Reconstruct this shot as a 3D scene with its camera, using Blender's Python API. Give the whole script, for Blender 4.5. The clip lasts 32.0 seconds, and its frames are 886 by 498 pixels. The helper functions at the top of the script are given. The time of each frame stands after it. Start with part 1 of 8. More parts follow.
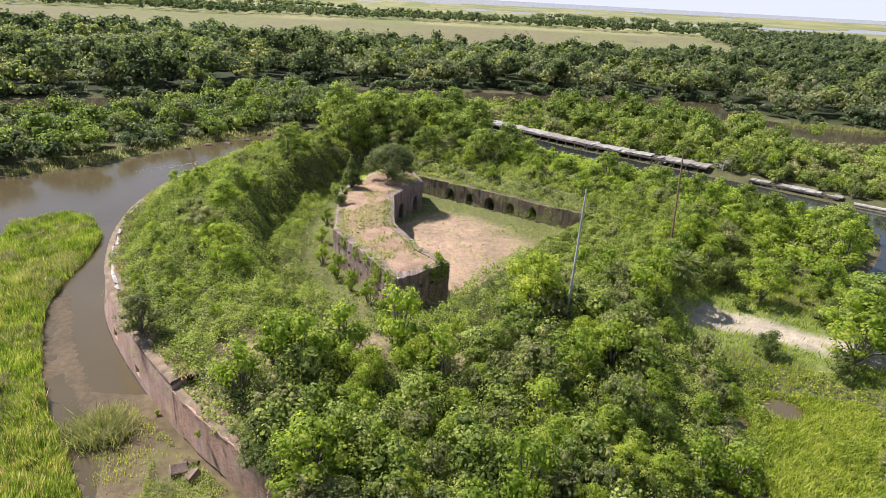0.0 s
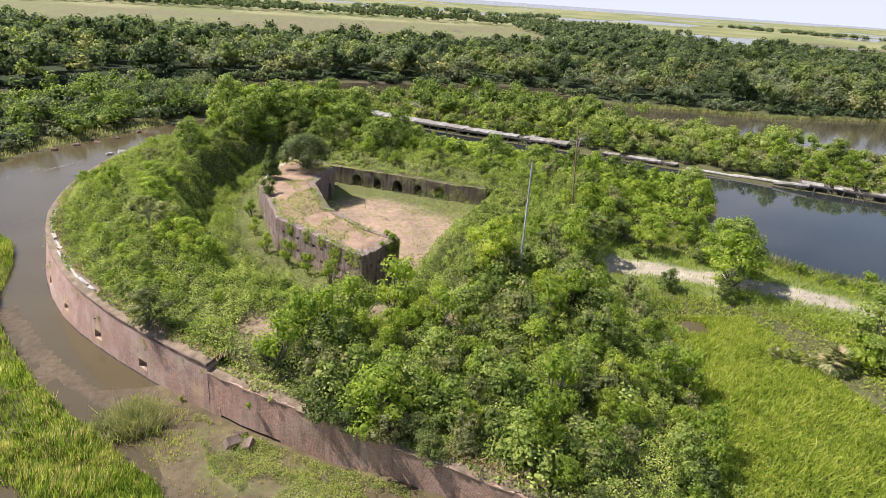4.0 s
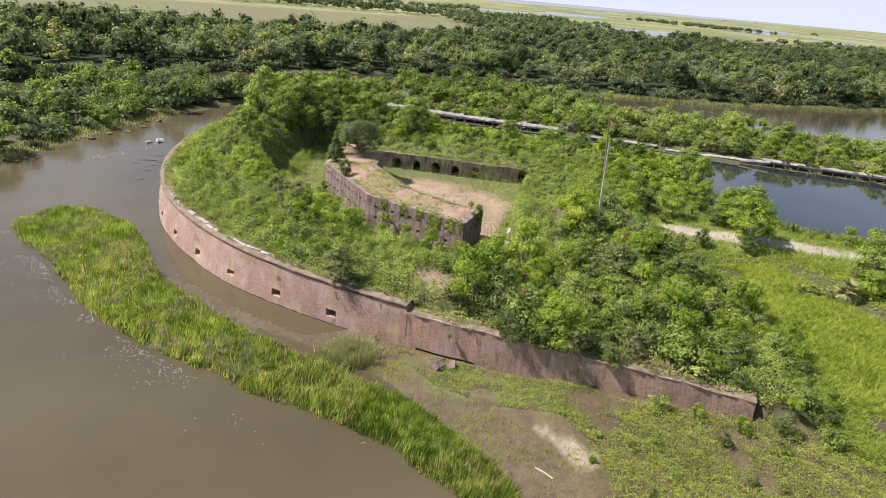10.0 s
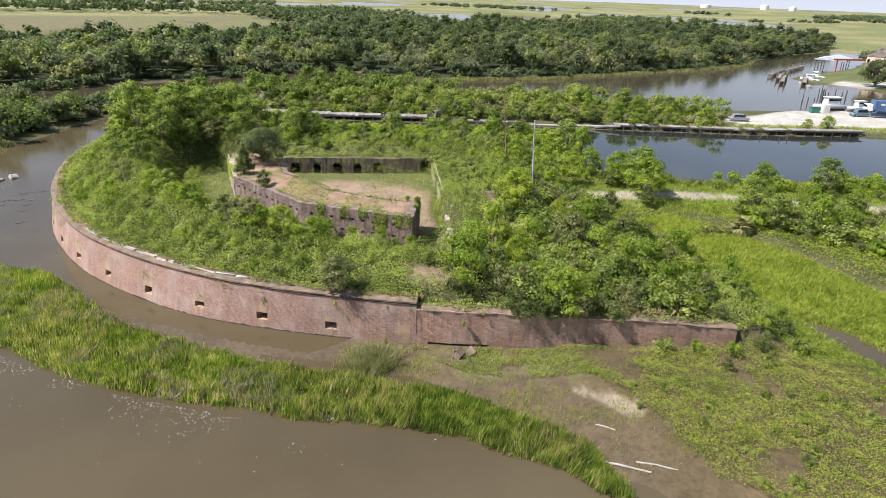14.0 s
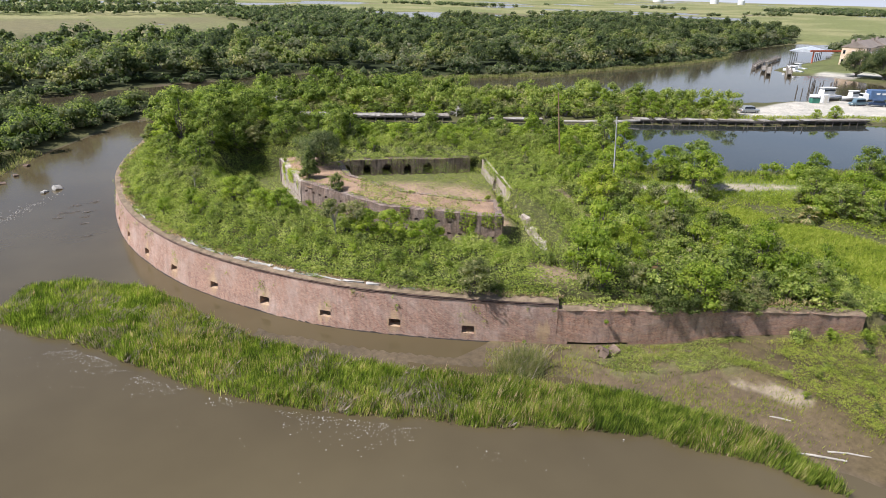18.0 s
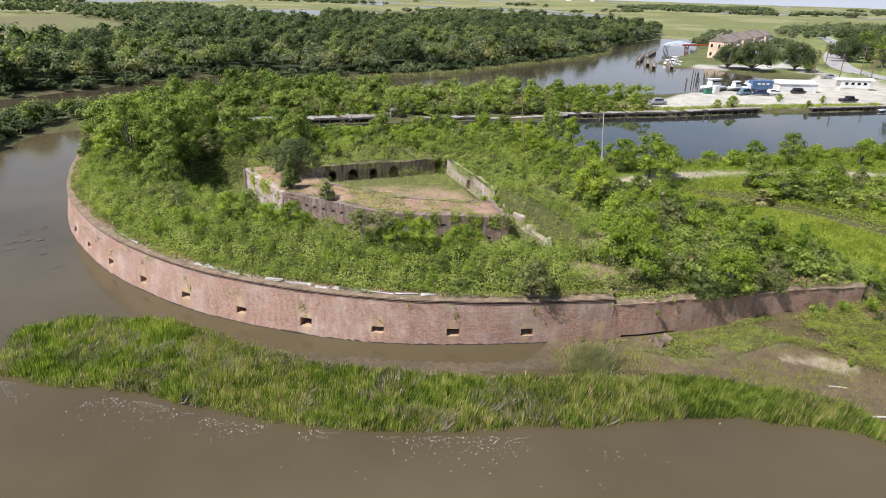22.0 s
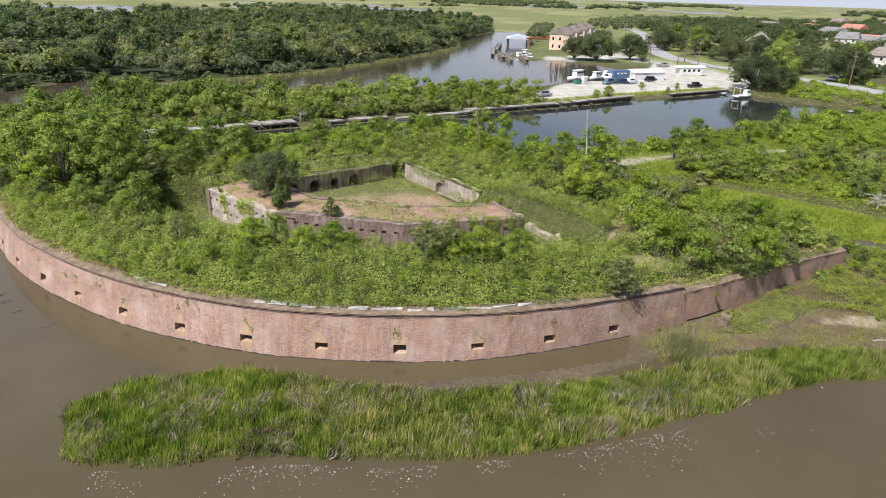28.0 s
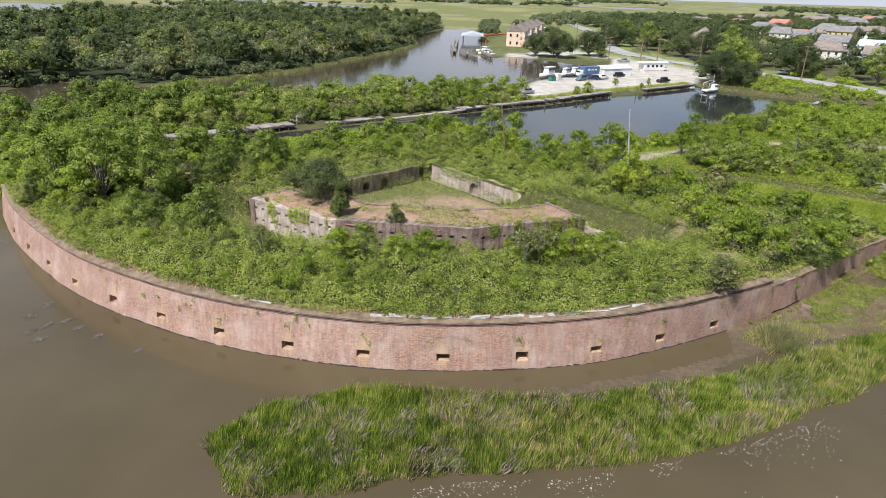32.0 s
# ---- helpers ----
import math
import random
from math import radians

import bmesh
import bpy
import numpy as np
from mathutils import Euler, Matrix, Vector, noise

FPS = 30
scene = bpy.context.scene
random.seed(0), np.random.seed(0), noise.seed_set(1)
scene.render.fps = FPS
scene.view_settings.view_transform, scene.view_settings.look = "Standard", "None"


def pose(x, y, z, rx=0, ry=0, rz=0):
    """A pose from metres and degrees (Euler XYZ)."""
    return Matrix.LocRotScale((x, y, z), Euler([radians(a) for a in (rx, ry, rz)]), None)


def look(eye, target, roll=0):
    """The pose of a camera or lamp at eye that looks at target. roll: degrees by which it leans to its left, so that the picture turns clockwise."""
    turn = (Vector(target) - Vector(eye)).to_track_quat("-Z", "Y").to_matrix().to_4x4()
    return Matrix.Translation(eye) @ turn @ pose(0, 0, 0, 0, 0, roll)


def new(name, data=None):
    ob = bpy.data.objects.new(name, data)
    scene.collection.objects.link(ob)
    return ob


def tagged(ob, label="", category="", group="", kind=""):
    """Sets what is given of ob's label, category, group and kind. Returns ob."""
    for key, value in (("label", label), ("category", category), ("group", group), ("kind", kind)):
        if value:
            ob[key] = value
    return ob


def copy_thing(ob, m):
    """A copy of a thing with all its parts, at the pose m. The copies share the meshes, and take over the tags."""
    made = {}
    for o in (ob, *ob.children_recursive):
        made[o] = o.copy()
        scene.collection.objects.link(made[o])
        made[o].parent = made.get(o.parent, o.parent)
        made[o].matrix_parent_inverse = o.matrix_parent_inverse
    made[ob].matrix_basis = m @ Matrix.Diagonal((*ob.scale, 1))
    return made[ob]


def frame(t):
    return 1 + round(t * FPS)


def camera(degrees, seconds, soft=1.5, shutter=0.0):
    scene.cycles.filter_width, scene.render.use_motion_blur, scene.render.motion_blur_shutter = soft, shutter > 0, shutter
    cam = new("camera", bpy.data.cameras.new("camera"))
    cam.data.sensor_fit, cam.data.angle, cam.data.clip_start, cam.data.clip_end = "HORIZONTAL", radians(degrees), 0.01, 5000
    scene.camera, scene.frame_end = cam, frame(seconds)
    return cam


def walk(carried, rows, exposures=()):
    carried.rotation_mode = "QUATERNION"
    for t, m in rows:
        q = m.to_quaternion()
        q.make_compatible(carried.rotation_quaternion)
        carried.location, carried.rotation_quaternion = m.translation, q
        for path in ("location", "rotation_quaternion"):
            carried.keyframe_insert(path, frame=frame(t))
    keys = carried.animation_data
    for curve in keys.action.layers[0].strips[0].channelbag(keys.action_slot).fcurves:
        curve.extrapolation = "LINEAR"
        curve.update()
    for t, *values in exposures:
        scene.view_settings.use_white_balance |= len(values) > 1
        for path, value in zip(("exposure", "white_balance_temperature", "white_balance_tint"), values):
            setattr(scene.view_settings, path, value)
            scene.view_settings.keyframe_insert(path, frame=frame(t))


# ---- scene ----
cam = camera(69.1, 32.0, soft=0.7)
METRES, EYE, TILT, LEAN, TURN = 115.0, 27.9, -21.7, -2.85, 0.0
ROWS = [
    (0.0, 0.0, 0.0, 0.0, 0.0, 0.0, -0.0),
    (0.5, -0.014, -0.0046, -0.0006, -2.81, -0.14, -0.31),
    (1.0, -0.0278, -0.0094, -0.0018, -4.71, -0.27, 0.59),
    (1.5, -0.0413, -0.0145, -0.0028, -6.57, -0.46, 1.31),
    (2.0, -0.0546, -0.0199, -0.0038, -8.54, -0.68, 1.73),
    (2.5, -0.0681, -0.0253, -0.0051, -10.41, -0.89, 2.27),
    (3.0, -0.0819, -0.0305, -0.0064, -12.11, -1.11, 2.93),
    (3.5, -0.0953, -0.0359, -0.0076, -13.99, -1.36, 3.23),
    (5.5, -0.1521, -0.0545, -0.0113, -17.75, -2.05, 8.74),
    (6.0, -0.1668, -0.0595, -0.0124, -17.78, -2.08, 8.55),
    (6.5, -0.1822, -0.0647, -0.0134, -17.81, -2.13, 8.43),
    (7.0, -0.1977, -0.0695, -0.0143, -17.79, -2.17, 8.48),
    (7.5, -0.2128, -0.0739, -0.0152, -17.77, -2.21, 8.52),
    (8.0, -0.2293, -0.0777, -0.0156, -17.75, -2.24, 8.56),
    (8.5, -0.2459, -0.0799, -0.0154, -17.72, -2.28, 8.61),
    (9.0, -0.2627, -0.0805, -0.0146, -17.71, -2.32, 8.68),
    (9.5, -0.2788, -0.0802, -0.0132, -18.62, -2.5, 8.02),
    (10.0, -0.2952, -0.0783, -0.0115, -22.46, -3.13, 6.35),
    (10.5, -0.3108, -0.0742, -0.0095, -24.63, -3.56, 8.18),
    (11.0, -0.3254, -0.0698, -0.0069, -26.39, -3.95, 10.0),
    (11.5, -0.3398, -0.0642, -0.0043, -28.57, -4.39, 10.72),
    (12.0, -0.3534, -0.0579, -0.0014, -30.72, -4.87, 11.46),
    (12.5, -0.3666, -0.0507, 0.0016, -32.73, -5.32, 12.25),
    (13.0, -0.3791, -0.0433, 0.005, -34.66, -5.8, 12.99),
    (13.5, -0.3913, -0.0352, 0.0084, -36.64, -6.3, 13.6),
    (15.5, -0.436, 0.0029, 0.0233, -41.8, -7.66, 15.44),
    (16.0, -0.447, 0.013, 0.0277, -41.76, -7.69, 15.51),
    (16.5, -0.4587, 0.0235, 0.0323, -41.74, -7.71, 15.53),
    (17.0, -0.4702, 0.0345, 0.037, -41.72, -7.73, 15.58),
    (17.5, -0.4823, 0.0456, 0.042, -41.75, -7.78, 15.6),
    (18.0, -0.4936, 0.0569, 0.047, -42.2, -7.92, 15.74),
    (18.5, -0.5047, 0.0681, 0.0519, -43.41, -8.27, 15.98),
    (19.0, -0.5152, 0.0797, 0.0571, -45.48, -8.87, 16.35),
    (19.5, -0.5251, 0.0913, 0.0626, -47.3, -9.43, 16.74),
    (20.0, -0.5345, 0.1031, 0.0681, -49.04, -9.97, 17.04),
    (20.5, -0.5433, 0.1149, 0.0733, -50.95, -10.55, 17.37),
    (21.0, -0.5516, 0.1271, 0.0788, -51.76, -10.84, 17.55),
    (21.5, -0.5599, 0.1393, 0.0841, -51.79, -10.89, 17.62),
    (22.0, -0.5677, 0.1512, 0.0895, -53.8, -11.54, 17.96),
    (22.5, -0.5752, 0.1641, 0.095, -55.96, -12.25, 18.28),
    (23.0, -0.5821, 0.1768, 0.1005, -57.51, -12.77, 18.5),
    (23.5, -0.5886, 0.1896, 0.1061, -59.31, -13.38, 18.74),
    (24.0, -0.5948, 0.2025, 0.1118, -60.98, -13.96, 18.95),
    (24.5, -0.6007, 0.2155, 0.1176, -62.22, -14.41, 19.11),
    (25.0, -0.6064, 0.2288, 0.1235, -63.31, -14.8, 19.24),
    (25.5, -0.6119, 0.242, 0.1293, -64.05, -15.1, 19.34),
    (27.5, -0.6313, 0.296, 0.1533, -69.46, -17.08, 19.81),
    (28.0, -0.6353, 0.3099, 0.1591, -70.48, -17.46, 19.9),
    (28.5, -0.6392, 0.3239, 0.1651, -71.11, -17.71, 19.96),
    (29.0, -0.6429, 0.3379, 0.1711, -71.73, -17.98, 20.02),
    (29.5, -0.6465, 0.3518, 0.177, -72.93, -18.41, 20.07),
    (30.0, -0.6497, 0.3662, 0.183, -74.38, -18.94, 20.12),
    (30.5, -0.6527, 0.3804, 0.1891, -75.0, -19.18, 20.17),
    (31.0, -0.6556, 0.3946, 0.1951, -75.6, -19.42, 20.2),
    (31.5, -0.6583, 0.409, 0.201, -76.25, -19.69, 20.22),
    (32.0, -0.6608, 0.4234, 0.2069, -76.72, -19.9, 20.25),
]
walk(cam, [(t, pose(0, 0, EYE, TILT, LEAN, TURN) @ pose(METRES * x, METRES * y, METRES * z, 90 + pitch, roll, yaw)) for t, x, y, z, yaw, pitch, roll in ROWS], [(0, 0.81, 6290, 17), (9, 0.77, 6230, 16), (13, 0.69, 6200, 15), (18, 0.57, 6180, 14), (32, 0.47, 6180, 13)])

# ---- world and sun ----
SUN_ELEVATION, SUN_AZIMUTH = radians(53), math.atan2(-0.91, 0.41)
world = bpy.data.worlds.new("sky")
scene.world = world
world.use_nodes = True
wn, wl = world.node_tree.nodes, world.node_tree.links
sky = wn.new("ShaderNodeTexSky")
sky.sky_type, sky.sun_disc = "NISHITA", False
sky.sun_elevation, sky.sun_rotation = SUN_ELEVATION, SUN_AZIMUTH
sky.air_density, sky.dust_density, sky.ozone_density = 1.0, 0.5, 2.6
background = wn["Background"]
background.inputs["Strength"].default_value = 0.077
wcoord, wnoise, wramp, wmix = wn.new("ShaderNodeTexCoord"), wn.new("ShaderNodeTexNoise"), wn.new("ShaderNodeValToRGB"), wn.new("ShaderNodeMix")
wmap, wsplit, whaze, wpale = wn.new("ShaderNodeMapping"), wn.new("ShaderNodeSeparateXYZ"), wn.new("ShaderNodeMapRange"), wn.new("ShaderNodeMix")
wmap.inputs["Scale"].default_value = (2.2, 2.2, 6.0)
wl.new(wcoord.outputs["Generated"], wmap.inputs["Vector"])
wl.new(wmap.outputs["Vector"], wnoise.inputs["Vector"])
wnoise.inputs["Scale"].default_value, wnoise.inputs["Detail"].default_value = 1.5, 6.0
wramp.color_ramp.elements[0].position, wramp.color_ramp.elements[1].position = 0.50, 0.68
wmix.data_type = wpale.data_type = "RGBA"
wmix.inputs["B"].default_value = (6.4, 6.7, 7.2, 1)
wl.new(wnoise.outputs["Fac"], wramp.inputs["Fac"])
wl.new(wramp.outputs["Color"], wmix.inputs["Factor"])
wl.new(sky.outputs["Color"], wmix.inputs["A"])
wl.new(wcoord.outputs["Generated"], wsplit.inputs["Vector"])
wl.new(wsplit.outputs["Z"], whaze.inputs["Value"])
whaze.inputs["From Min"].default_value, whaze.inputs["From Max"].default_value = 0.0, 0.30
whaze.inputs["To Min"].default_value, whaze.inputs["To Max"].default_value = 1.0, 0.0
wl.new(whaze.outputs["Result"], wpale.inputs["Factor"])
wl.new(wmix.outputs["Result"], wpale.inputs["A"])
wpale.inputs["B"].default_value = (6.2, 6.6, 7.3, 1)
wl.new(wpale.outputs["Result"], background.inputs["Color"])
sun_data = bpy.data.lights.new("sun", "SUN")
sun_data.energy, sun_data.angle, sun_data.color = 5.0, radians(0.6), (1.0, 0.955, 0.89)
sun = new("sun", sun_data)
sun_from = Vector((math.sin(SUN_AZIMUTH) * math.cos(SUN_ELEVATION), math.cos(SUN_AZIMUTH) * math.cos(SUN_ELEVATION), math.sin(SUN_ELEVATION)))
sun.matrix_world = look(sun_from * 300, (0, 0, 0))
scene.view_settings.exposure = 0.4

# ---- materials ----
def material(name):
    m = bpy.data.materials.new(name)
    m.use_nodes = True
    return m, m.node_tree.nodes, m.node_tree.links, m.node_tree.nodes["Principled BSDF"]


def ramp(nodes, stops):
    r = nodes.new("ShaderNodeValToRGB")
    while len(r.color_ramp.elements) < len(stops):
        r.color_ramp.elements.new(0.5)
    for e, (p, c) in zip(r.color_ramp.elements, stops):
        e.position, e.color = p, (*c, 1)
    return r


def blend(nodes, links, kind, a, b, factor):
    m = nodes.new("ShaderNodeMix")
    m.data_type, m.blend_type = "RGBA", kind
    for socket, value in (("A", a), ("B", b), ("Factor", factor)):
        if isinstance(value, bpy.types.NodeSocket):
            links.new(value, m.inputs[socket])
        elif socket == "Factor":
            m.inputs[socket].default_value = value
        else:
            m.inputs[socket].default_value = (*value, 1)
    return m.outputs["Result"]


def noise_of(nodes, links, vector, scale, detail=4.0, rough=0.55):
    n = nodes.new("ShaderNodeTexNoise")
    n.inputs["Scale"].default_value, n.inputs["Detail"].default_value, n.inputs["Roughness"].default_value = scale, detail, rough
    if vector:
        links.new(vector, n.inputs["Vector"])
    return n.outputs["Fac"]


def bumped(nodes, links, bsdf, height, strength, distance):
    b = nodes.new("ShaderNodeBump")
    b.inputs["Strength"].default_value, b.inputs["Distance"].default_value = strength, distance
    links.new(height, b.inputs["Height"])
    links.new(b.outputs["Normal"], bsdf.inputs["Normal"])


def plain(name, dark, light, scale=2.0, rough=0.8, metal=0.0, bump=0.3, depth=0.02, fine=None):
    """A surface that wavers between two colours at two scales."""
    m, n, l, bsdf = material(name)
    where = n.new("ShaderNodeTexCoord").outputs["Object"]
    big, small = noise_of(n, l, where, scale), noise_of(n, l, where, fine or scale * 9)
    colour = ramp(n, [(0.3, dark), (0.7, light)])
    l.new(big, colour.inputs["Fac"])
    speck = ramp(n, [(0.25, (0.72, 0.72, 0.72)), (0.75, (1.15, 1.15, 1.15))])
    l.new(small, speck.inputs["Fac"])
    l.new(blend(n, l, "MULTIPLY", colour.outputs["Color"], speck.outputs["Color"], 1.0), bsdf.inputs["Base Color"])
    bsdf.inputs["Roughness"].default_value, bsdf.inputs["Metallic"].default_value = rough, metal
    if bump:
        bumped(n, l, bsdf, small, bump, depth)
    return m


def leafy(name, stops, through_light=0.3, rough=0.55, scale=0.25):
    """Leaves: each leaf takes a colour of its own, whole sprays drift in tone, and light shines through."""
    m, n, l, bsdf = material(name)
    geo = n.new("ShaderNodeNewGeometry")
    where = n.new("ShaderNodeTexCoord").outputs["Object"]
    info = n.new("ShaderNodeObjectInfo")
    broad, bushy = noise_of(n, l, where, scale, 3.0), noise_of(n, l, where, scale * 5 + 0.25, 2.0)
    pair = n.new("ShaderNodeMath")
    pair.operation = "MULTIPLY_ADD"
    l.new(bushy, pair.inputs[0])
    pair.inputs[1].default_value = 1.5
    less = n.new("ShaderNodeMath")
    less.operation = "SUBTRACT"
    l.new(broad, less.inputs[0])
    less.inputs[1].default_value = 0.75
    l.new(less.outputs[0], pair.inputs[2])
    drift = pair.outputs[0]
    mixer = n.new("ShaderNodeMath")
    mixer.operation = "MULTIPLY_ADD"
    l.new(drift, mixer.inputs[0])
    mixer.inputs[1].default_value = 0.9
    add = n.new("ShaderNodeMath")
    add.operation = "MULTIPLY_ADD"
    l.new(geo.outputs["Random Per Island"], add.inputs[0])
    add.inputs[1].default_value, add.inputs[2].default_value = 0.62, -0.33
    l.new(add.outputs[0], mixer.inputs[2])
    tone = n.new("ShaderNodeMath")
    tone.operation = "MULTIPLY_ADD"
    l.new(info.outputs["Random"], tone.inputs[0])
    tone.inputs[1].default_value = 0.3
    l.new(mixer.outputs[0], tone.inputs[2])
    colour = ramp(n, [(p, (1.16 * r, 1.10 * g, 1.4 * b)) for p, (r, g, b) in stops])
    l.new(tone.outputs[0], colour.inputs["Fac"])
    l.new(colour.outputs["Color"], bsdf.inputs["Base Color"])
    bsdf.inputs["Roughness"].default_value = rough
    bsdf.inputs["Specular IOR Level"].default_value = 0.16
    shine = n.new("ShaderNodeBsdfTranslucent")
    l.new(blend(n, l, "MULTIPLY", colour.outputs["Color"], (1.4, 1.52, 0.85), 1.0), shine.inputs["Color"])
    both = n.new("ShaderNodeMixShader")
    both.inputs["Fac"].default_value = min(0.62, through_light + 0.12)
    l.new(bsdf.outputs["BSDF"], both.inputs[1])
    l.new(shine.outputs["BSDF"], both.inputs[2])
    l.new(both.outputs["Shader"], n["Material Output"].inputs["Surface"])
    return m


def masonry(name, brick_a, brick_b, mortar, stain, stain_amount, pale, pale_amount, bump=0.5, wash=None):
    """Old brickwork laid along the UV map (metres along the wall, metres up). wash: (first, pitch, height) of ochre washes round the gun openings."""
    m, n, l, bsdf = material(name)
    uv = n.new("ShaderNodeUVMap").outputs["UV"]
    br = n.new("ShaderNodeTexBrick")
    l.new(uv, br.inputs["Vector"])
    br.inputs["Color1"].default_value, br.inputs["Color2"].default_value, br.inputs["Mortar"].default_value = (*brick_a, 1), (*brick_b, 1), (*mortar, 1)
    br.inputs["Scale"].default_value = 1.0
    br.inputs["Brick Width"].default_value, br.inputs["Row Height"].default_value = 0.24, 0.085
    br.inputs["Mortar Size"].default_value, br.inputs["Mortar Smooth"].default_value = 0.012, 0.4
    br.inputs["Bias"].default_value = 0.1
    patch = noise_of(n, l, uv, 0.35, 6.0, 0.65)
    patch_ramp = ramp(n, [(0.46, (0, 0, 0)), (0.68, (1, 1, 1))])
    l.new(patch, patch_ramp.inputs["Fac"])
    stretch = n.new("ShaderNodeMapping")
    stretch.inputs["Scale"].default_value = (1.6, 0.22, 1.0)
    l.new(uv, stretch.inputs["Vector"])
    streak = noise_of(n, l, stretch.outputs["Vector"], 1.3, 7.0, 0.7)
    streak_ramp = ramp(n, [(0.45, (0, 0, 0)), (0.66, (1, 1, 1))])
    l.new(streak, streak_ramp.inputs["Fac"])
    grit = noise_of(n, l, uv, 6.0, 5.0, 0.7)
    grit_ramp = ramp(n, [(0.25, (0.62, 0.6, 0.6)), (0.75, (1.3, 1.27, 1.22))])
    l.new(grit, grit_ramp.inputs["Fac"])
    c = blend(n, l, "MULTIPLY", br.outputs["Color"], grit_ramp.outputs["Color"], 1.0)
    f1 = n.new("ShaderNodeMath"); f1.operation = "MULTIPLY"; f1.inputs[1].default_value = pale_amount
    l.new(patch_ramp.outputs["Color"], f1.inputs[0])
    c = blend(n, l, "MIX", c, pale, f1.outputs[0])
    f2 = n.new("ShaderNodeMath"); f2.operation = "MULTIPLY"; f2.inputs[1].default_value = stain_amount
    l.new(streak_ramp.outputs["Color"], f2.inputs[0])
    c = blend(n, l, "MIX", c, stain, f2.outputs[0])
    if wash:
        split = n.new("ShaderNodeSeparateXYZ")
        l.new(uv, split.inputs["Vector"])

        def sums(op, a, b):
            k = n.new("ShaderNodeMath"); k.operation = op
            for i, q in enumerate((a, b)):
                if isinstance(q, bpy.types.NodeSocket):
                    l.new(q, k.inputs[i])
                else:
                    k.inputs[i].default_value = q
            return k.outputs[0]
        dx = sums("ABSOLUTE", sums("SUBTRACT", sums("FLOORED_MODULO", sums("SUBTRACT", split.outputs["X"], wash[0] - wash[1] / 2), wash[1]), wash[1] / 2), 0.0)
        dz = sums("SUBTRACT", split.outputs["Y"], wash[2])
        reach = sums("POWER", sums("ADD", sums("MULTIPLY", dx, dx), sums("MULTIPLY", sums("MULTIPLY", dz, dz), 0.45)), 0.5)
        fade = ramp(n, [(0.35, (1, 1, 1)), (0.78, (0, 0, 0))])
        l.new(sums("ADD", reach, sums("MULTIPLY", sums("SUBTRACT", streak, 0.5), 2.6)), fade.inputs["Fac"])
        c = blend(n, l, "MIX", c, (0.50, 0.36, 0.19), sums("MULTIPLY", fade.outputs["Color"], 0.5))
    l.new(c, bsdf.inputs["Base Color"])
    bsdf.inputs["Roughness"].default_value = 0.92
    height = n.new("ShaderNodeMath"); height.operation = "MULTIPLY_ADD"; height.inputs[1].default_value = 0.6
    l.new(br.outputs["Fac"], height.inputs[0]); height.inputs[1].default_value = -0.7
    l.new(grit, height.inputs[2])
    bumped(n, l, bsdf, height.outputs[0], bump, 0.03)
    return m


# river-wall brick again, with the straight stretch's shade put into its colour
LOW_BRICK = masonry("shaded_scarp_brick", (0.50, 0.27, 0.175), (0.28, 0.15, 0.105), (0.48, 0.40, 0.33), (0.10, 0.072, 0.06), 0.5, (0.46, 0.37, 0.32), 0.4, 0.8)
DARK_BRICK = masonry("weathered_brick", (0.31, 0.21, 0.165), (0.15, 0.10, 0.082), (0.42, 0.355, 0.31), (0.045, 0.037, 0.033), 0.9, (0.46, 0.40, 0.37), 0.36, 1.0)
PALE_BRICK = masonry("pale_brick", (0.52, 0.44, 0.38), (0.34, 0.27, 0.23), (0.56, 0.51, 0.46), (0.10, 0.082, 0.07), 0.6, (0.70, 0.64, 0.58), 0.7, 0.9)
CORDON = plain("cordon_brick", (0.10, 0.065, 0.05), (0.26, 0.17, 0.135), 1.2, 0.95, 0, 0.5)
RUBBLE = plain("broken_masonry", (0.10, 0.07, 0.052), (0.27, 0.195, 0.145), 0.7, 0.95, 0, 0.8, 0.05)
COPING = plain("pale_coping", (0.26, 0.25, 0.22), (0.56, 0.54, 0.50), 2.5, 0.9)
OCHRE = plain("ochre_stone", (0.34, 0.24, 0.12), (0.52, 0.40, 0.24), 2.0, 0.95)
# near-black that paints the shadow line under the river wall
UNDERCUT_SHADE = plain("undercut_shade", (0.02, 0.017, 0.015), (0.06, 0.05, 0.045), 1.0, 0.95)
BARK = plain("bark", (0.09, 0.075, 0.06), (0.24, 0.21, 0.18), 3.0, 0.95, 0, 0.7, 0.03)
DEADWOOD = plain("bleached_wood", (0.28, 0.25, 0.21), (0.52, 0.48, 0.42), 2.0, 0.9)
PLANK = plain("grey_planks", (0.15, 0.13, 0.105), (0.33, 0.295, 0.25), 1.2, 0.9)
PILE = plain("tarred_piles", (0.05, 0.042, 0.035), (0.17, 0.15, 0.125), 1.5, 0.9)
CONCRETE = plain("old_concrete", (0.20, 0.185, 0.16), (0.40, 0.375, 0.335), 0.8, 0.9)
POLE_GREY = plain("weathered_pole", (0.26, 0.25, 0.24), (0.46, 0.45, 0.43), 2.0, 0.6)
POLE_RUST = plain("rust_brown_pole", (0.16, 0.09, 0.06), (0.30, 0.18, 0.12), 2.0, 0.8)

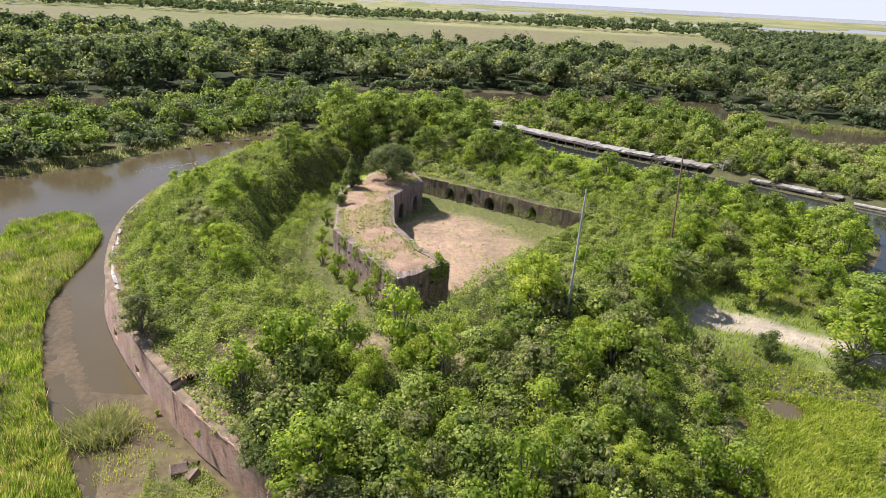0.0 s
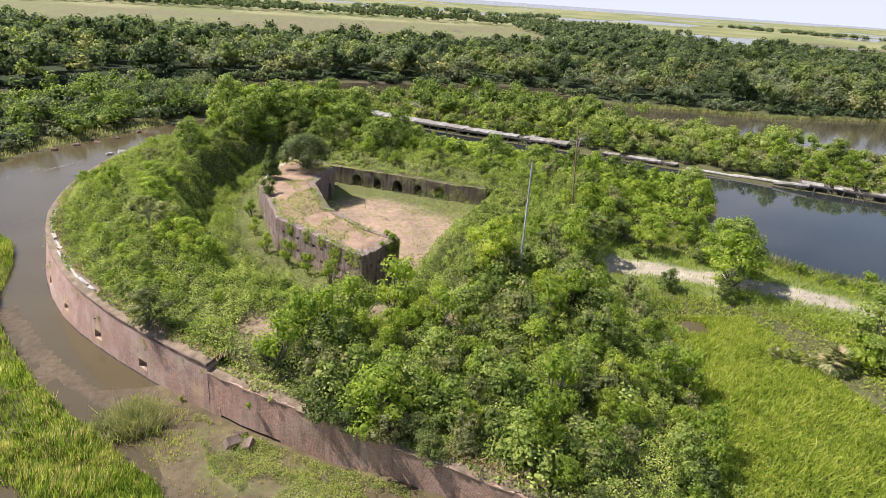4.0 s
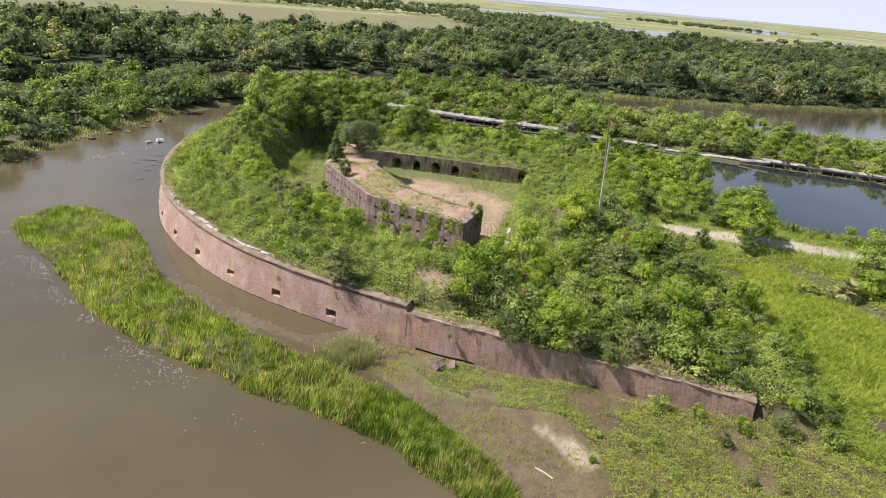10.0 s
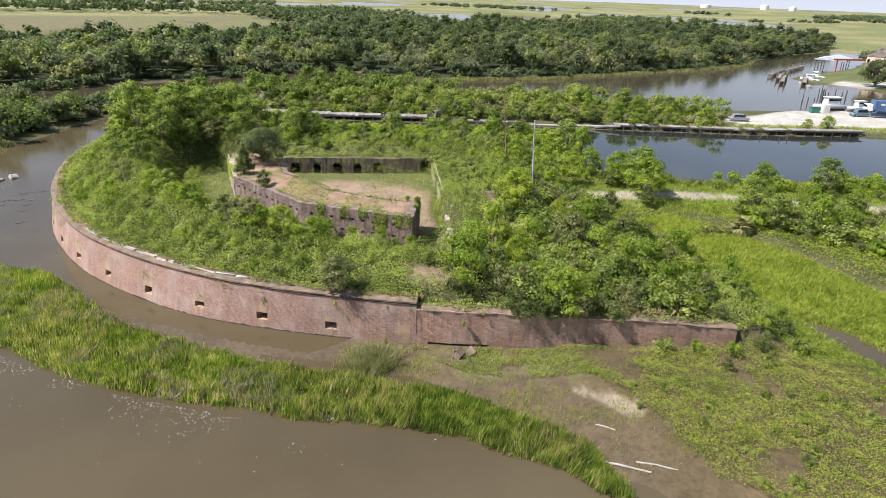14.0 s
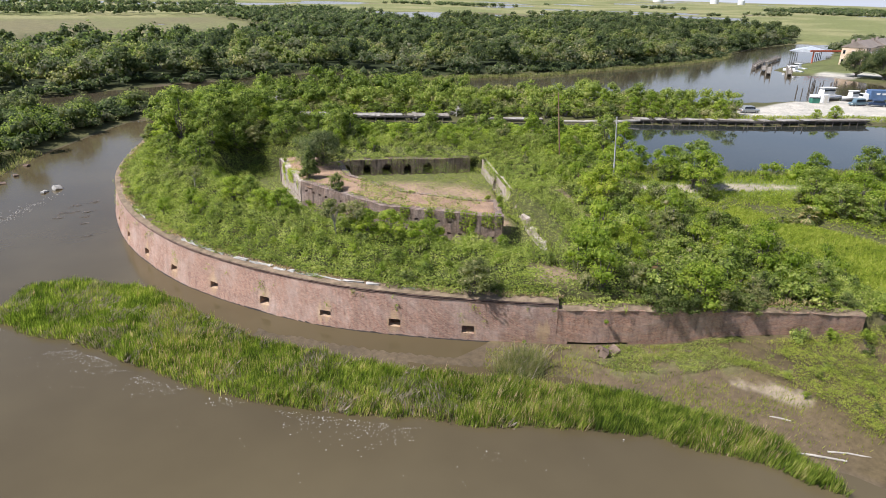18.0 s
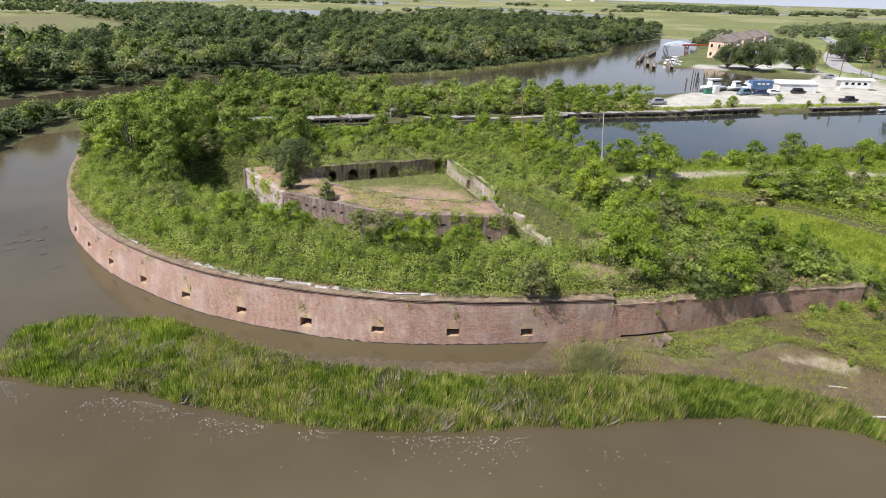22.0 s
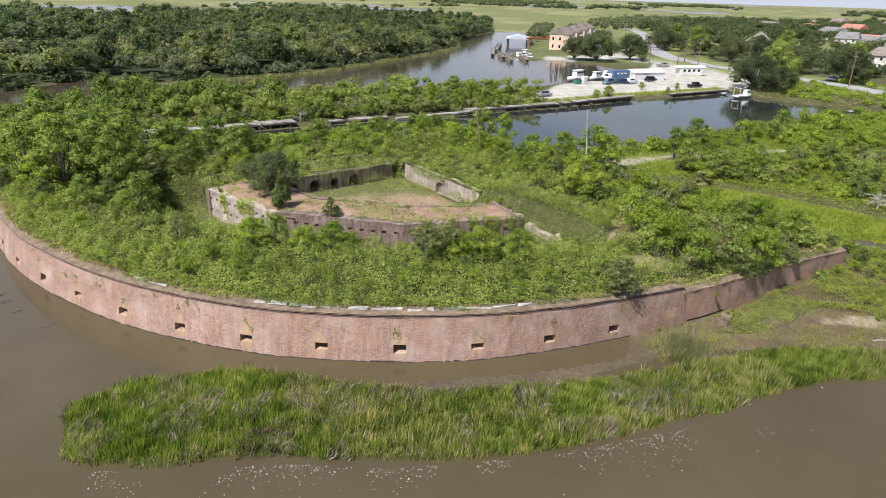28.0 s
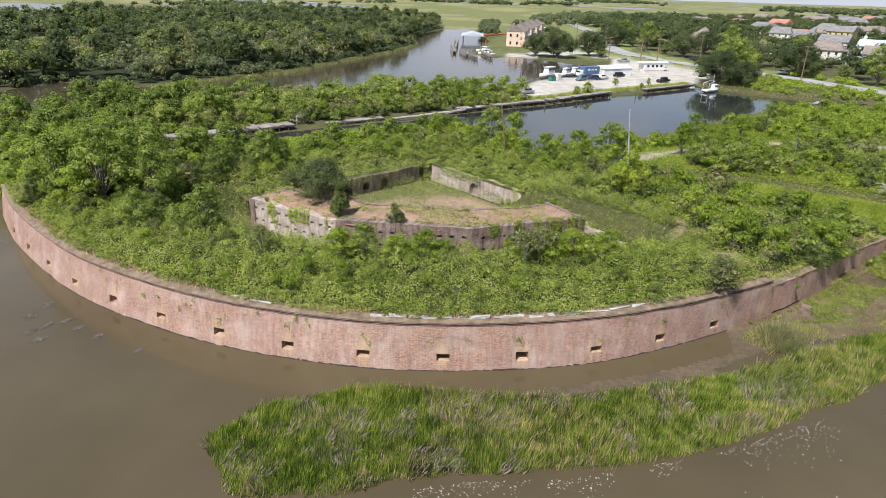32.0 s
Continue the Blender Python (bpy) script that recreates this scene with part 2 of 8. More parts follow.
LEAF = leafy("bright_leaves", [(0.08, (0.058, 0.096, 0.012)), (0.40, (0.170, 0.245, 0.028)), (0.70, (0.275, 0.350, 0.045)), (0.97, (0.385, 0.425, 0.075))], 0.5)
LEAF_DARK = leafy("dark_leaves", [(0.12, (0.045, 0.064, 0.015)), (0.45, (0.116, 0.161, 0.039)), (0.75, (0.195, 0.238, 0.062)), (0.97, (0.290, 0.300, 0.110))], 0.45)
LEAF_GREY = leafy("greyish_leaves", [(0.12, (0.062, 0.082, 0.025)), (0.45, (0.156, 0.182, 0.056)), (0.75, (0.256, 0.270, 0.095)), (0.95, (0.375, 0.342, 0.168))], 0.45)
# both forest greens: distance haze is put into the colour, paler and bluer
LEAF_FOREST_HAZED = leafy("hazed_forest_leaves", [(0.1, (0.044, 0.066, 0.031)), (0.4, (0.086, 0.122, 0.048)), (0.68, (0.136, 0.172, 0.068)), (0.92, (0.235, 0.240, 0.135))], 0.5, 0.6, 0.06)
FOREST_DARK = leafy("hazed_deep_leaves", [(0.1, (0.042, 0.062, 0.026)), (0.42, (0.078, 0.107, 0.039)), (0.7, (0.128, 0.160, 0.058)), (0.95, (0.205, 0.225, 0.095))], 0.5, 0.6, 0.06)
LEAF_MID = leafy("green_leaves", [(0.12, (0.048, 0.075, 0.014)), (0.44, (0.147, 0.207, 0.036)), (0.74, (0.245, 0.310, 0.058)), (0.97, (0.350, 0.380, 0.095))], 0.42)
LEAF_LIME = leafy("lime_leaves", [(0.1, (0.09, 0.125, 0.014)), (0.42, (0.22, 0.29, 0.03)), (0.72, (0.36, 0.42, 0.055)), (0.95, (0.5, 0.5, 0.11))], 0.5)
THICKET = leafy("thicket_leaves", [(0.0, (0.12, 0.080, 0.030)), (0.08, (0.052, 0.074, 0.016)), (0.36, (0.160, 0.220, 0.036)), (0.66, (0.265, 0.325, 0.055)), (0.97, (0.390, 0.415, 0.105))], 0.22, 0.6, 0.12)
REED = leafy("reeds", [(0.10, (0.050, 0.085, 0.013)), (0.42, (0.155, 0.225, 0.026)), (0.72, (0.300, 0.355, 0.055)), (0.97, (0.48, 0.42, 0.17))], 0.4, 0.5, 0.16)
STRAW = leafy("dry_reeds", [(0.1, (0.228, 0.170, 0.084)), (0.5, (0.433, 0.320, 0.168)), (0.95, (0.627, 0.470, 0.294))], 0.35, 0.7, 0.3)
THATCH = leafy("dead_thatch", [(0.1, (0.09, 0.08, 0.05)), (0.5, (0.22, 0.19, 0.12)), (0.95, (0.36, 0.31, 0.22))], 0.2, 0.8, 0.4)
WEED = leafy("flat_weeds", [(0.05, (0.085, 0.11, 0.02)), (0.3, (0.155, 0.215, 0.026)), (0.65, (0.265, 0.335, 0.040)), (0.97, (0.37, 0.40, 0.07))], 0.34, 0.5, 0.3)
MARSH = leafy("marsh_leaves", [(0.02, (0.06, 0.085, 0.014)), (0.18, (0.13, 0.175, 0.02)), (0.45, (0.21, 0.28, 0.028)), (0.75, (0.305, 0.365, 0.042)), (0.97, (0.41, 0.42, 0.09))], 0.4, 0.5, 0.3)
PALM = leafy("palm_fronds", [(0.1, (0.06, 0.09, 0.02)), (0.5, (0.15, 0.19, 0.045)), (0.78, (0.24, 0.26, 0.08)), (0.92, (0.46, 0.36, 0.17))], 0.25, 0.45, 0.5)

# ground: the cover colour, with grain and relief
GROUND, gn, gl, gb = material("ground")
cover = gn.new("ShaderNodeVertexColor")
cover.layer_name = "cover"
gwhere = gn.new("ShaderNodeTexCoord").outputs["Object"]
g1, g2 = noise_of(gn, gl, gwhere, 1.7, 6.0, 0.7), noise_of(gn, gl, gwhere, 0.22, 4.0)
gr1, gr2 = ramp(gn, [(0.25, (0.6, 0.6, 0.58)), (0.75, (1.35, 1.33, 1.3))]), ramp(gn, [(0.3, (0.78, 0.8, 0.8)), (0.7, (1.2, 1.18, 1.15))])
gl.new(g1, gr1.inputs["Fac"]); gl.new(g2, gr2.inputs["Fac"])
gc = blend(gn, gl, "MULTIPLY", cover.outputs["Color"], gr1.outputs["Color"], 1.0)
gl.new(blend(gn, gl, "MULTIPLY", gc, gr2.outputs["Color"], 1.0), gb.inputs["Base Color"])
gb.inputs["Roughness"].default_value = 0.95
gb.inputs["Specular IOR Level"].default_value = 0.2
bumped(gn, gl, gb, g1, 0.6, 0.12)

WATER, an, al, ab = material("muddy_water")
awhere = an.new("ShaderNodeTexCoord").outputs["Object"]
a1 = noise_of(an, al, awhere, 0.05, 4.0)
acol = ramp(an, [(0.35, (0.072, 0.056, 0.030)), (0.65, (0.096, 0.076, 0.041))])
al.new(a1, acol.inputs["Fac"])
al.new(acol.outputs["Color"], ab.inputs["Base Color"])
ab.inputs["Roughness"].default_value, ab.inputs["IOR"].default_value = 0.14, 1.333
aw1, aw2 = noise_of(an, al, awhere, 1.6, 3.0), noise_of(an, al, awhere, 0.35, 2.0)
asum = an.new("ShaderNodeMath"); asum.operation = "MULTIPLY_ADD"; asum.inputs[1].default_value = 0.35
al.new(aw1, asum.inputs[0]); al.new(aw2, asum.inputs[2])
bumped(an, al, ab, asum.outputs[0], 0.12, 0.12)

BAYOU_WATER, bn, bl, bb = material("brown_bayou_water")
bwhere = bn.new("ShaderNodeTexCoord").outputs["Object"]
bcol = ramp(bn, [(0.35, (0.050, 0.041, 0.026)), (0.65, (0.068, 0.056, 0.036))])
bl.new(noise_of(bn, bl, bwhere, 0.04, 4.0), bcol.inputs["Fac"])
bl.new(bcol.outputs["Color"], bb.inputs["Base Color"])
bb.inputs["Roughness"].default_value, bb.inputs["IOR"].default_value = 0.1, 1.333
bumped(bn, bl, bb, noise_of(bn, bl, bwhere, 0.9, 3.0), 0.1, 0.1)

CLEAR_WATER, pn, pl, pb = material("dark_still_water")
pcol = ramp(pn, [(0.35, (0.020, 0.024, 0.022)), (0.65, (0.034, 0.036, 0.030))])
pwhere = pn.new("ShaderNodeTexCoord").outputs["Object"]
pl.new(noise_of(pn, pl, pwhere, 0.03, 4.0), pcol.inputs["Fac"])
pl.new(pcol.outputs["Color"], pb.inputs["Base Color"])
pb.inputs["Roughness"].default_value, pb.inputs["IOR"].default_value = 0.05, 1.333
bumped(pn, pl, pb, noise_of(pn, pl, pwhere, 0.8, 3.0), 0.05, 0.1)

# ---- mesh helpers ----
RNG = np.random.default_rng(11)


def lattice(ix, iy, seed):
    h = (ix * 374761393 + iy * 668265263 + seed * 974711) & 0xFFFFFFFF
    h = ((h ^ (h >> 13)) * 1274126177) & 0xFFFFFFFF
    return ((h ^ (h >> 16)) & 0xFFFF) / 65535.0


def vnoise(x, y, seed=0):
    ix, iy = np.floor(x).astype(np.int64), np.floor(y).astype(np.int64)
    fx, fy = x - ix, y - iy
    fx, fy = fx * fx * (3 - 2 * fx), fy * fy * (3 - 2 * fy)
    a, b = lattice(ix, iy, seed), lattice(ix + 1, iy, seed)
    c, d = lattice(ix, iy + 1, seed), lattice(ix + 1, iy + 1, seed)
    return (a * (1 - fx) + b * fx) * (1 - fy) + (c * (1 - fx) + d * fx) * fy


def fbm(x, y, scale, seed=0, octaves=4):
    """Layered noise, about 0 to 1, whose largest lumps are scale metres wide."""
    total, weight, amp = 0.0, 0.0, 1.0
    for k in range(octaves):
        total = total + amp * vnoise(x * 2**k / scale + 17.3 * k, y * 2**k / scale - 9.1 * k, seed + k)
        weight, amp = weight + amp, amp * 0.5
    return total / weight


def step(a, b, v):
    u = np.clip((v - a) / (b - a), 0, 1)
    return u * u * (3 - 2 * u)


def inside(poly, x, y):
    """Metres to the polygon's edge, positive inside it."""
    x, y = np.asarray(x, float), np.asarray(y, float)
    near, odd = np.full(x.shape, 1e9), np.zeros(x.shape, bool)
    for (ax, ay), (bx, by) in zip(poly, list(poly[1:]) + [poly[0]]):
        ex, ey = bx - ax, by - ay
        u = np.clip(((x - ax) * ex + (y - ay) * ey) / (ex * ex + ey * ey + 1e-12), 0, 1)
        near = np.minimum(near, np.hypot(x - ax - u * ex, y - ay - u * ey))
        cross = (ay > y) != (by > y)
        odd ^= cross & (x < ex * (y - ay) / (ey if ey else 1e-12) + ax)
    return np.where(odd, near, -near)


def to_line(line, x, y):
    """Metres to an open line."""
    near = np.full(np.shape(x), 1e9)
    for (ax, ay), (bx, by) in zip(line[:-1], line[1:]):
        ex, ey = bx - ax, by - ay
        u = np.clip(((x - ax) * ex + (y - ay) * ey) / (ex * ex + ey * ey), 0, 1)
        near = np.minimum(near, np.hypot(x - ax - u * ex, y - ay - u * ey))
    return near


def mesh_of(name, verts, faces, mat, uv=None, smooth=False):
    """A mesh from arrays of corners and of faces with equal corner counts."""
    verts, faces = np.asarray(verts, np.float32), np.asarray(faces, np.int32)
    me = bpy.data.meshes.new(name)
    k = faces.shape[1]
    me.vertices.add(len(verts)); me.vertices.foreach_set("co", verts.ravel())
    me.loops.add(faces.size); me.loops.foreach_set("vertex_index", faces.ravel())
    me.polygons.add(len(faces)); me.polygons.foreach_set("loop_start", np.arange(0, faces.size, k, dtype=np.int32))
    if uv is not None:
        layer = me.uv_layers.new(name="UVMap")
        layer.data.foreach_set("uv", np.asarray(uv, np.float32)[faces.ravel()].ravel())
    me.update(calc_edges=True)
    if smooth:
        me.polygons.foreach_set("use_smooth", np.ones(len(faces), bool))
    for one in mat if isinstance(mat, (list, tuple)) else [mat]:
        me.materials.append(one)
    return me


def child(name, me, parent, label=""):
    ob = new(name, me)
    ob.parent = parent
    if label:
        ob["label"] = label
    return ob


def part(name, bm, mat, parent, label="", at=None):
    """A bmesh as one mesh object under a thing or a part."""
    me = bpy.data.meshes.new(name)
    bm.to_mesh(me)
    bm.free()
    me.materials.append(mat)
    ob = child(name, me, parent, label)
    if at is not None:
        ob.matrix_basis = at
    return ob


def thing(name, label, category, m=None, group="", kind=""):
    ob = new(name)
    if m is not None:
        ob.matrix_basis = m
    return tagged(ob, label, category, group, kind)


def box(bm, size, at=(0, 0, 0), turn=0.0, bevel=0.0, taper=1.0):
    """A bevelled block in bm: size, centre, turn about z in degrees; taper shrinks its top."""
    made = bmesh.ops.create_cube(bm, size=1.0, matrix=pose(*at, 0, 0, turn) @ Matrix.Diagonal((*size, 1)))["verts"]
    if taper != 1.0:
        c = Vector(at)
        for v in made:
            if v.co.z > c.z:
                v.co.x, v.co.y = c.x + (v.co.x - c.x) * taper, c.y + (v.co.y - c.y) * taper
    if bevel:
        edges = list({e for v in made for e in v.link_edges})
        bmesh.ops.bevel(bm, geom=edges, offset=bevel, segments=1, affect="EDGES")
    return bm


def block(size, at=(0, 0, 0), turn=0.0, bevel=0.0, taper=1.0):
    return box(bmesh.new(), size, at, turn, bevel, taper)


def tube(points, radii, sides=6):
    """Corners and faces of a tapered round bar along points."""
    pts, verts, faces = np.asarray(points, float), [], []
    n = len(pts)
    for i in range(n):
        d = pts[min(i + 1, n - 1)] - pts[max(i - 1, 0)]
        d = d / (np.linalg.norm(d) + 1e-9)
        a = np.cross(d, (1.0, 0.1, 0.0) if abs(d[2]) > 0.7 else (0.0, 0.0, 1.0))
        a /= np.linalg.norm(a) + 1e-9
        b = np.cross(d, a)
        for k in range(sides):
            w = 2 * math.pi * k / sides
            verts.append(pts[i] + radii[i] * (math.cos(w) * a + math.sin(w) * b))
    for i in range(n - 1):
        for k in range(sides):
            faces.append((i * sides + k, i * sides + (k + 1) % sides, (i + 1) * sides + (k + 1) % sides, (i + 1) * sides + k))
    return np.array(verts), np.array(faces)


def merged(pieces):
    verts, faces, base = [], [], 0
    for v, f in pieces:
        verts.append(v); faces.append(np.asarray(f) + base); base += len(v)
    return np.concatenate(verts), np.concatenate(faces)


def bar(name, points, radii, mat, parent=None, sides=6, label=""):
    v, f = tube(points, radii, sides)
    me = mesh_of(name, v, f, mat, smooth=True)
    return child(name, me, parent, label) if parent else new(name, me)


def cards(centres, normals, sizes, rng, slim=0.62, spread=0.55):
    """Leaf sprays: one pointed four-cornered blade for every centre, facing about along its normal."""
    n = len(centres)
    nn = normals + rng.normal(0, spread, (n, 3))
    nn /= np.linalg.norm(nn, axis=1, keepdims=True) + 1e-9
    r = rng.normal(0, 1, (n, 3))
    u = np.cross(nn, r); u /= np.linalg.norm(u, axis=1, keepdims=True) + 1e-9
    w = np.cross(nn, u)
    s = sizes[:, None] * 0.5
    v = np.stack([centres - u * s, centres - w * s * slim + nn * s * 0.25, centres + u * s, centres + w * s * slim + nn * s * 0.25], 1).reshape(-1, 3)
    return v, np.arange(4 * n).reshape(n, 4)


CUBE = np.array([(-1, -1, -1), (1, -1, -1), (1, 1, -1), (-1, 1, -1), (-1, -1, 1), (1, -1, 1), (1, 1, 1), (-1, 1, 1)]) * 0.577
CUBE_FACES = np.array([(0, 3, 2, 1), (4, 5, 6, 7), (0, 1, 5, 4), (1, 2, 6, 5), (2, 3, 7, 6), (3, 0, 4, 7)])


def core_blocks(centres, radii, rng):
    """Solid blocks added inside a crown's lobes so no light shines right through."""
    n = len(centres)
    w = rng.uniform(0, 6.3, n)
    c, s = np.cos(w)[:, None], np.sin(w)[:, None]
    q = CUBE[None] + rng.normal(0, 0.16, (n, 8, 3))
    q = np.stack([q[..., 0] * c - q[..., 1] * s, q[..., 0] * s + q[..., 1] * c, q[..., 2]], -1)
    v = (centres[:, None, :] + q * radii[:, None, None]).reshape(-1, 3)
    return v, (CUBE_FACES[None] + 8 * np.arange(n)[:, None, None]).reshape(-1, 4)

# ---- plan of the place ----
def smooth_line(points, per=10):
    """A smooth line through points (Catmull-Rom)."""
    p = np.array([points[0], *points, points[-1]], float)
    out = []
    for i in range(1, len(p) - 2):
        for u in np.arange(per) / per:
            a, b, c, d = p[i - 1], p[i], p[i + 1], p[i + 2]
            out.append(0.5 * (2 * b + (c - a) * u + (2 * a - 5 * b + 4 * c - d) * u**2 + (3 * b - a - 3 * c + d) * u**3))
    out.append(p[-2])
    return np.array(out)


STRAIGHT = [(4.6, 17.3), (-4.6, 24.9), (-13.0, 31.9)]
CURVE = [(-17.3, 36.2), (-21.2, 40.7), (-24.88, 45.68), (-28.06, 50.99), (-30.61, 56.84), (-32.41, 62.67), (-33.55, 68.58), (-33.81, 74.49), (-33.47, 80.92), (-32.05, 88.48), (-28.83, 98.44), (-24.28, 107.11), (-18.33, 116.3), (-11.77, 124.31)]
SCARP = smooth_line(STRAIGHT + CURVE)
SCARP_S = np.concatenate([[0], np.cumsum(np.hypot(*np.diff(SCARP, axis=0).T))])
wall_pts = [tuple(p) for p in SCARP[::5]]


def along(line, dist, s):
    """Place and outward normal (to the left of the way) at s metres along a line."""
    s = np.clip(s, 0, dist[-1])
    x, y = np.interp(s, dist, line[:, 0]), np.interp(s, dist, line[:, 1])
    e = 0.3
    dx = np.interp(np.clip(s + e, 0, dist[-1]), dist, line[:, 0]) - np.interp(np.clip(s - e, 0, dist[-1]), dist, line[:, 0])
    dy = np.interp(np.clip(s + e, 0, dist[-1]), dist, line[:, 1]) - np.interp(np.clip(s - e, 0, dist[-1]), dist, line[:, 1])
    n = np.hypot(dx, dy) + 1e-9
    return x, y, -dy / n, dx / n


def s_of(x, y):
    return float(SCARP_S[np.argmin(np.hypot(SCARP[:, 0] - x, SCARP[:, 1] - y))])


FORT = wall_pts + [(-4, 118), (4, 104), (12, 98), (25, 88), (36, 76), (36, 68), (27, 60), (21, 52), (18, 40), (14, 28), (9, 19)]
PARADE = [(-8, 100), (-3, 93.2), (2.3, 89.4), (19.0, 78.0), (19.7, 74.6), (7.4, 61.8), (-1.3, 47.0), (-6, 44.5), (-12.5, 53), (-17.0, 63), (-18.6, 74), (-17.5, 86), (-13.5, 97)]
CITADEL_PLAN = [(-2.9, 52.4), (-10.5, 64.5), (-12.1, 79.8), (-7.4, 92.8), (-3.2, 90.8), (-1.6, 85.0), (-5.0, 78.0), (-4.2, 67.6), (-1.0, 60.4), (1.8, 56.9)]
REAR_WALL = [(-3.6, 93.4), (19.0, 78.0)]
SIDE_WALL = [(19.9, 76.2), (-2.6, 45.2)]
SIDE_VAULT = [(19.9, 76.2), (8.6, 60.6)]
RIVER = wall_pts[::-1][:-3] + [(-20.0, 37.2), (-17.5, 29), (-16.2, 25.5), (-17.8, 21), (-16.4, 17), (-14, 8), (-9, -8), (-4, -40), (10, -160), (60, -700), (-900, -900), (-1500, 100), (-500, 60), (-120, 66), (-78, 82), (-62, 91), (-53, 100.5), (-49, 107), (-44, 116), (-36, 127), (-29, 135), (-20, 143), (-6, 155), (4, 153), (9, 148), (3, 139), (-6, 133)]
CANAL = [(9, 148), (30, 127), (46, 114), (62, 100), (80, 83), (102, 62.7), (125, 46), (136, 35), (156, 18), (148, 10), (142, 0), (139, -12), (141, -30), (133, -24), (124, -9), (109, 6), (84, 25), (73, 32), (61, 41), (50, 50), (47, 56), (46, 64), (50, 69), (57, 77), (61, 85), (52, 93), (38, 105), (22, 119), (3, 139)]
BAYOU = [(150, 72), (140, 77), (120, 92), (105, 115), (92, 140), (70, 165), (40, 178), (0, 184), (-30, 182), (-55, 165), (-80, 140), (-130, 105), (-150, 130), (-72, 164), (-54, 178), (-35, 190), (0, 202), (60, 205), (90, 205), (84, 190), (87, 180), (93, 172), (114, 166), (136, 155), (160, 154), (190, 149), (224, 146), (271, 146), (301, 156), (390, 165), (430, 165), (445, 150), (430, 140), (322, 112), (240, 110), (224, 97), (232, 88), (225, 75), (212, 56), (203, 47), (185, 48), (168, 56), (158, 66)]
REED_BAR = [(-48.6, 72), (-47.8, 67.5), (-44.3, 60), (-42.2, 53), (-37.5, 44), (-32.4, 36.7), (-28.7, 31.8), (-24.2, 28.0), (-20.6, 23.5), (-17.2, 13), (-15.5, 17), (-16.8, 23), (-18.8, 28.2), (-21.4, 31.6), (-25.2, 36.2), (-28.6, 41.2), (-31.9, 47), (-34.2, 52), (-35.3, 57), (-36.0, 63), (-37.8, 69.5), (-41, 73.8), (-45, 76.2)]
MUD = [(-20.2, 38.6), (-17.0, 35.4), (-12.5, 30.8), (-10, 26), (-10.5, 18), (-13.5, 13), (-17.5, 14), (-18.5, 21), (-17, 26), (-19.5, 32), (-24, 37.5), (-30, 44), (-34.6, 53), (-33, 55), (-28.5, 48.5)]
MARSH_FIELD = [(25, 43), (34, 41.5), (34, 36), (33, 24), (26, 6), (18, 3), (9, 13), (13.5, 24), (19, 32), (22, 40)]
CREEK = [(15.5, 17.5), (13, 13), (11, 8), (4, -4), (8, -6), (15, 5), (17.5, 12)]
TRACK = [(20, 52.5), (26, 54.5), (31, 52.5), (40, 46.5), (47, 40.5), (55, 30.5), (64, 19), (68, 6), (69, -8), (66, -40)]
LOT = [(104, 70), (127, 52), (138, 36), (157, 20), (168, 14), (185, 9), (200, 4), (213, 1), (236, 19), (256, 33), (246, 44), (226, 44), (203, 45), (184, 46), (166, 54), (155, 64), (146, 70), (128, 72), (112, 74)]
FOREST = [(-230, 140), (-150, 134), (-72, 167), (-54, 181), (-35, 193), (0, 205), (60, 208), (92, 208), (90, 182), (95, 175), (116, 169), (160, 157), (224, 149), (271, 149), (301, 160), (390, 168), (445, 170), (540, 204), (552, 357), (476, 436), (418, 470), (285, 435), (160, 368), (70, 335), (0, 345), (-134, 338), (-260, 345), (-330, 260)]
CLEARING = [(128, 284), (170, 296), (225, 301), (290, 305), (340, 303)]
DOCK_LINE = [(9, 148), (30, 127), (46, 114), (62, 100), (80, 83), (102, 62.7), (125, 46), (136, 35), (156, 18)]
ROAD = [(640, 84), (540, 66), (455, 52), (361, 48), (297, 41), (262, 31), (238, 17), (218, 2), (203, -14), (182, -29), (160, -44), (110, -70), (40, -140)]


def behind_wall(line, side, x, y):
    """How far inside the strip of vaults, 5.4 m deep behind a wall, a place lies (negative: outside it)."""
    (ax, ay), (bx, by) = line
    ln = math.hypot(bx - ax, by - ay)
    tx, ty = (bx - ax) / ln, (by - ay) / ln
    u = (x - ax) * tx + (y - ay) * ty
    v = side * (-(x - ax) * ty + (y - ay) * tx)
    return np.minimum(np.minimum(u - 0.6, ln - 0.6 - u), np.minimum(v + 0.2, 5.4 - v))


